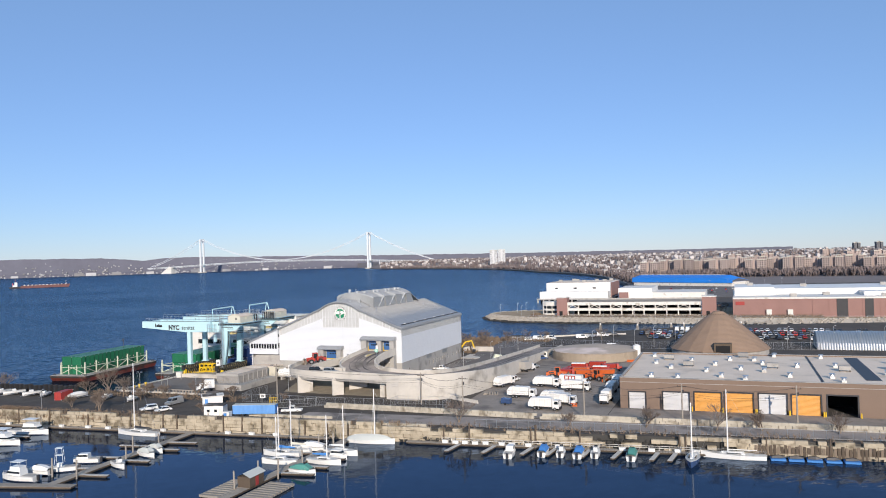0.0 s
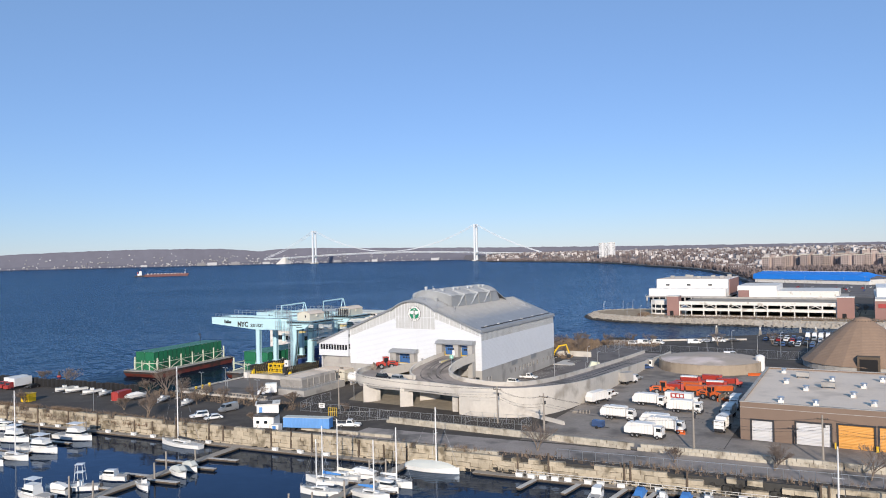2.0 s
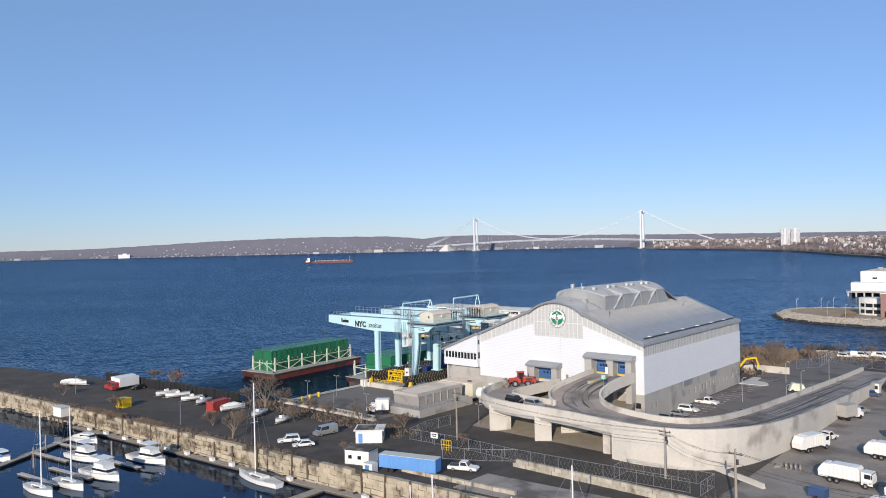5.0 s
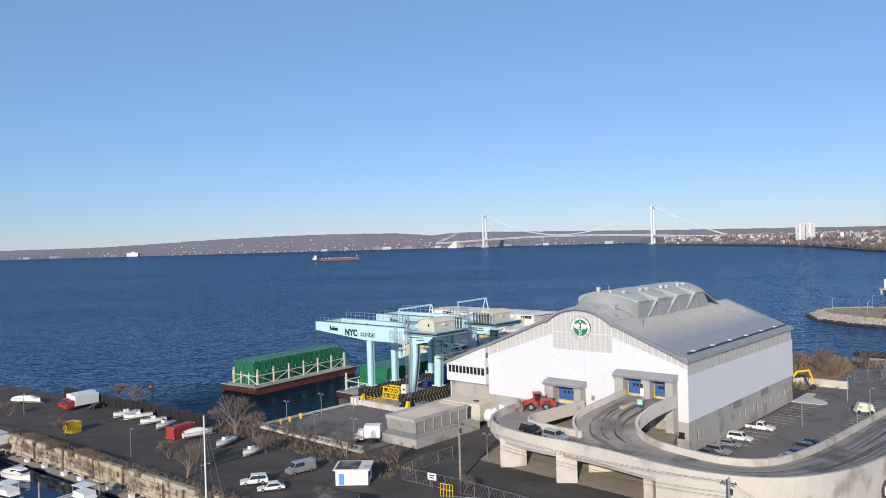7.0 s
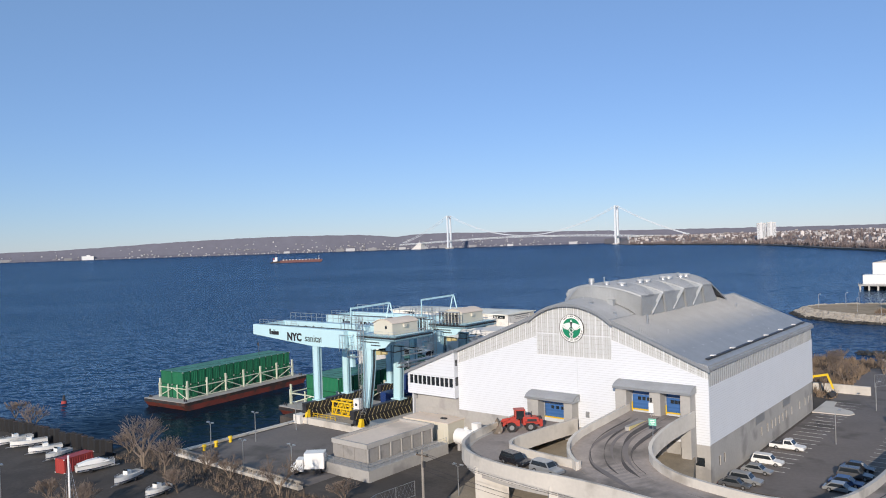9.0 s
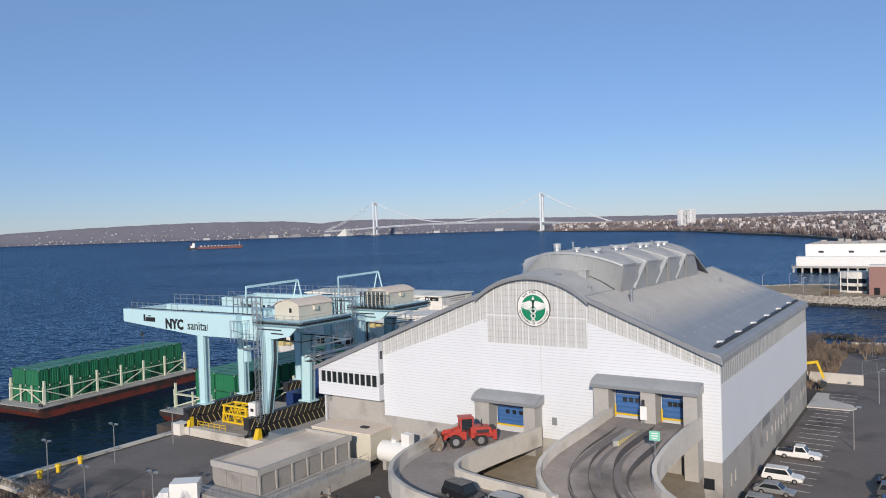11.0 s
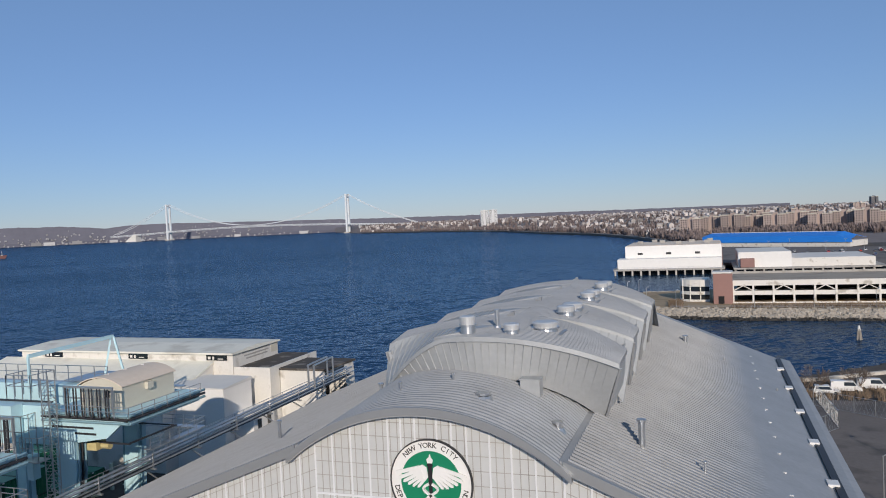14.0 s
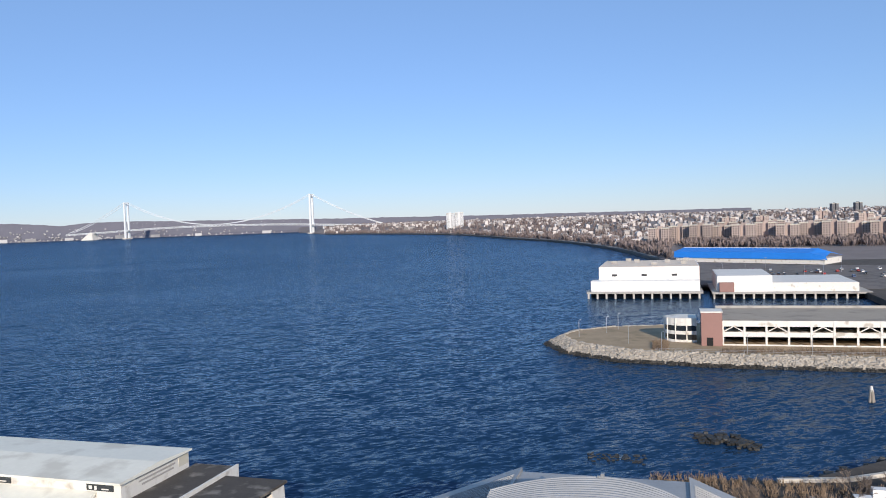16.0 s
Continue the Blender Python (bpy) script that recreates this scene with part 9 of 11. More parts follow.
def refuse_truck(label):
    t = thing("refuse_truck", 0, 0, 0, 0, label, "truck", "refuse trucks")
    cab = part("cab", Mesh().loft([[(2.9, s * 1.2, 0.7), (5.0, s * 1.2, 0.7), (5.0, s * 1.2, 2.0), (4.75, s * 1.15, 3.0), (2.9, s * 1.15, 3.0)] for s in (-1, 1)], closed=True, caps=True), M_WHITE, t)
    part("windscreen", Mesh().add([(5.0, -1.05, 1.95), (5.0, 1.05, 1.95), (4.79, 1.0, 2.85), (4.79, -1.0, 2.85)], [(0, 1, 2, 3)]), M_GLASS, cab)
    for s in (-1, 1):
        part("side_window", Mesh().box(3.5, s * 1.19 - 0.015, 1.9, 4.6, s * 1.19 + 0.015, 2.7), M_GLASS, cab)
        part("mirror", Mesh().box(4.85, s * 1.45 - 0.08, 2.0, 5.0, s * 1.45 + 0.08, 2.7), M_STEEL_D, cab)
    prof = [(-3.4, 1.1), (2.6, 1.1), (2.6, 3.3), (2.2, 3.6), (-2.6, 3.6), (-3.4, 3.3)]
    part("body", Mesh().loft([[(x, -1.25, z) for x, z in prof], [(x, 1.25, z) for x, z in prof]], closed=True, caps=True), M_WHITE, t)
    for s in (-1, 1):
        m = Mesh().box(-3.0, s * 1.27 - 0.03, 3.18, 2.2, s * 1.27 + 0.03, 3.3)
        for k in range(7):
            x = -3.0 + k * 0.85
            m.box(x, s * 1.27 - 0.04, 1.15, x + 0.12, s * 1.27 + 0.04, 3.2)
        part("side_frame", m, M_WHITE_D, t)
    hop = [(-5.1, 1.0), (-3.4, 0.9), (-3.4, 3.5), (-4.2, 3.45), (-5.2, 2.2)]
    part("hopper", Mesh().loft([[(x, -1.22, z) for x, z in hop], [(x, 1.22, z) for x, z in hop]], closed=True, caps=True), M_WHITE, t, "white rounded rear hopper")
    part("chassis", Mesh().box(-4.6, -0.55, 0.55, 4.8, 0.55, 1.1), M_STEEL_D, t)
    part("plough_mount", Mesh().box(5.0, -1.1, 0.5, 5.35, 1.1, 1.1), M_STEEL_D, t)
    wheels(t, (-2.9, -1.6, 3.7), 2.45)
    return t


rt = refuse_truck("white rear-loading refuse truck parked in the yard")
spots = [(-58.9, 230.4, -5), (-56.0, 250.0, -6), (-48.4, 215.0, -5), (-47.6, 225.4, -6), (-45.4, 222.2, -5), (-45.6, 244.6, -4), (-69.8, 248.8, 70), (-33.8, 229.4, 266), (-34.6, 243.0, 268), (-34.8, 256.0, 270)]
for x, y, a in spots[1:]:
    copy_thing(rt, pose(x, y, GROUND + 0.03, 0, 0, a) @ Matrix.Diagonal((0.86, 0.94, 0.94, 1)))
rt.matrix_world = pose(*spots[0][:2], GROUND + 0.03, 0, 0, spots[0][2]) @ Matrix.Diagonal((0.86, 0.94, 0.94, 1))
graf = box_truck(-47.4, 252.4, -5, M_WHITE, "white box truck with red panels parked in the yard", None, 9.6)
graf.location.z += 0.03
for s in (-1, 1):
    pn = part("side_panel", Mesh().box(-3.2, s * 1.24 - 0.01, 2.3, 0.4, s * 1.24 + 0.01, 3.6), M_RED, graf, "red side panel with white bars")
    part("bar", Mesh().box(-2.8, s * 1.26 - 0.01, 2.6, -2.0, s * 1.26 + 0.01, 3.3).box(-1.6, s * 1.26 - 0.01, 2.6, -0.9, s * 1.26 + 0.01, 3.3).box(-0.6, s * 1.26 - 0.01, 2.6, 0.1, s * 1.26 + 0.01, 3.3), M_WHITE, pn)


def spreader_truck(label, paint, white_top):
    t = thing("salt_spreader", 0, 0, 0, 0, label, "truck", "salt spreaders")
    cab = part("cab", Mesh().loft([[(2.2, s * 1.2, 0.8), (3.4, s * 1.2, 0.8), (3.4, s * 1.2, 1.7), (3.2, s * 1.1, 2.8), (2.2, s * 1.1, 2.8)] for s in (-1, 1)], closed=True, caps=True), paint, t)
    part("windscreen", Mesh().add([(3.42, -1.0, 1.75), (3.42, 1.0, 1.75), (3.25, 0.95, 2.65), (3.25, -0.95, 2.65)], [(0, 1, 2, 3)]), M_GLASS, cab)
    part("bonnet", Mesh().box(3.4, -0.95, 0.8, 4.9, 0.95, 1.7), paint, t)
    part("hopper", Mesh().loft([[(-4.6, -0.6, 1.1), (1.9, -0.6, 1.1), (1.9, 0.6, 1.1), (-4.6, 0.6, 1.1)], [(-4.8, -1.25, 2.7), (2.0, -1.25, 2.7), (2.0, 1.25, 2.7), (-4.8, 1.25, 2.7)]], closed=True, caps=True), paint, t)
    if white_top:
        part("hopper_cover", Mesh().box(-4.7, -1.2, 2.7, 1.9, 1.2, 3.0), M_WHITE, t, "white hopper cover")
    part("frame", Mesh().box(-4.6, -0.5, 0.6, 4.6, 0.5, 1.1).beam((-4.7, -1.2, 2.8), (-5.2, 0, 1.2), 0.14).beam((-4.7, 1.2, 2.8), (-5.2, 0, 1.2), 0.14), M_STEEL_D, t)
    wheels(t, (-2.9, -1.6, 3.7), 2.4)
    return t


s1 = spreader_truck("orange salt spreader truck parked in the yard", M_ORANGE_V, False)
s2 = spreader_truck("red spreader truck with a white hopper cover", M_RED_V, True)
s3 = spreader_truck("red salt spreader truck parked in the yard", M_RED_V, False)
SHRINK = Matrix.Diagonal((0.74, 0.9, 0.92, 1))
for ob, x, y, a in ((s1, -47.2, 271.4, 4), (s1, -41.6, 273.6, 200), (s3, -46.2, 291.6, 5), (s3, -41.0, 287.0, 20), (s3, -54.4, 276.4, 80), (s2, -43.0, 280.0, 4)):
    copy_thing(ob, pose(x, y, GROUND + 0.03, 0, 0, a) @ SHRINK)
s1.matrix_world = pose(-49.6, 277.0, GROUND + 0.03, 0, 0, 8) @ SHRINK
s2.matrix_world = pose(-51.6, 286.0, GROUND + 0.03, 0, 0, 3) @ SHRINK
s3.matrix_world = pose(-54.0, 272.0, GROUND + 0.03, 0, 0, 14) @ SHRINK
for x, y, a, ln in ((-41.7, 221.0, 4, 3.0), (-38.9, 262.4, 8, 5.0), (-36.4, 310.0, 20, 7.0)):
    t = thing("plough_blade", x, y, GROUND + 0.03, a, "red-orange snow plough blade on the ground", "plough", "plough blades")
    part("blade", Mesh().loft([[(xx, 0.3 * math.cos(k * 0.4) - 0.3, 0.2 * k) for k in range(6)] for xx in (-ln / 3, ln / 3)]).box(-0.6, 0, 0, 0.6, 1.4, 0.5), M_ORANGE_V, t)
for x, y, a in ((-69.6, 258.8, 74), (-70.4, 288.6, 62)):
    park("pickup", "white" if y < 260 else "silver", x, y, a, GROUND + 0.04)
park("suv", "dark blue", -72.6, 311.6, 40, GROUND + 0.04)
box_truck(-70.4, 281.4, 70, M_WHITE, "white flatbed utility truck beside the ramp wall", M_CONC_D, 6.6)
gen2 = thing("compressor", -60.4, 219.4, GROUND, -10, "blue towable compressor in the yard", "compressor")
part("body", Mesh().box(-1.5, -0.8, 0.5, 1.2, 0.8, 1.9), M_CAR[4], gen2)
part("drawbar", Mesh().beam((1.2, 0, 0.5), (2.6, 0, 0.4), 0.12), M_STEEL_D, gen2)
for s in (-1, 1):
    part("wheel", Mesh().rod((-0.2, s * 0.8, 0.35), (-0.2, s * 1.0, 0.35), 0.35, 0.35, 12), M_BLACK, gen2)
pal = thing("pallet_stack", -71.0, 233.5, GROUND, 20, "pale timber pallets and barriers beside the ramp wall", "pallets")
for k in range(4):
    part("pallet", Mesh().box(-1.2 + k * 0.15, -0.6, 0.16 * k, 0.0 + k * 0.15, 0.6, 0.16 * k + 0.13), M_WOOD, pal)
    part("barrier", Mesh().box(0.8 + k * 0.8, -0.9, 0, 1.1 + k * 0.8, 0.9, 0.9), M_WOOD, pal)
jersey = thing("concrete_barrier", -74.4, 222.0, GROUND, 62, "long pale concrete barrier at the ramp foot", "barrier", "concrete barriers")
part("body", Mesh().slab_xz([(-0.35, 0), (0.35, 0), (0.2, 0.35), (0.1, 0.95), (-0.1, 0.95), (-0.2, 0.35)], -6, 6), M_CONC, jersey)
copy_thing(jersey, pose(-73.4, 290, GROUND, 0, 0, 0))
copy_thing(jersey, pose(-73.4, 304, GROUND, 0, 0, 0))
for x, y in ((-72.6, 318), (-70.0, 326)):
    t = thing("gate_booth", x, y, GROUND, 0, "small white gate booth with a dark window", "booth", "gate booths")
    part("wall", Mesh().box(-0.9, -1.2, 0, 0.9, 1.2, 2.6), M_WHITE, t)
    part("roof", Mesh().box(-1.1, -1.4, 2.6, 1.1, 1.4, 2.75), M_CONC_D, t)
    part("window", Mesh().box(-0.93, -0.8, 1.1, -0.88, 0.8, 2.1).box(-0.6, -1.24, 1.1, 0.6, -1.19, 2.1), M_GLASS, t)


# wheel loader on the low deck, excavator behind the hall
def loader(x, y, z, turn, M_PAINT, label):
    t = thing("wheel_loader", x, y, z, turn, label, "wheel loader", "wheel loaders")
    part("engine_hood", Mesh().loft([[(-3.6, s * 0.95, 1.2), (-0.7, s * 0.95, 1.1), (-0.7, s * 0.9, 2.5), (-3.3, s * 0.85, 2.3)] for s in (-1, 1)], closed=True, caps=True), M_PAINT, t)
    part("counterweight", Mesh().box(-4.0, -1.1, 0.8, -3.5, 1.1, 2.0), M_PAINT, t)
    part("hood_grille", Mesh().box(-4.02, -0.7, 2.0, -3.4, 0.7, 2.25).box(-3.0, -0.97, 1.5, -1.4, -0.94, 2.1).box(-3.0, 0.94, 1.5, -1.4, 0.97, 2.1), M_STEEL_D, t, "dark engine grilles")
    part("exhaust", Mesh().rod((-2.2, 0.5, 2.4), (-2.2, 0.5, 3.3), 0.09, 0.09, 8), M_STEEL_D, t)
    cab = part("cab", Mesh().box(-1.0, -0.75, 2.2, 0.5, 0.75, 3.55), M_GLASS, t, "glazed cab")
    part("cab_roof", Mesh().box(-1.15, -0.9, 3.55, 0.7, 0.9, 3.72), M_PAINT, cab)
    for px, py in ((-1.0, -0.75), (-1.0, 0.75), (0.5, -0.75), (0.5, 0.75)):
        part("cab_post", Mesh().box(px - 0.08, py - 0.08, 2.1, px + 0.08, py + 0.08, 3.56), M_PAINT, cab)
    part("ladder", Mesh().box(-0.6, -1.15, 0.9, -0.2, -1.0, 2.1), M_STEEL_D, t)
    for s in (-1, 1):
        part("fender", Mesh().box(-2.9, s * 1.3 - 0.35, 1.62, -1.0, s * 1.3 + 0.35, 1.74), M_PAINT, t)
        part("lift_arm", Mesh().beam((0.5, s * 0.6, 2.2), (2.2, s * 0.6, 1.6), 0.22, 0.4).beam((2.1, s * 0.6, 1.65), (3.3, s * 0.6, 0.7), 0.22, 0.36), M_PAINT, t)
        part("lift_ram", Mesh().rod((0.8, s * 0.35, 1.2), (2.3, s * 0.45, 1.35), 0.09, 0.07, 8), M_STEEL, t)
    part("front_frame", Mesh().box(-0.2, -0.6, 0.9, 1.7, 0.6, 1.9), M_PAINT, t)
    part("bell_crank", Mesh().beam((1.6, 0, 2.0), (2.7, 0, 1.9), 0.2, 0.5).beam((2.6, 0, 2.0), (3.2, 0, 1.3), 0.16, 0.25), M_PAINT, t)
    part("bucket", Mesh().loft([[(3.2, s * 1.75, 2.0), (2.9, s * 1.75, 0.7), (3.2, s * 1.75, 0.12), (4.5, s * 1.75, 0.12), (4.5, s * 1.75, 0.22), (3.5, s * 1.75, 0.4), (3.2, s * 1.75, 0.85), (3.4, s * 1.75, 1.95)] for s in (-1, 1)], closed=True, caps=True), M_BUCKET, t, "worn brown-grey steel bucket")
    for s in (-1, 1):
        part("bucket_cheek", Mesh().loft([[(3.3, y, 2.0), (3.0, y, 0.7), (3.2, y, 0.15), (4.5, y, 0.15)] for y in (s * 1.75, s * 1.83)], closed=True, caps=True), M_BUCKET, t)
    wheels(t, (-1.9, 1.3), 2.6, 0.85)


loader(-136.2, 241.6, 10.22, 224, M_RED_V, "red wheel loader with a grey bucket on the concrete deck")
loader(-56.2, 268.0, GROUND + 0.03, 5, M_ORANGE_V, "orange wheel loader parked beside the spreader trucks")
loader(-42.4, 264.6, GROUND + 0.03, -20, M_ORANGE_V, "orange wheel loader with its bucket lowered in the yard")

def excavator():
    t = thing("excavator", -113.4, 325.8, GROUND + 0.1, 0, "yellow tracked excavator with its arm lowered", "excavator")
    for s in (-1, 1):
        part("track", Mesh().loft([[(-1.8, s * 1.1 - 0.3, 0.1), (1.8, s * 1.1 - 0.3, 0.1), (2.2, s * 1.1 - 0.3, 0.5), (1.8, s * 1.1 - 0.3, 0.9), (-1.8, s * 1.1 - 0.3, 0.9), (-2.2, s * 1.1 - 0.3, 0.5)], [(-1.8, s * 1.1 + 0.3, 0.1), (1.8, s * 1.1 + 0.3, 0.1), (2.2, s * 1.1 + 0.3, 0.5), (1.8, s * 1.1 + 0.3, 0.9), (-1.8, s * 1.1 + 0.3, 0.9), (-2.2, s * 1.1 + 0.3, 0.5)]], closed=True, caps=True), M_BLACK, t)
    part("house", Mesh().box(-2.4, -1.3, 1.1, 1.2, 1.3, 2.3), M_YELLOW, t)
    cab = part("cab", Mesh().box(0.0, 0.3, 1.2, 1.5, 1.3, 3.1), M_GLASS, t)
    part("cab_roof", Mesh().box(-0.1, 0.2, 3.1, 1.6, 1.4, 3.2), M_YELLOW, cab)
    part("boom", Mesh().beam((1.0, -0.3, 1.9), (3.4, -0.3, 5.0), 0.4, 0.55).beam((3.2, -0.3, 4.9), (6.4, -0.3, 5.6), 0.36, 0.5), M_YELLOW, t)
    part("stick", Mesh().beam((6.2, -0.3, 5.8), (7.5, -0.3, 2.4), 0.3, 0.42), M_YELLOW, t)
    part("bucket", Mesh().loft([[(7.0, s, 1.9), (7.9, s, 1.6), (7.9, s, 0.8), (7.2, s, 0.5), (6.6, s, 1.0)] for s in (-0.9, 0.3)], closed=True, caps=True), M_STEEL_D, t)


excavator()
barrier = thing("concrete_kerb_island", -105.4, 314.5, GROUND, 0, "pale concrete kerb island in the car park", "kerb")
part("kerb", Mesh().prism([(-1.4, 8), (-1.4, -4.6), (5.6, -4.2), (6.4, -2.4), (5.4, 0), (1.2, 3), (0.8, 8)], 0.0, 0.22), M_CONC, barrier)
wallb = thing("low_site_wall", -110, 333.8, GROUND, 0, "low pale concrete site wall behind the car park", "wall")
part("wall", Mesh().box(-8, -0.3, 0, 10.2, 0.3, 2.1), M_CONC, wallb)
sg = thing("ramp_sign", -115.1, 248.0, 13.6, 0, "white notice board on a steel post between the dock doors", "sign", "ramp signs")
part("post", Mesh().rod((0, 0, 0), (0, 0, 3.0), 0.07, 0.07, 6), M_STEEL, sg)
part("board", Mesh().box(-0.4, -0.12, 0.9, 0.4, -0.07, 2.5), M_WHITE, sg)
part("signal_head", Mesh().box(-0.16, -0.2, 2.6, 0.16, -0.05, 3.3), M_STEEL_D, sg)
sg = thing("direction_sign", -110.6, 238.4, 12.9, 8, "mint green direction board on a post beside the parapet", "sign", "ramp signs")
part("post", Mesh().rod((0, 0, 0), (0, 0, 3.2), 0.06, 0.06, 6), M_STEEL, sg)
board = part("board", Mesh().box(-0.55, -0.12, 2.2, 0.55, -0.07, 3.2), M_MINT, sg)
for z, w in ((2.95, 0.3), (2.7, 0.36), (2.45, 0.25)):
    part("text_bar", Mesh().box(-w, -0.14, z - 0.05, w, -0.125, z + 0.05), M_WHITE, board, "unreadable pale line of text")
isle = thing("kerb_island", -115.7, 245.2, 13.42, -4, "low concrete kerb island with a yellow edge on the ramp", "kerb")
part("kerb", Mesh().prism([(-0.35, -4.2), (0.0, -4.6), (0.35, -4.2), (0.7, 4.2), (-0.7, 4.2)], -0.3, 0.28), M_CONC_D, isle)
part("yellow_edge", Mesh().prism([(0.36, -4.2), (0.48, -4.2), (0.83, 4.2), (0.71, 4.2)], -0.3, 0.3), M_HAZARD, isle, "worn yellow edge")

# far car park on the north shore
rng = random.Random(21)
tones = ["white", "silver", "black", "dark grey", "dark blue", "dark red"]
for row, (y, x0, x1) in enumerate(((393, -38, 62), (399, -38, 62), (411, -44, 62), (417, -44, 62), (430, -28, 62))):
    x = x0
    while x < x1:
        if rng.random() < 0.82:
            kind = "van" if (row == 4 and x < -8) else rng.choice(["sedan", "suv", "sedan"])
            tone = "white" if kind == "van" else rng.choice(tones)
            park(kind, tone, x, y + rng.uniform(-0.4, 0.4), 90 + rng.uniform(-3, 3) + (180 if row % 2 else 0), GROUND + 0.03, True)
        x += 2.75
for x, y, kind in ((-90.6, 380.0, "van"), (-85.4, 382.6, "van"), (-94.5, 377.2, "suv"), (-71, 389, "van"), (-67, 396, "sedan"), (-62, 399, "van"), (-56, 401, "suv"), (-50, 352, "van")):
    park(kind, "white" if kind == "van" else rng.choice(tones), x, y, rng.uniform(-10, 30), GROUND + 0.03, True)
dol = thing("mooring_dolphin", -74.0, 464.4, -1.3, 0, "weathered timber mooring dolphin with a pale cap", "dolphin", "mooring dolphins")
for k in range(5):
    a = k * 1.257
    part("pile", Mesh().rod((0.8 * math.cos(a), 0.8 * math.sin(a), 0), (0.3 * math.cos(a), 0.3 * math.sin(a), 4.6), 0.26, 0.22, 8), M_WOOD, dol)
part("cap", Mesh().rod((0, 0, 4.2), (0, 0, 5.6), 0.5, 0.3, 10), M_WHITE_D, dol, "pale cap")
for x, y in ((-52, 460), (-34, 470), (-27, 471), (-12, 474), (4, 478)):
    copy_thing(dol, pose(x, y, -1.3))
sea = Mesh()
for (xa, ya), (xb, yb) in (((-107, 386.4), (-95, 389.2)), ((-95, 389.2), (-78, 399.6)), ((-78, 399.6), (-52, 410.0))):
    sea.beam((xa, ya, GROUND - 0.6), (xb, yb, GROUND - 0.6), 0.8, 2.6)
solid("trim", sea, M_CONC, "pale concrete seawall coping along the channel", "seawall")
jet2 = thing("old_pier", 40, 470, 0, 0, "row of old timber piles and a decayed pier deck", "pier")
part("deck", Mesh().box(-32, -0.8, 1.7, 60, 0.8, 2.0), M_WOOD_D, jet2)
for k in range(24):
    part("pile", Mesh().rod((-31 + k * 3.9, 0.7, -1), (-31 + k * 3.9, 0.7, 3.0), 0.22, 0.2, 7), M_WOOD_D, jet2)
for k in range(22):
    lamp_post(-60 + k * 9, 358 + (k % 3) * 3.0, 7 + (k % 2) * 2, "slim pole among the shore fences", 1)


# ---- the far bank: parking deck, shops, pier buildings ----
gar = thing("parking_deck", -63.2, 549, GROUND, 0, "two-level white concrete parking deck with dark openings", "parking deck")
X0, X1, Y0, Y1 = -43.6, 44.0, -19.0, 26.0
part("floor_slab", Mesh().box(X0, Y0 + 0.3, 3.6, X1, Y1, 4.2), M_WHITE_D, gar)
part("roof_deck", Mesh().box(X0, Y0 + 0.3, 7.4, X1, Y1, 8.0), M_DECK_TAN, gar, "grey-brown roof parking deck")
part("parapet", Mesh().box(X0, Y0, 6.9, X1, Y0 + 0.3, 9.0).box(X0, Y0, 3.2, X1, Y0 + 0.3, 4.9).box(X0, Y0, -0.3, X1, Y0 + 0.3, 0.5), M_WHITE_D, gar, "white concrete parapet bands")
for k in range(13):
    x = X0 + (X1 - X0) * k / 12
    part("column", Mesh().box(x - 0.35, Y0 - 0.12, 0, x + 0.35, Y0 + 0.4, 8.8), M_WHITE_D, gar)
    if k < 12 and k % 2 == 0:
        xb = X0 + (X1 - X0) * (k + 1) / 12
        part("brace", Mesh().beam((x, Y0 + 0.2, 4.9), ((x + xb) / 2, Y0 + 0.2, 6.9), 0.35).beam((xb, Y0 + 0.2, 4.9), ((x + xb) / 2, Y0 + 0.2, 6.9), 0.35), M_WHITE_D, gar)
part("back_wall", Mesh().box(X0, Y1 - 0.3, 0, X1, Y1, 9), M_CONC_D, gar)
# added black screen puts shade behind the deck openings
part("core", Mesh().box(X0 + 2, Y0 + 14, 0, X1 - 2, Y0 + 14.3, 7.4), M_DARK, gar)
for x0, x1 in ((-51.0, -43.8), (44.2, 53.0)):
    tw = part("stair_tower", Mesh().box(x0, Y0 - 1.5, 0, x1, Y0 + 7, 12.0), M_BRICK_RED, gar, "red brick stair tower")
    part("tower_cap", Mesh().box(x0 - 0.2, Y0 - 1.7, 12.0, x1 + 0.2, Y0 + 7.2, 12.5), M_WHITE_D, tw)
    # thin black sheet on the brick paints a shaded doorway
    part("entrance", Mesh().box((x0 + x1) / 2 - 1.8, Y0 - 1.56, 0, (x0 + x1) / 2 + 0.4, Y0 - 1.5, 3.0), M_DARK, tw)
rnd = thing("round_pavilion", -118.6, 541.5, GROUND, 0, "low white pavilion with a rounded glazed corner", "pavilion")
pts = [(8 * math.cos(a) - 0.5, 6 * math.sin(a)) for a in [math.pi * (0.5 + k / 12) for k in range(13)]] + [(3, -6), (3, 6)]
big = [(x * 1.02, y * 1.02) for x, y in pts]
part("wall_band", Mesh().prism(pts, 0, 0.9).prism(pts, 6.2, 9.0).prism(pts, 2.9, 4.2), M_WHITE_D, rnd, "white wall bands")
part("glazing", Mesh().prism([(x * 0.97, y * 0.97) for x, y in pts], 0.9, 6.3), M_GLASS, rnd, "dark ribbon glazing")
for k in range(0, 13, 2):
    part("pilaster", Mesh().box(pts[k][0] - 0.2, pts[k][1] - 0.2, 0, pts[k][0] + 0.2, pts[k][1] + 0.2, 8.9), M_WHITE_D, rnd)
pier = thing("pier_store", -138, 746, 0, 0, "large white windowless store on a piled pier", "building")
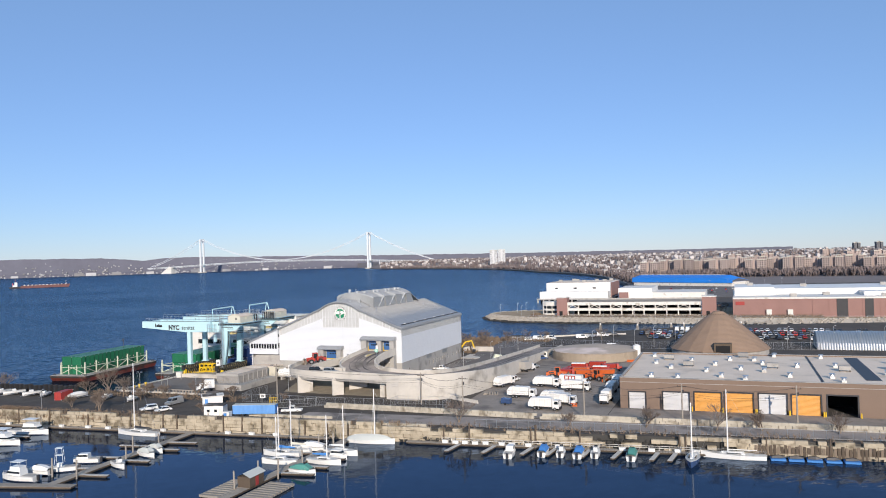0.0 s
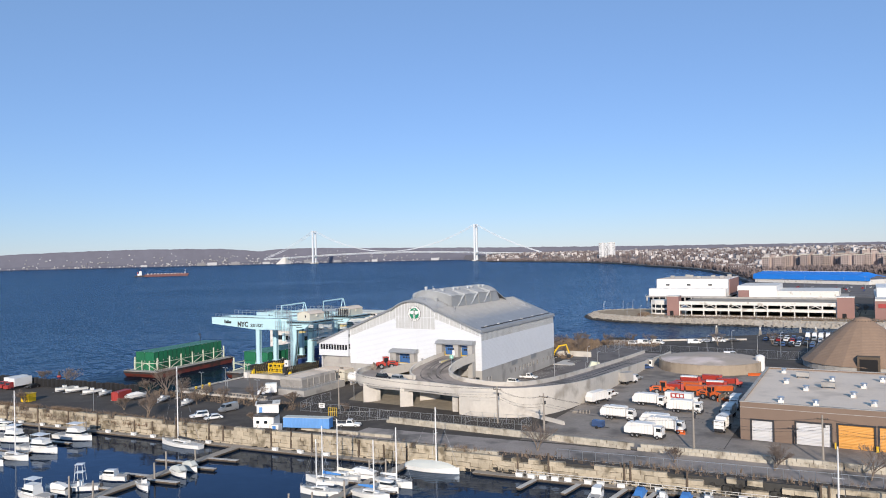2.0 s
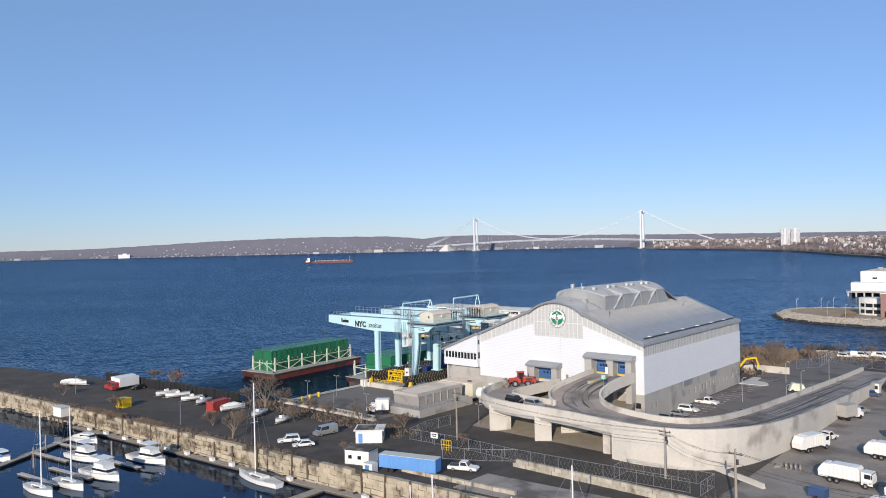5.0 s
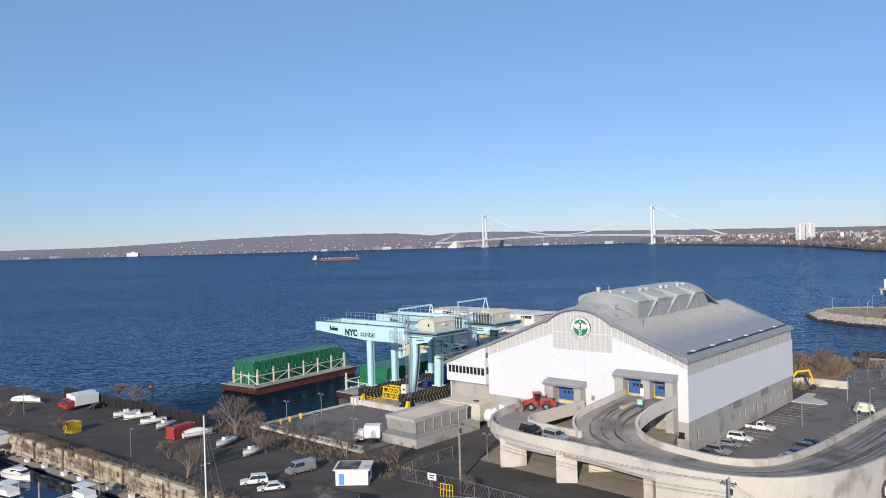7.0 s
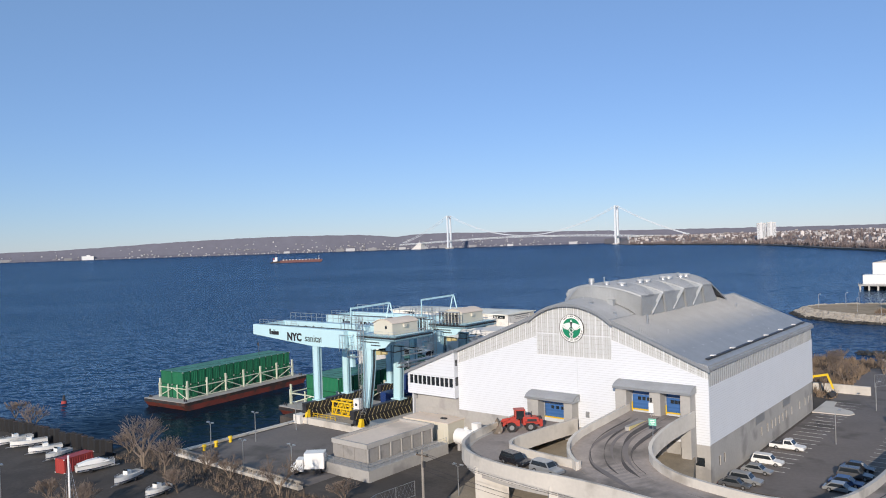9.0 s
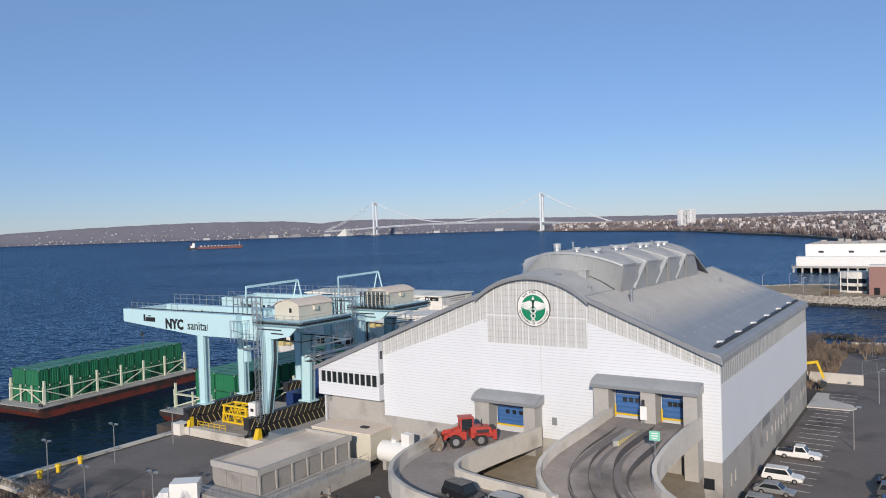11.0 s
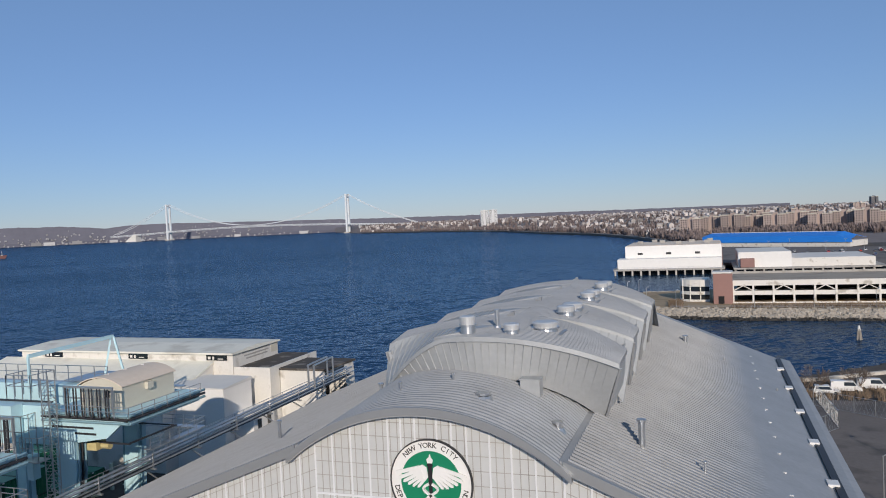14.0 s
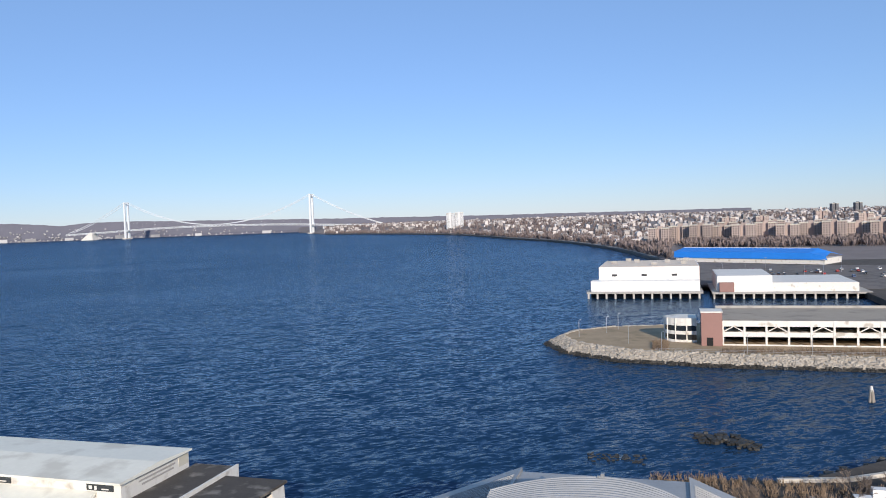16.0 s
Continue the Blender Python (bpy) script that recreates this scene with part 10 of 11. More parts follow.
part("pier_slab", Mesh().box(-36, -35, 3.0, 32, 44, 4.0), M_CONC_D, pier)
for k in range(13):
    part("pile", Mesh().rod((-35 + k * 5.4, -34, -2), (-35 + k * 5.4, -34, 3.0), 0.6, 0.6, 8), M_CONC, pier)
# black sheet paints the shade under the pier slab
part("dark_void", Mesh().box(-34, -28, -1, 31, -27, 3.0), M_DARK, pier)
part("lower_block", Mesh().box(-33.6, -32, 4, 30.4, -20, 10.4), M_WHITE, pier, "white lower block")
part("upper_block", Mesh().box(-29.6, -20, 4, 30.6, 42, 18.2), M_WHITE, pier, "white upper block")
part("roof", Mesh().box(-29.2, -19.6, 18.2, 30.2, 41.6, 18.35), M_GRAVEL_ROOF, pier, "grey flat roof")
part("side_wall", Mesh().box(30.6, -14, 4, 31.0, 40, 17.8), M_BRICK_RED, pier, "brown-pink side wall")
m = Mesh()
for x in (-20, -2, 16):
    m.box(x - 1.6, -20.08, 12.4, x + 1.6, -20.0, 13.8)
part("vent_grille", m, M_STEEL_D, pier)
for x, y in ((-22, 10), (-8, 24), (4, -4), (12, 20), (22, 6), (24, 34), (-14, 36)):
    t = thing("air_handler", -138 + x, 746 + y, 18.35, 0, "small grey rooftop unit", "air handler", "far rooftop units")
    part("body", Mesh().box(-1.8, -1.2, 0, 1.8, 1.2, 1.9), M_CONC_D, t)
m = Mesh()
railing(m, [(-36, -35, 4), (32, -35, 4)], 1.2, 3.0, 0.05)
part("railing", m, M_STEEL, pier)
st2 = thing("shop_block", -61, 739, 0, 0, "long low white shop block on a piled pier", "building")
part("pier_slab", Mesh().box(-40, -30, 2.8, 44, 30, 3.8), M_CONC_D, st2)
for k in range(16):
    part("pile", Mesh().rod((-39 + k * 5.4, -29, -2), (-39 + k * 5.4, -29, 2.8), 0.6, 0.6, 8), M_CONC, st2)
# painted shade under this slab as well
part("dark_void", Mesh().box(-40, -24, -1, 44, -23, 2.8), M_DARK, st2)
part("tall_block", Mesh().box(-37, -26, 3.8, -7, 26, 13.0), M_WHITE, st2, "white tall block")
part("low_block", Mesh().box(-7, -26, 3.8, 38, 26, 8.8), M_WHITE_D, st2, "white low block")
part("roof", Mesh().box(-36.6, -25.6, 13.0, -7.4, 25.6, 13.15).box(-6.8, -25.6, 8.8, 37.6, 25.6, 8.95), M_WHITE_ROOF, st2)
part("brick_corner", Mesh().box(-36.0, -30, 4, -28, -26.1, 9.4), M_BRICK_RED, st2)
mall = thing("brick_store", 75, 575, GROUND, 0, "long reddish-brown brick store with a white flat roof", "building")
part("wall", Mesh().box(-75, -55, 0, 140, 50, 11.6), M_BRICK_RED, mall, "reddish-brown panelled brick wall")
for k in range(24):
    part("pilaster", Mesh().box(-75 + k * 9 - 0.25, -55.2, 0, -75 + k * 9 + 0.25, -55, 11.4), M_BRICK_RED, mall)
part("cornice", Mesh().box(-75.2, -55.3, 10.9, 140, -55.0, 11.9), M_WHITE_D, mall)
part("roof", Mesh().box(-75, -54.9, 11.6, 140, 50, 11.75), M_WHITE_ROOF, mall, "white membrane roof")
# dark slabs stand proud of the wall; their colour gives recess shade
for xa, xb in ((-17.0, -11.0), (-2.0, 2.5)):
    part("recess", Mesh().box(xa, -55.25, 0, xb, -54.95, 11.2), M_STEEL_D, mall, "dark slab painted as the shade of a recessed entrance")
part("roof_block", Mesh().box(-60, -20, 11.7, 60, 40, 15.5).box(0, -40, 11.7, 120, -5, 14.2).box(-74, -30, 11.7, -50, 20, 17), M_WHITE, mall, "white raised roof blocks")
part("red_sign", Mesh().box(-73.6, -55.4, 7.2, -68.4, -55.22, 9.4), M_RED, mall, "small red shop sign shape")
part("entrance_frame", Mesh().box(-56, -56.5, 0, -53, -55.1, 4.5).box(-44, -56.5, 0, -41, -55.1, 4.5), M_WHITE_D, mall)
for x, y, z in ((-40, -45, 11.75), (-20, -30, 11.75), (10, -48, 11.75), (30, -25, 14.2), (-30, 10, 15.5), (20, 20, 15.5), (55, -20, 14.2), (90, -15, 14.2), (-64, 0, 17), (45, 30, 15.5)):
    t = thing("air_handler", 75 + x, 575 + y, GROUND + z, 0, "small grey rooftop unit", "air handler", "far rooftop units")
    part("body", Mesh().box(-2, -1.3, 0, 2, 1.3, 1.9), M_CONC_D, t)
blue_s = thing("blue_roofed_store", -60, 975, GROUND, -31, "very long low store under a bright blue roof", "building")
part("wall", Mesh().box(-62, -10, 0, 74, 26, 5.0), M_WHITE_D, blue_s)
part("blue_roof", Mesh().loft([[(x, -11, 4.0), (x, -10.5, 9.6), (x, 8, 12.6), (x, 26, 9.0)] for x in (-64, 62)] + [[(76, -11, 4.0), (75, -10.5, 6.6), (72, 8, 9.0), (75, 26, 6.0)]]), M_BLUE_ROOF, blue_s, "bright blue cladding and roof")
part("white_ridge", Mesh().box(-64, 7, 12.5, 55, 9, 12.9), M_WHITE, blue_s)
solid("pavement", Mesh().prism([(-120, 765), (90, 690), (110, 900), (-20, 925), (-100, 985)], 2.0, 3.6), M_ASPHALT, "asphalt car park behind the shops", "pavement")
solid("ground", Mesh().prism([(-20, 600), (600, 600), (600, 1000), (-60, 985), (-122, 985), (-122, 764), (-20, 764)], -1, 3.45), M_YARD, "paved ground round the shops", "ground")
rng = random.Random(31)
for k in range(70):
    y = rng.choice([800, 806, 822, 828, 846, 852, 870])
    x = rng.uniform(-95, 70)
    park(rng.choice(["sedan", "suv"]), rng.choice(tones), x, y, 90 + rng.choice([0, 180]), 3.62)
for k in range(10):
    lamp_post(-90 + k * 17, 790 + (k % 3) * 30, 11, "tall slim car park lamp post", 2, 3.6)
for x, y in ((-150, 556), (-160, 545), (-140, 530), (-128, 517), (-100, 514.5), (-80, 514), (-60, 513.5), (-40, 513.5), (-146, 566)):
    lamp_post(x, y, 6.5, "slim promenade lamp post on the spit", 1)
pr = thing("promenade_railing", -100, 514.2, GROUND, 0, "thin steel railing along the spit promenade", "railing")
m = Mesh()
railing(m, [(-30, 1.6, 0), (-10, 0, 0), (200, -1.5, 0)], 1.1, 3.0, 0.04)
part("rail", m, M_STEEL, pr)
hedge = thing("dry_hedge", -60, 516.5, GROUND, 0, "brown leafless hedge before the parking deck", "hedge", kind="stuff")
m = Mesh()
for k in range(2200):
    tuft(m, rng.uniform(-48, 110), rng.gauss(0.6, 0.9), 0, rng.uniform(0.7, 2.2), rng, 4)
for k in range(260):
    tuft(m, rng.uniform(-71, -66), rng.uniform(2, 16), 0, rng.uniform(0.8, 2.4), rng, 5)
part("stems", m, M_SCRUB, hedge)
for i, x in enumerate((-15, -8, -30, -5, 3)):
    tree(x, 545 + (i * 7) % 30, GROUND, 9, 200 + i, "bare leafless tree beside the parking deck")


# ---- town, bridge and hills in the distance ----
EYE0 = Vector((-125, 240, 0))
SHORE = [(-27.5, 4200), (-26.2, 3600), (-25.6, 3250), (-15.9, 2296), (-11.7, 1712), (-7.6, 1402), (-5.1, 1178), (-3.5, 1041), (-1.5, 866), (0.2, 760), (0.6, 700), (1.2, 745), (75, 745)]


def shore_r(b):
    for (b0, r0), (b1, r1) in zip(SHORE, SHORE[1:]):
        if b0 <= b <= b1:
            return r0 + (r1 - r0) * (b - b0) / (b1 - b0)
    return 745


def step01(a, b, v):
    u = min(1, max(0, (v - a) / (b - a)))
    return u * u * (3 - 2 * u)


def town_z(b, r):
    inland = r - shore_r(b)
    return 3.3 + 20 * step01(1250, 2600, r) * step01(20, 500, inland) + 6 * step01(2600, 4300, r) * step01(50, 600, inland)


def polar(b, r, z):
    a = radians(b)
    return (EYE0.x + r * math.sin(a), EYE0.y + r * math.cos(a), z)


m = Mesh()
bs = [-27.4 + k * (102.4 / 128) for k in range(129)]
grid = []
for b in bs:
    r0 = shore_r(b)
    row = [polar(b, r0, -1.0)]
    for k in range(40):
        r = r0 + (4560 - r0) * (k / 39) ** 1.5
        row.append(polar(b, r, town_z(b, r)))
    grid.append(row)
m.loft(grid)
solid("ground", m, M_CITY_LAND, "brownish winter town ground rising inland", "ground")
# seawall and shore road
sw = Mesh()
rows = []
for b in [-25.5 + k * 0.4 for k in range(63)]:
    r = shore_r(b)
    rows.append([polar(b, r - 5, -1), polar(b, r - 5, 2.6), polar(b, r + 1, 3.6), polar(b, r + 1, -1)])
sw.loft(rows)
solid("trim", sw, M_ROCK_D, "dark stone seawall of the curving shore", "seawall")
rows = [[polar(b, shore_r(b) + 4, 3.6), polar(b, shore_r(b) + 16, 3.7)] for b in [-24 + k * 0.4 for k in range(59)]]
solid("road", Mesh().loft(rows), M_CONC_D, "pale shore parkway", "road")

rng = random.Random(77)
houses = thing("town_houses", 300, 2000, 0, 0, "densely built small pale town houses in the distance", "houses", kind="stuff")
m = Mesh()


def house(m, x, y, z, w, d, h, turn):
    c, s = math.cos(turn), math.sin(turn)
    pts = []
    for dx, dy, dz in ((-w, -d, -2), (w, -d, -2), (w, d, -2), (-w, d, -2), (-w, -d, h), (w, -d, h), (w, d, h), (-w, d, h), (-w, 0, h + w * 0.5), (w, 0, h + w * 0.5)):
        pts.append((x + dx * c - dy * s, y + dx * s + dy * c, z + dz))
    m.add(pts, [(0, 1, 5, 4), (1, 2, 6, 9, 5), (2, 3, 7, 6), (3, 0, 4, 8, 7), (4, 5, 9, 8), (6, 7, 8, 9)])


n = 0
while n < 2600:
    b = rng.uniform(-25.5, 34) if n % 3 else rng.uniform(-8, 32)
    r0 = shore_r(b)
    r = r0 + 60 + (4450 - r0 - 60) * rng.random() ** 1.25
    if r < 1560 and b > -1.0 and r > 1050:
        r += 520
    if r < 1100 and b > -3:
        continue
    p = polar(b, r, town_z(b, r))
    k = 1 + 0.35 * (r > 2600)
    house(m, p[0] - 300, p[1] - 2000, p[2], rng.uniform(3, 6.5) * k, rng.uniform(3, 6) * k, rng.uniform(4, 7.5) * (1 if rng.random() < 0.93 else 1.9), rng.choice([0.35, 1.92]) + rng.uniform(-0.05, 0.05))
    n += 1
part("house_rows", m, M_HOUSES, houses)
woods = thing("town_trees", 300, 2000, 0, 0, "bare brown winter trees among the distant houses", "trees", kind="stuff")
m = Mesh()


def far_tree(m, x, y, z, h, rng, n=9):
    for k in range(n):
        a = rng.uniform(0, 6.28)
        r = rng.uniform(0.15, 0.55) * h
        zz = z + h * rng.uniform(0.55, 1.05)
        w = h * 0.10
        q = a + 1.57
        m.add([(x + 0.2 * r * math.cos(q), y + 0.2 * r * math.sin(q), z - 1), (x + r * math.cos(a) - w * math.cos(q), y + r * math.sin(a) - w * math.sin(q), zz - h * 0.12), (x + r * math.cos(a) * 0.8, y + r * math.sin(a) * 0.8, zz + h * 0.1), (x + r * math.cos(a) + w * math.cos(q), y + r * math.sin(a) + w * math.sin(q), zz - h * 0.12)], [(0, 1, 2, 3)])


n = 0
while n < 7500:
    b = rng.uniform(-25.5, 34)
    r0 = shore_r(b)
    if n % 12 == 0 and b < 0:
        r = r0 + rng.uniform(14, 140)
    else:
        r = r0 + 25 + (4400 - r0) * rng.random() ** 1.6
    if r < 1000 and b > 0.2:
        continue
    p = polar(b, r, town_z(b, r))
    far_tree(m, p[0] - 300, p[1] - 2000, p[2], rng.uniform(6, 12), rng)
    n += 1
for k in range(900):
    b, r = rng.uniform(1, 34), rng.uniform(1000, 1120)
    p = polar(b, r, town_z(b, r))
    far_tree(m, p[0] - 300, p[1] - 2000, p[2], rng.uniform(7, 12), rng)
part("bare_crowns", m, M_FAR_TREE, woods)


def apartment(label, w, d, floors, paint, group="apartment blocks"):
    t = thing("apartment_building", 0, 0, 0, 0, label, "building", group)
    h = floors * 3.3
    part("wall", Mesh().box(-w / 2, -d / 2, -3, -w * 0.12, d / 2, h).box(w * 0.12, -d / 2, -3, w / 2, d / 2, h).box(-w * 0.12, -d * 0.22, -3, w * 0.12, d / 2, h), paint, t)
    part("parapet", Mesh().box(-w / 2 - 0.2, -d / 2 - 0.2, h, -w * 0.12, d / 2, h + 1.0).box(w * 0.12, -d / 2 - 0.2, h, w / 2 + 0.2, d / 2, h + 1.0), M_BEIGE, t)
    part("roof_house", Mesh().box(-w * 0.1, -d * 0.1, h, w * 0.1, d * 0.3, h + 3.4), paint, t)
    m = Mesh()
    for f in range(floors):
        z = 1.0 + f * 3.3
        for k in range(3):
            for s in (-1, 1):
                x = s * (w * 0.19 + k * w * 0.115)
                m.box(x - 0.75, -d / 2 - 0.06, z, x + 0.75, -d / 2 + 0.02, z + 1.6)
        for k in range(4):
            y = -d * 0.36 + k * d * 0.23
            m.box(w / 2 - 0.02, y - 0.7, z, w / 2 + 0.06, y + 0.7, z + 1.6)
            m.box(-w / 2 - 0.06, y - 0.7, z, -w / 2 + 0.02, y + 0.7, z + 1.6)
    tagged(part("window_rows", m, M_GLASS, t), kind="stuff")
    return t


apt = apartment("brown brick apartment block of seven storeys", 30, 18, 7, M_APT)
tall = apartment("tall pale apartment slab on the far shore", 28, 16, 16, M_LAP_GREY, "far towers")
first = True
for i in range(17):
    b = -0.6 + i * 1.42
    r = 1150 + 26 * (i % 2) + 3.0 * i
    p = polar(b, r, 3.2)
    m4 = pose(p[0], p[1], p[2] + 0.1 + (1.6 * (i % 3)), 0, 0, -14 + 3 * (i % 2))
    if first:
        apt.matrix_world, first = m4, False
    else:
        copy_thing(apt, m4)
for i in range(9):
    b = 4 + i * 3.1
    p = polar(b, 1330 + 40 * (i % 2), 6)
    copy_thing(apt, pose(p[0], p[1], p[2], 0, 0, -10))
p = polar(-15.85, 2600, 0)
tall.matrix_world = pose(p[0] - 9, p[1], 15, 0, 0, 20)
copy_thing(tall, pose(p[0] + 20, p[1] + 9, 16, 0, 0, 20))
dark_t = apartment("dark grey apartment tower on the skyline", 22, 20, 12, M_TOWER, "far towers")
p = polar(10.75, 2900, 0)
dark_t.matrix_world = pose(p[0], p[1], 16, 0, 0, 10)
p = polar(12.15, 2900, 0)
copy_thing(dark_t, pose(p[0], p[1], 17, 0, 0, 10))
for b, r, z, s in ((9.9, 2150, 14, 0), (4.0, 1800, 8, 0), (6.2, 1900, 8, 0), (12.5, 1750, 10, 0), (14.4, 1700, 10, 0)):
    p = polar(b, r, 0)
    copy_thing(apt, pose(p[0], p[1], z, 0, 0, 15))

# suspension bridge
bridge = thing("suspension_bridge", -2305, 3564, 0, 0, "pale grey steel suspension bridge across the strait", "bridge")
TL, TR = Vector((-2839.5 + 2305, 3556.5 - 3564, 0)), Vector((-1779.6 + 2305, 3566.7 - 3564, 0))
ax = (TR - TL).normalized()
nx = Vector((-ax.y, ax.x, 0))
for c in (TL, TR):
    tw = part("tower", Mesh().box(c.x - 14, c.y - 22, -3, c.x + 14, c.y + 22, 5), M_CONC, bridge, "tower footing and twin legs")
    for s in (-1, 1):
        o = c + nx * 13.5 * s
        leg = Mesh()
        leg.loft([[(o.x - 4.6, o.y - 4.6, 5), (o.x + 4.6, o.y - 4.6, 5), (o.x + 4.6, o.y + 4.6, 5), (o.x - 4.6, o.y + 4.6, 5)], [(o.x - 3.8, o.y - 3.8, 192), (o.x + 3.8, o.y - 3.8, 192), (o.x + 3.8, o.y + 3.8, 192), (o.x - 3.8, o.y + 3.8, 192)]], closed=True, caps=True)
        part("leg", leg, M_BRIDGE, tw)
    a, b = c + nx * 13.5, c - nx * 13.5
    part("portal", Mesh().beam(a + Vector((0, 0, 184)), b + Vector((0, 0, 184)), 7, 14).beam(a + Vector((0, 0, 40)), b + Vector((0, 0, 40)), 7, 8), M_BRIDGE, tw)


def deck_z(u):
    """Deck height along the bridge: 0 at the left tower, 1 at the right one."""
    return 58 - 26 * (u - 0.5) ** 2 * 1.6 if -0.1 < u < 1.1 else (58 - 26 * 0.36 * 1.6 - (abs(u - 0.5) - 0.6) * 34)


span = (TR - TL).length
us = [-0.36 + k * 0.02 for k in range(118)]
top, bot = [], []
for u in us:
    p = TL + ax * span * u
    z = max(12, deck_z(u))
    top.append([p + nx * 13 + Vector((0, 0, z)), p - nx * 13 + Vector((0, 0, z)), p - nx * 13 + Vector((0, 0, z - 2.2)), p + nx * 13 + Vector((0, 0, z - 2.2))])
    bot.append([p + nx * 12 + Vector((0, 0, z - 7)), p - nx * 12 + Vector((0, 0, z - 7)), p - nx * 12 + Vector((0, 0, z - 8)), p + nx * 12 + Vector((0, 0, z - 8))])
part("upper_deck", Mesh().loft(top, closed=True, caps=True), M_BRIDGE, bridge)
part("lower_deck", Mesh().loft(bot[:76], closed=True, caps=True), M_BRIDGE, bridge)
m = Mesh()
for k in range(0, 75):
    for s in (0, 1):
        m.beam(top[k][s], bot[k + 1][s], 0.9)
        m.beam(bot[k][s], top[k + 1][s], 0.9)
tagged(part("truss_web", m, M_BRIDGE, bridge), kind="stuff")
m = Mesh()
for k in range(2, 118, 3):
    if k > 68:
        p = TL + ax * span * us[k]
        for s in (-1, 1):
            m.beam(p + nx * 9 * s, p + nx * 9 * s + Vector((0, 0, max(12, deck_z(us[k])) - 2)), 3.0)
part("viaduct_piers", m, M_BRIDGE, bridge)
sus = Mesh()
for s in (-1, 1):
    m = Mesh()
    prev = None
    for k in range(41):
        u = k / 40
        z = 61 + 131 * (2 * u - 1) ** 2
        p = TL + ax * span * u + nx * 13.5 * s + Vector((0, 0, z))
        if prev:
            m.rod(prev, p, 1.3, 1.3, 5)
        prev = p
        if k % 2 == 0 and 0 < k < 40:
            sus.rod(p, TL + ax * span * u + nx * 13.5 * s + Vector((0, 0, deck_z(u))), 0.12, 0.12, 3)
    for c, d, u in ((TL, -1, -0.34), (TR, 1, 1.34)):
        prev = None
        for k in range(13):
            w = k / 12
            p = c + ax * d * 0.34 * span * w + nx * 13.5 * s + Vector((0, 0, 192 + (40 - 192) * w - 26 * 4 * w * (1 - w) * 0.5))
            if prev:
                m.rod(prev, p, 1.3, 1.3, 5)
            prev = p
    part("main_cable", m, M_BRIDGE, bridge, "thin main cable")
tagged(part("hanger_cable", sus, M_BRIDGE, bridge), kind="stuff")
q = TL - ax * span * 0.22
part("anchorage", Mesh().loft([[(q.x - 50, q.y - 20, -2), (q.x + 30, q.y - 20, -2), (q.x + 30, q.y + 20, -2), (q.x - 50, q.y + 20, -2)], [(q.x + 5, q.y - 18, 36), (q.x + 28, q.y - 18, 38), (q.x + 28, q.y + 18, 38), (q.x + 5, q.y + 18, 36)]], closed=True, caps=True), M_WHITE_D, bridge, "pale concrete anchorage")

# hills of the opposite shore
HILL = [(-84, 45), (-78, 52), (-72, 57), (-67, 60), (-63, 72), (-60, 84), (-57, 92), (-54, 98), (-51, 101), (-48, 99), (-45.5, 96), (-43, 78), (-41.5, 90), (-39, 92), (-36, 86), (-33, 82), (-30, 78), (-26, 72), (-20, 66), (-14, 60), (-8, 56), (0, 52), (10, 50), (40, 50)]


def hill_top(b):
    for (b0, h0), (b1, h1) in zip(HILL, HILL[1:]):
        if b0 <= b <= b1:
            return h0 + (h1 - h0) * (b - b0) / (b1 - b0)
    return 45


def hill_r(b):
    """Distance of the opposite shore."""
    r = 4820 - 140 * step01(-38, -30, b)
    return r / math.cos(radians(min(0, b + 42)))


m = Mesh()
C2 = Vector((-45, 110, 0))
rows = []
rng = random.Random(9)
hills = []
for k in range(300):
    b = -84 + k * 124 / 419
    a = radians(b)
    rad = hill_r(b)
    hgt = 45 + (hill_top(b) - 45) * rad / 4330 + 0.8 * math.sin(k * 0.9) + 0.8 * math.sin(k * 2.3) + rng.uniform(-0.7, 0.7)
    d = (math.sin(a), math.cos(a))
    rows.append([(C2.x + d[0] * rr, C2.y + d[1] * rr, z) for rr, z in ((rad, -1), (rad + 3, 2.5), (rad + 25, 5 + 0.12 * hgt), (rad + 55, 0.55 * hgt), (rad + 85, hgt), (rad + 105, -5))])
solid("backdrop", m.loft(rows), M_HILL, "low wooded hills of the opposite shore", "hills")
hh = thing("shore_houses", -3300, 3000, 0, 0, "tiny pale houses scattered over the far hillside", "houses", kind="stuff")
m = Mesh()
for k in range(420):
    b = rng.triangular(-80, -27.5, -42)
    a = radians(b)
    v = rng.random() ** 2.4
    rr = hill_r(b) + 4 + 72 * v
    hgt = hill_top(b)
    z = 2 + v * 0.8 * hgt
    house(m, C2.x + math.sin(a) * rr + 3300, C2.y + math.cos(a) * rr - 3000, z, rng.uniform(2, 5), rng.uniform(2, 4), rng.uniform(2, 4), rng.uniform(0, 3))
for k in range(22):
    b = rng.uniform(-80, -28)
    a = radians(b)
    house(m, C2.x + math.sin(a) * (hill_r(b) + 2) + 3300, C2.y + math.cos(a) * (hill_r(b) + 2) - 3000, 2, rng.uniform(8, 30), 6, rng.uniform(1, 3), -a)
part("house_rows", m, M_HOUSE_FAR, hh)
arena = thing("white_hall", C2.x + math.sin(radians(-64.6)) * (hill_r(-64.6) - 14), C2.y + math.cos(radians(-64.6)) * (hill_r(-64.6) - 14), 0, 64, "wide white hall on the far shore", "building")
part("body", Mesh().box(-34, -12, 0, 34, 12, 24), M_WHITE, arena)
part("roof_block", Mesh().box(-8, -8, 24, 14, 8, 30), M_WHITE, arena)

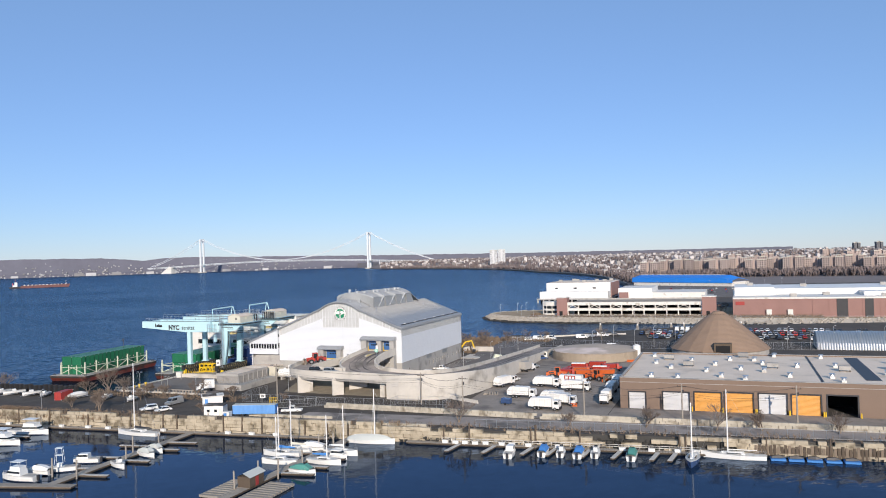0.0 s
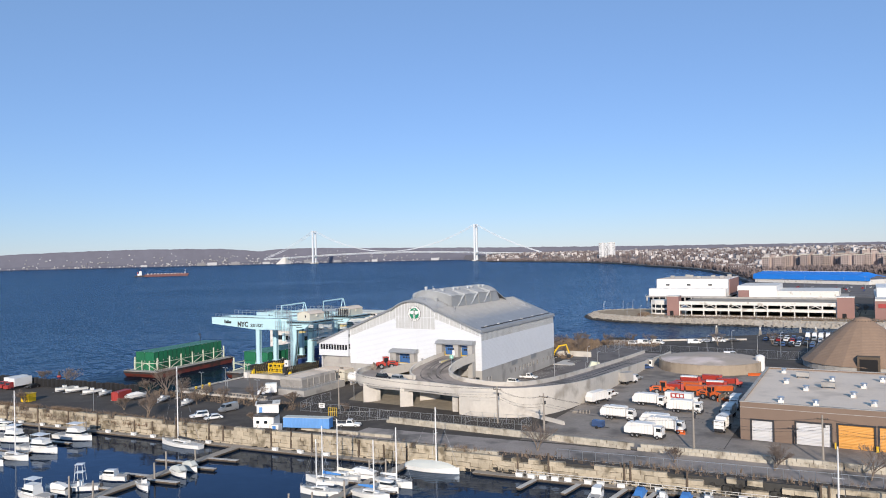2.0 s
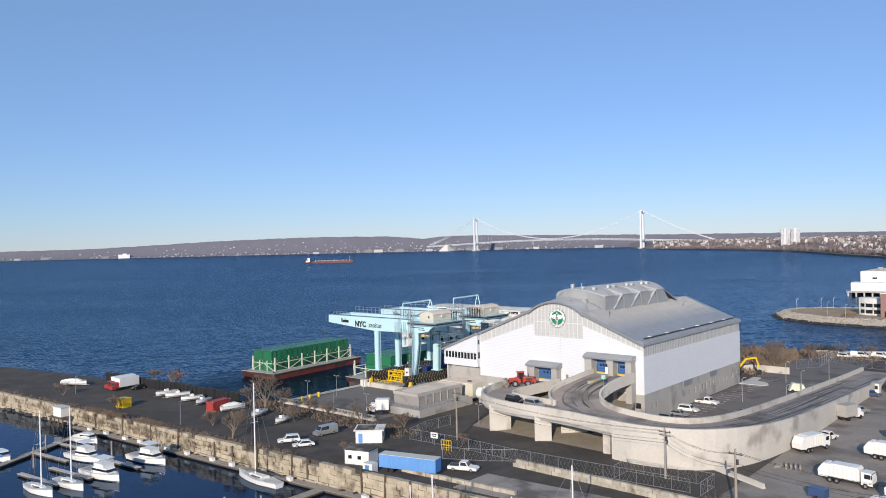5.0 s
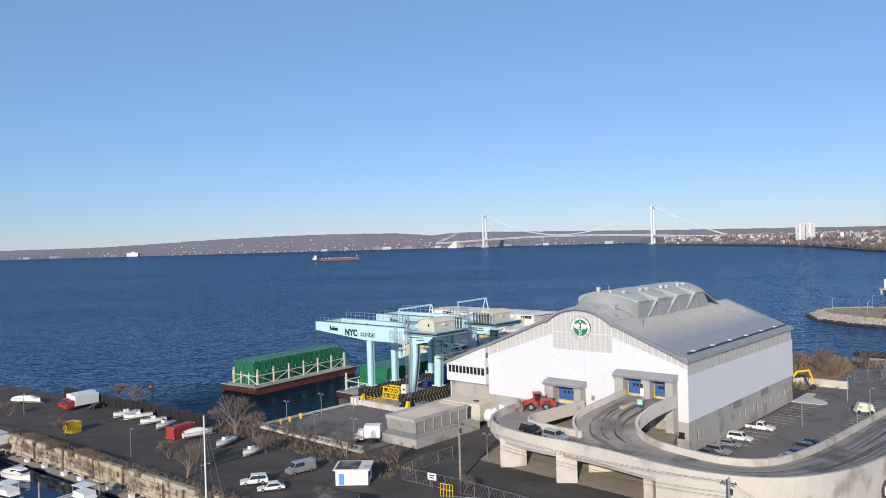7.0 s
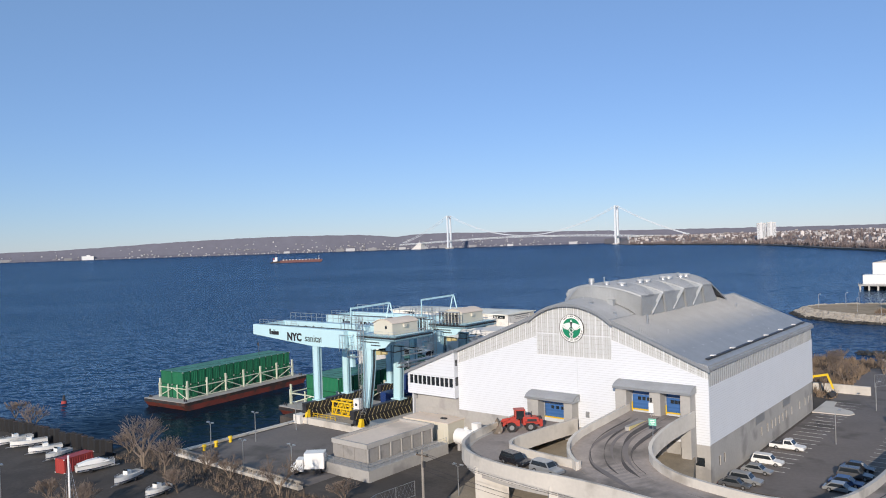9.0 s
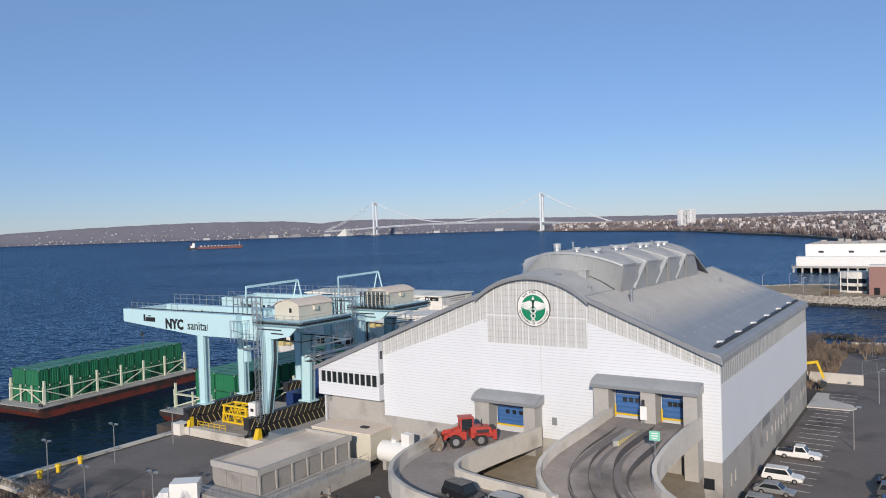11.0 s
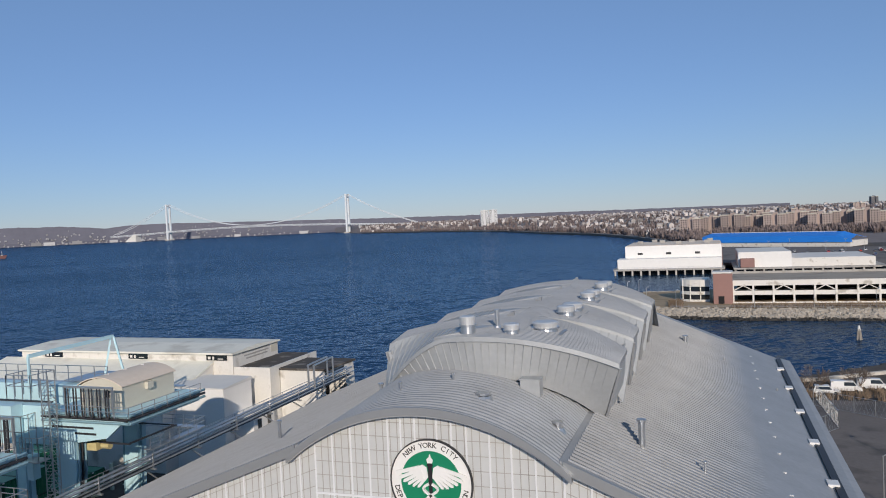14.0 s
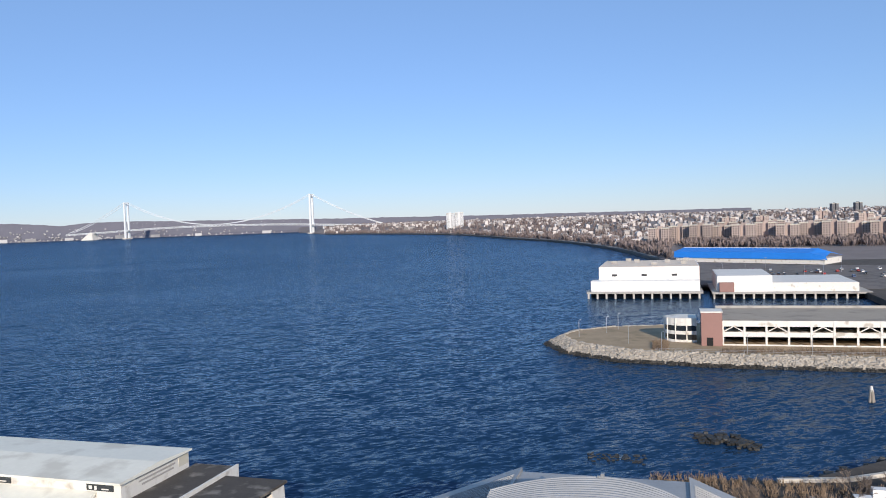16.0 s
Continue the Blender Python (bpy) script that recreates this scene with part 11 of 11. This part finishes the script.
# tanker barge with its tug out on the bay
shp = thing("tank_barge", -1650, 1450, 0, 47, "rust-red tank barge pushed by a small tug", "ship")
part("hull", Mesh().loft([[(-50, -10, -1), (58, -10, -1), (58, 10, -1), (-50, 10, -1)], [(-50, -10, 6), (62, -10, 7), (62, 10, 7), (-50, 10, 6)]], closed=True, caps=True), M_SHIP, shp)
m = Mesh()
for k in range(12):
    m.block(-42 + k * 8.5, (k % 3 - 1) * 4, 7, 3.5, 3, 2.2)
m.rod((52, 0, 6), (52, 0, 17), 0.4, 0.3)
part("deck_gear", m, M_WHITE_D, shp)
tug = part("tug", Mesh().loft([[(-74, -4.5, -1), (-50, -5, -1), (-50, 5, -1), (-74, 4.5, -1)], [(-76, -5, 3.4), (-50, -5.5, 4.5), (-50, 5.5, 4.5), (-76, 5, 3.4)]], closed=True, caps=True), M_HULL_BLACK, shp, "tug pushing the barge")
part("wheelhouse", Mesh().box(-68, -3.5, 3.5, -58, 3.5, 8).box(-64, -2.4, 8, -58, 2.4, 15), M_WHITE, tug)
part("funnel", Mesh().rod((-68, 0, 7), (-68, 0, 13), 1.2, 1.0, 8).rod((-61, 0, 15), (-61, 0, 24), 0.3, 0.2), M_RED, tug)
for x, y in ((-286, 232), (-1250, 1900)):
    by = thing("channel_buoy", x, y, 0, 0, "dark red navigation buoy on the water", "buoy", "channel buoys")
    part("float", Mesh().rod((0, 0, -0.6), (0, 0, 0.7), 0.9, 0.7, 12), M_RED, by)
    part("cage", Mesh().rod((0, 0, 0.7), (0, 0, 2.3), 0.5, 0.25, 8), M_STEEL_D, by)


# ---- stone bulkhead and block walls, piece by piece ----
bulk = thing("stone_bulkhead", -150, quay_y(-150), 0, math.degrees(math.atan(0.084)), "old bulkhead of large weathered tan stone blocks", "bulkhead")
rng = random.Random(13)
variants = []
for k in range(6):
    mm = Mesh()
    w, h = (1.5, 1.9, 2.3, 1.7, 2.1, 2.6)[k], 0.86
    j = lambda: rng.uniform(-0.05, 0.05)
    mm.add([(-w / 2 + j(), -0.55 + j(), j()), (w / 2 + j(), -0.55 + j(), j()), (w / 2, 0.6, 0), (-w / 2, 0.6, 0), (-w / 2 + j(), -0.5 + j(), h + j()), (w / 2 + j(), -0.5 + j(), h + j()), (w / 2, 0.6, h), (-w / 2, 0.6, h)],
           [(3, 2, 1, 0), (4, 5, 6, 7), (0, 1, 5, 4), (1, 2, 6, 5), (2, 3, 7, 6), (3, 0, 4, 7)])
    variants.append((w, mm.data("stone", M_STONE), mm))
rest = Mesh()
count = 0
for c in range(5):
    z = 0.05 + c * 0.92
    s = -195.0 + (c % 2) * 0.9
    while s < (66 if c == 4 else 300):
        w, me, mm = rng.choice(variants)
        if c == 4 and rng.random() < 0.12 or c == 3 and s > 66 and rng.random() < 0.35 or (118 < s < 150 and rng.random() < 0.55):
            s += w + 0.06
            continue
        off = rng.uniform(-0.18, 0.12) - (0.25 if c == 0 else 0)
        if 20 < s < 160 and count < 300:
            o = new("stone", me)
            o.parent = bulk
            o.matrix_basis = pose(s + w / 2, off, z, rng.uniform(-1.5, 1.5), rng.uniform(-1, 1), rng.uniform(-2, 2))
            count += 1
        else:
            rest.add([(x + s + w / 2, y + off, zz + z) for x, y, zz in mm.v], mm.f)
        s += w + 0.06
ob = part("stone_rest", rest, M_STONE, bulk)
ob["kind"] = "stuff"
part("core_fill", Mesh().box(-195, 0.55, -2, 320, 1.6, 3.35), M_ROCK_D, bulk)
part("bank", Mesh().slab_yz([(0.5, 3.3), (4.5, 3.3), (1.3, 4.5), (0.5, 4.5)], -195, 66), M_YARD, bulk, "earth bank behind the top stones")


def block_wall(x0, y0, x1, y1, courses, label, z=GROUND):
    ln = math.hypot(x1 - x0, y1 - y0)
    t = thing("block_wall", x0, y0, z, math.degrees(math.atan2(y1 - y0, x1 - x0)), label, "wall", "block walls")
    mm = Mesh().add([(-0.72, -0.36, 0), (0.72, -0.36, 0), (0.72, 0.36, 0), (-0.72, 0.36, 0), (-0.7, -0.34, 0.72), (0.7, -0.34, 0.72), (0.7, 0.34, 0.72), (-0.7, 0.34, 0.72)],
                    [(3, 2, 1, 0), (4, 5, 6, 7), (0, 1, 5, 4), (1, 2, 6, 5), (2, 3, 7, 6), (3, 0, 4, 7)])
    me = mm.data("block", M_BLOCK)
    for c in range(courses):
        s = 0.75 + (c % 2) * 0.75
        while s < ln - 0.7:
            o = new("block", me)
            o.parent = t
            o.matrix_basis = pose(s, rng.uniform(-0.08, 0.08), c * 0.74, 0, 0, rng.uniform(-2.5, 2.5) + (180 if rng.random() < 0.5 else 0))
            s += 1.49


block_wall(-111, 204.4, -47, 203.4, 2, "retaining wall of stacked pale concrete blocks")
block_wall(-47, 203.4, 60, 207.4, 2, "retaining wall of stacked pale concrete blocks")
block_wall(-126, 189.0, -100, 191.0, 1, "line of loose concrete blocks along the bulkhead")
block_wall(-84, quay_y(-84) + 1.6, -72, quay_y(-72) + 1.6, 1, "line of loose concrete blocks along the bulkhead")
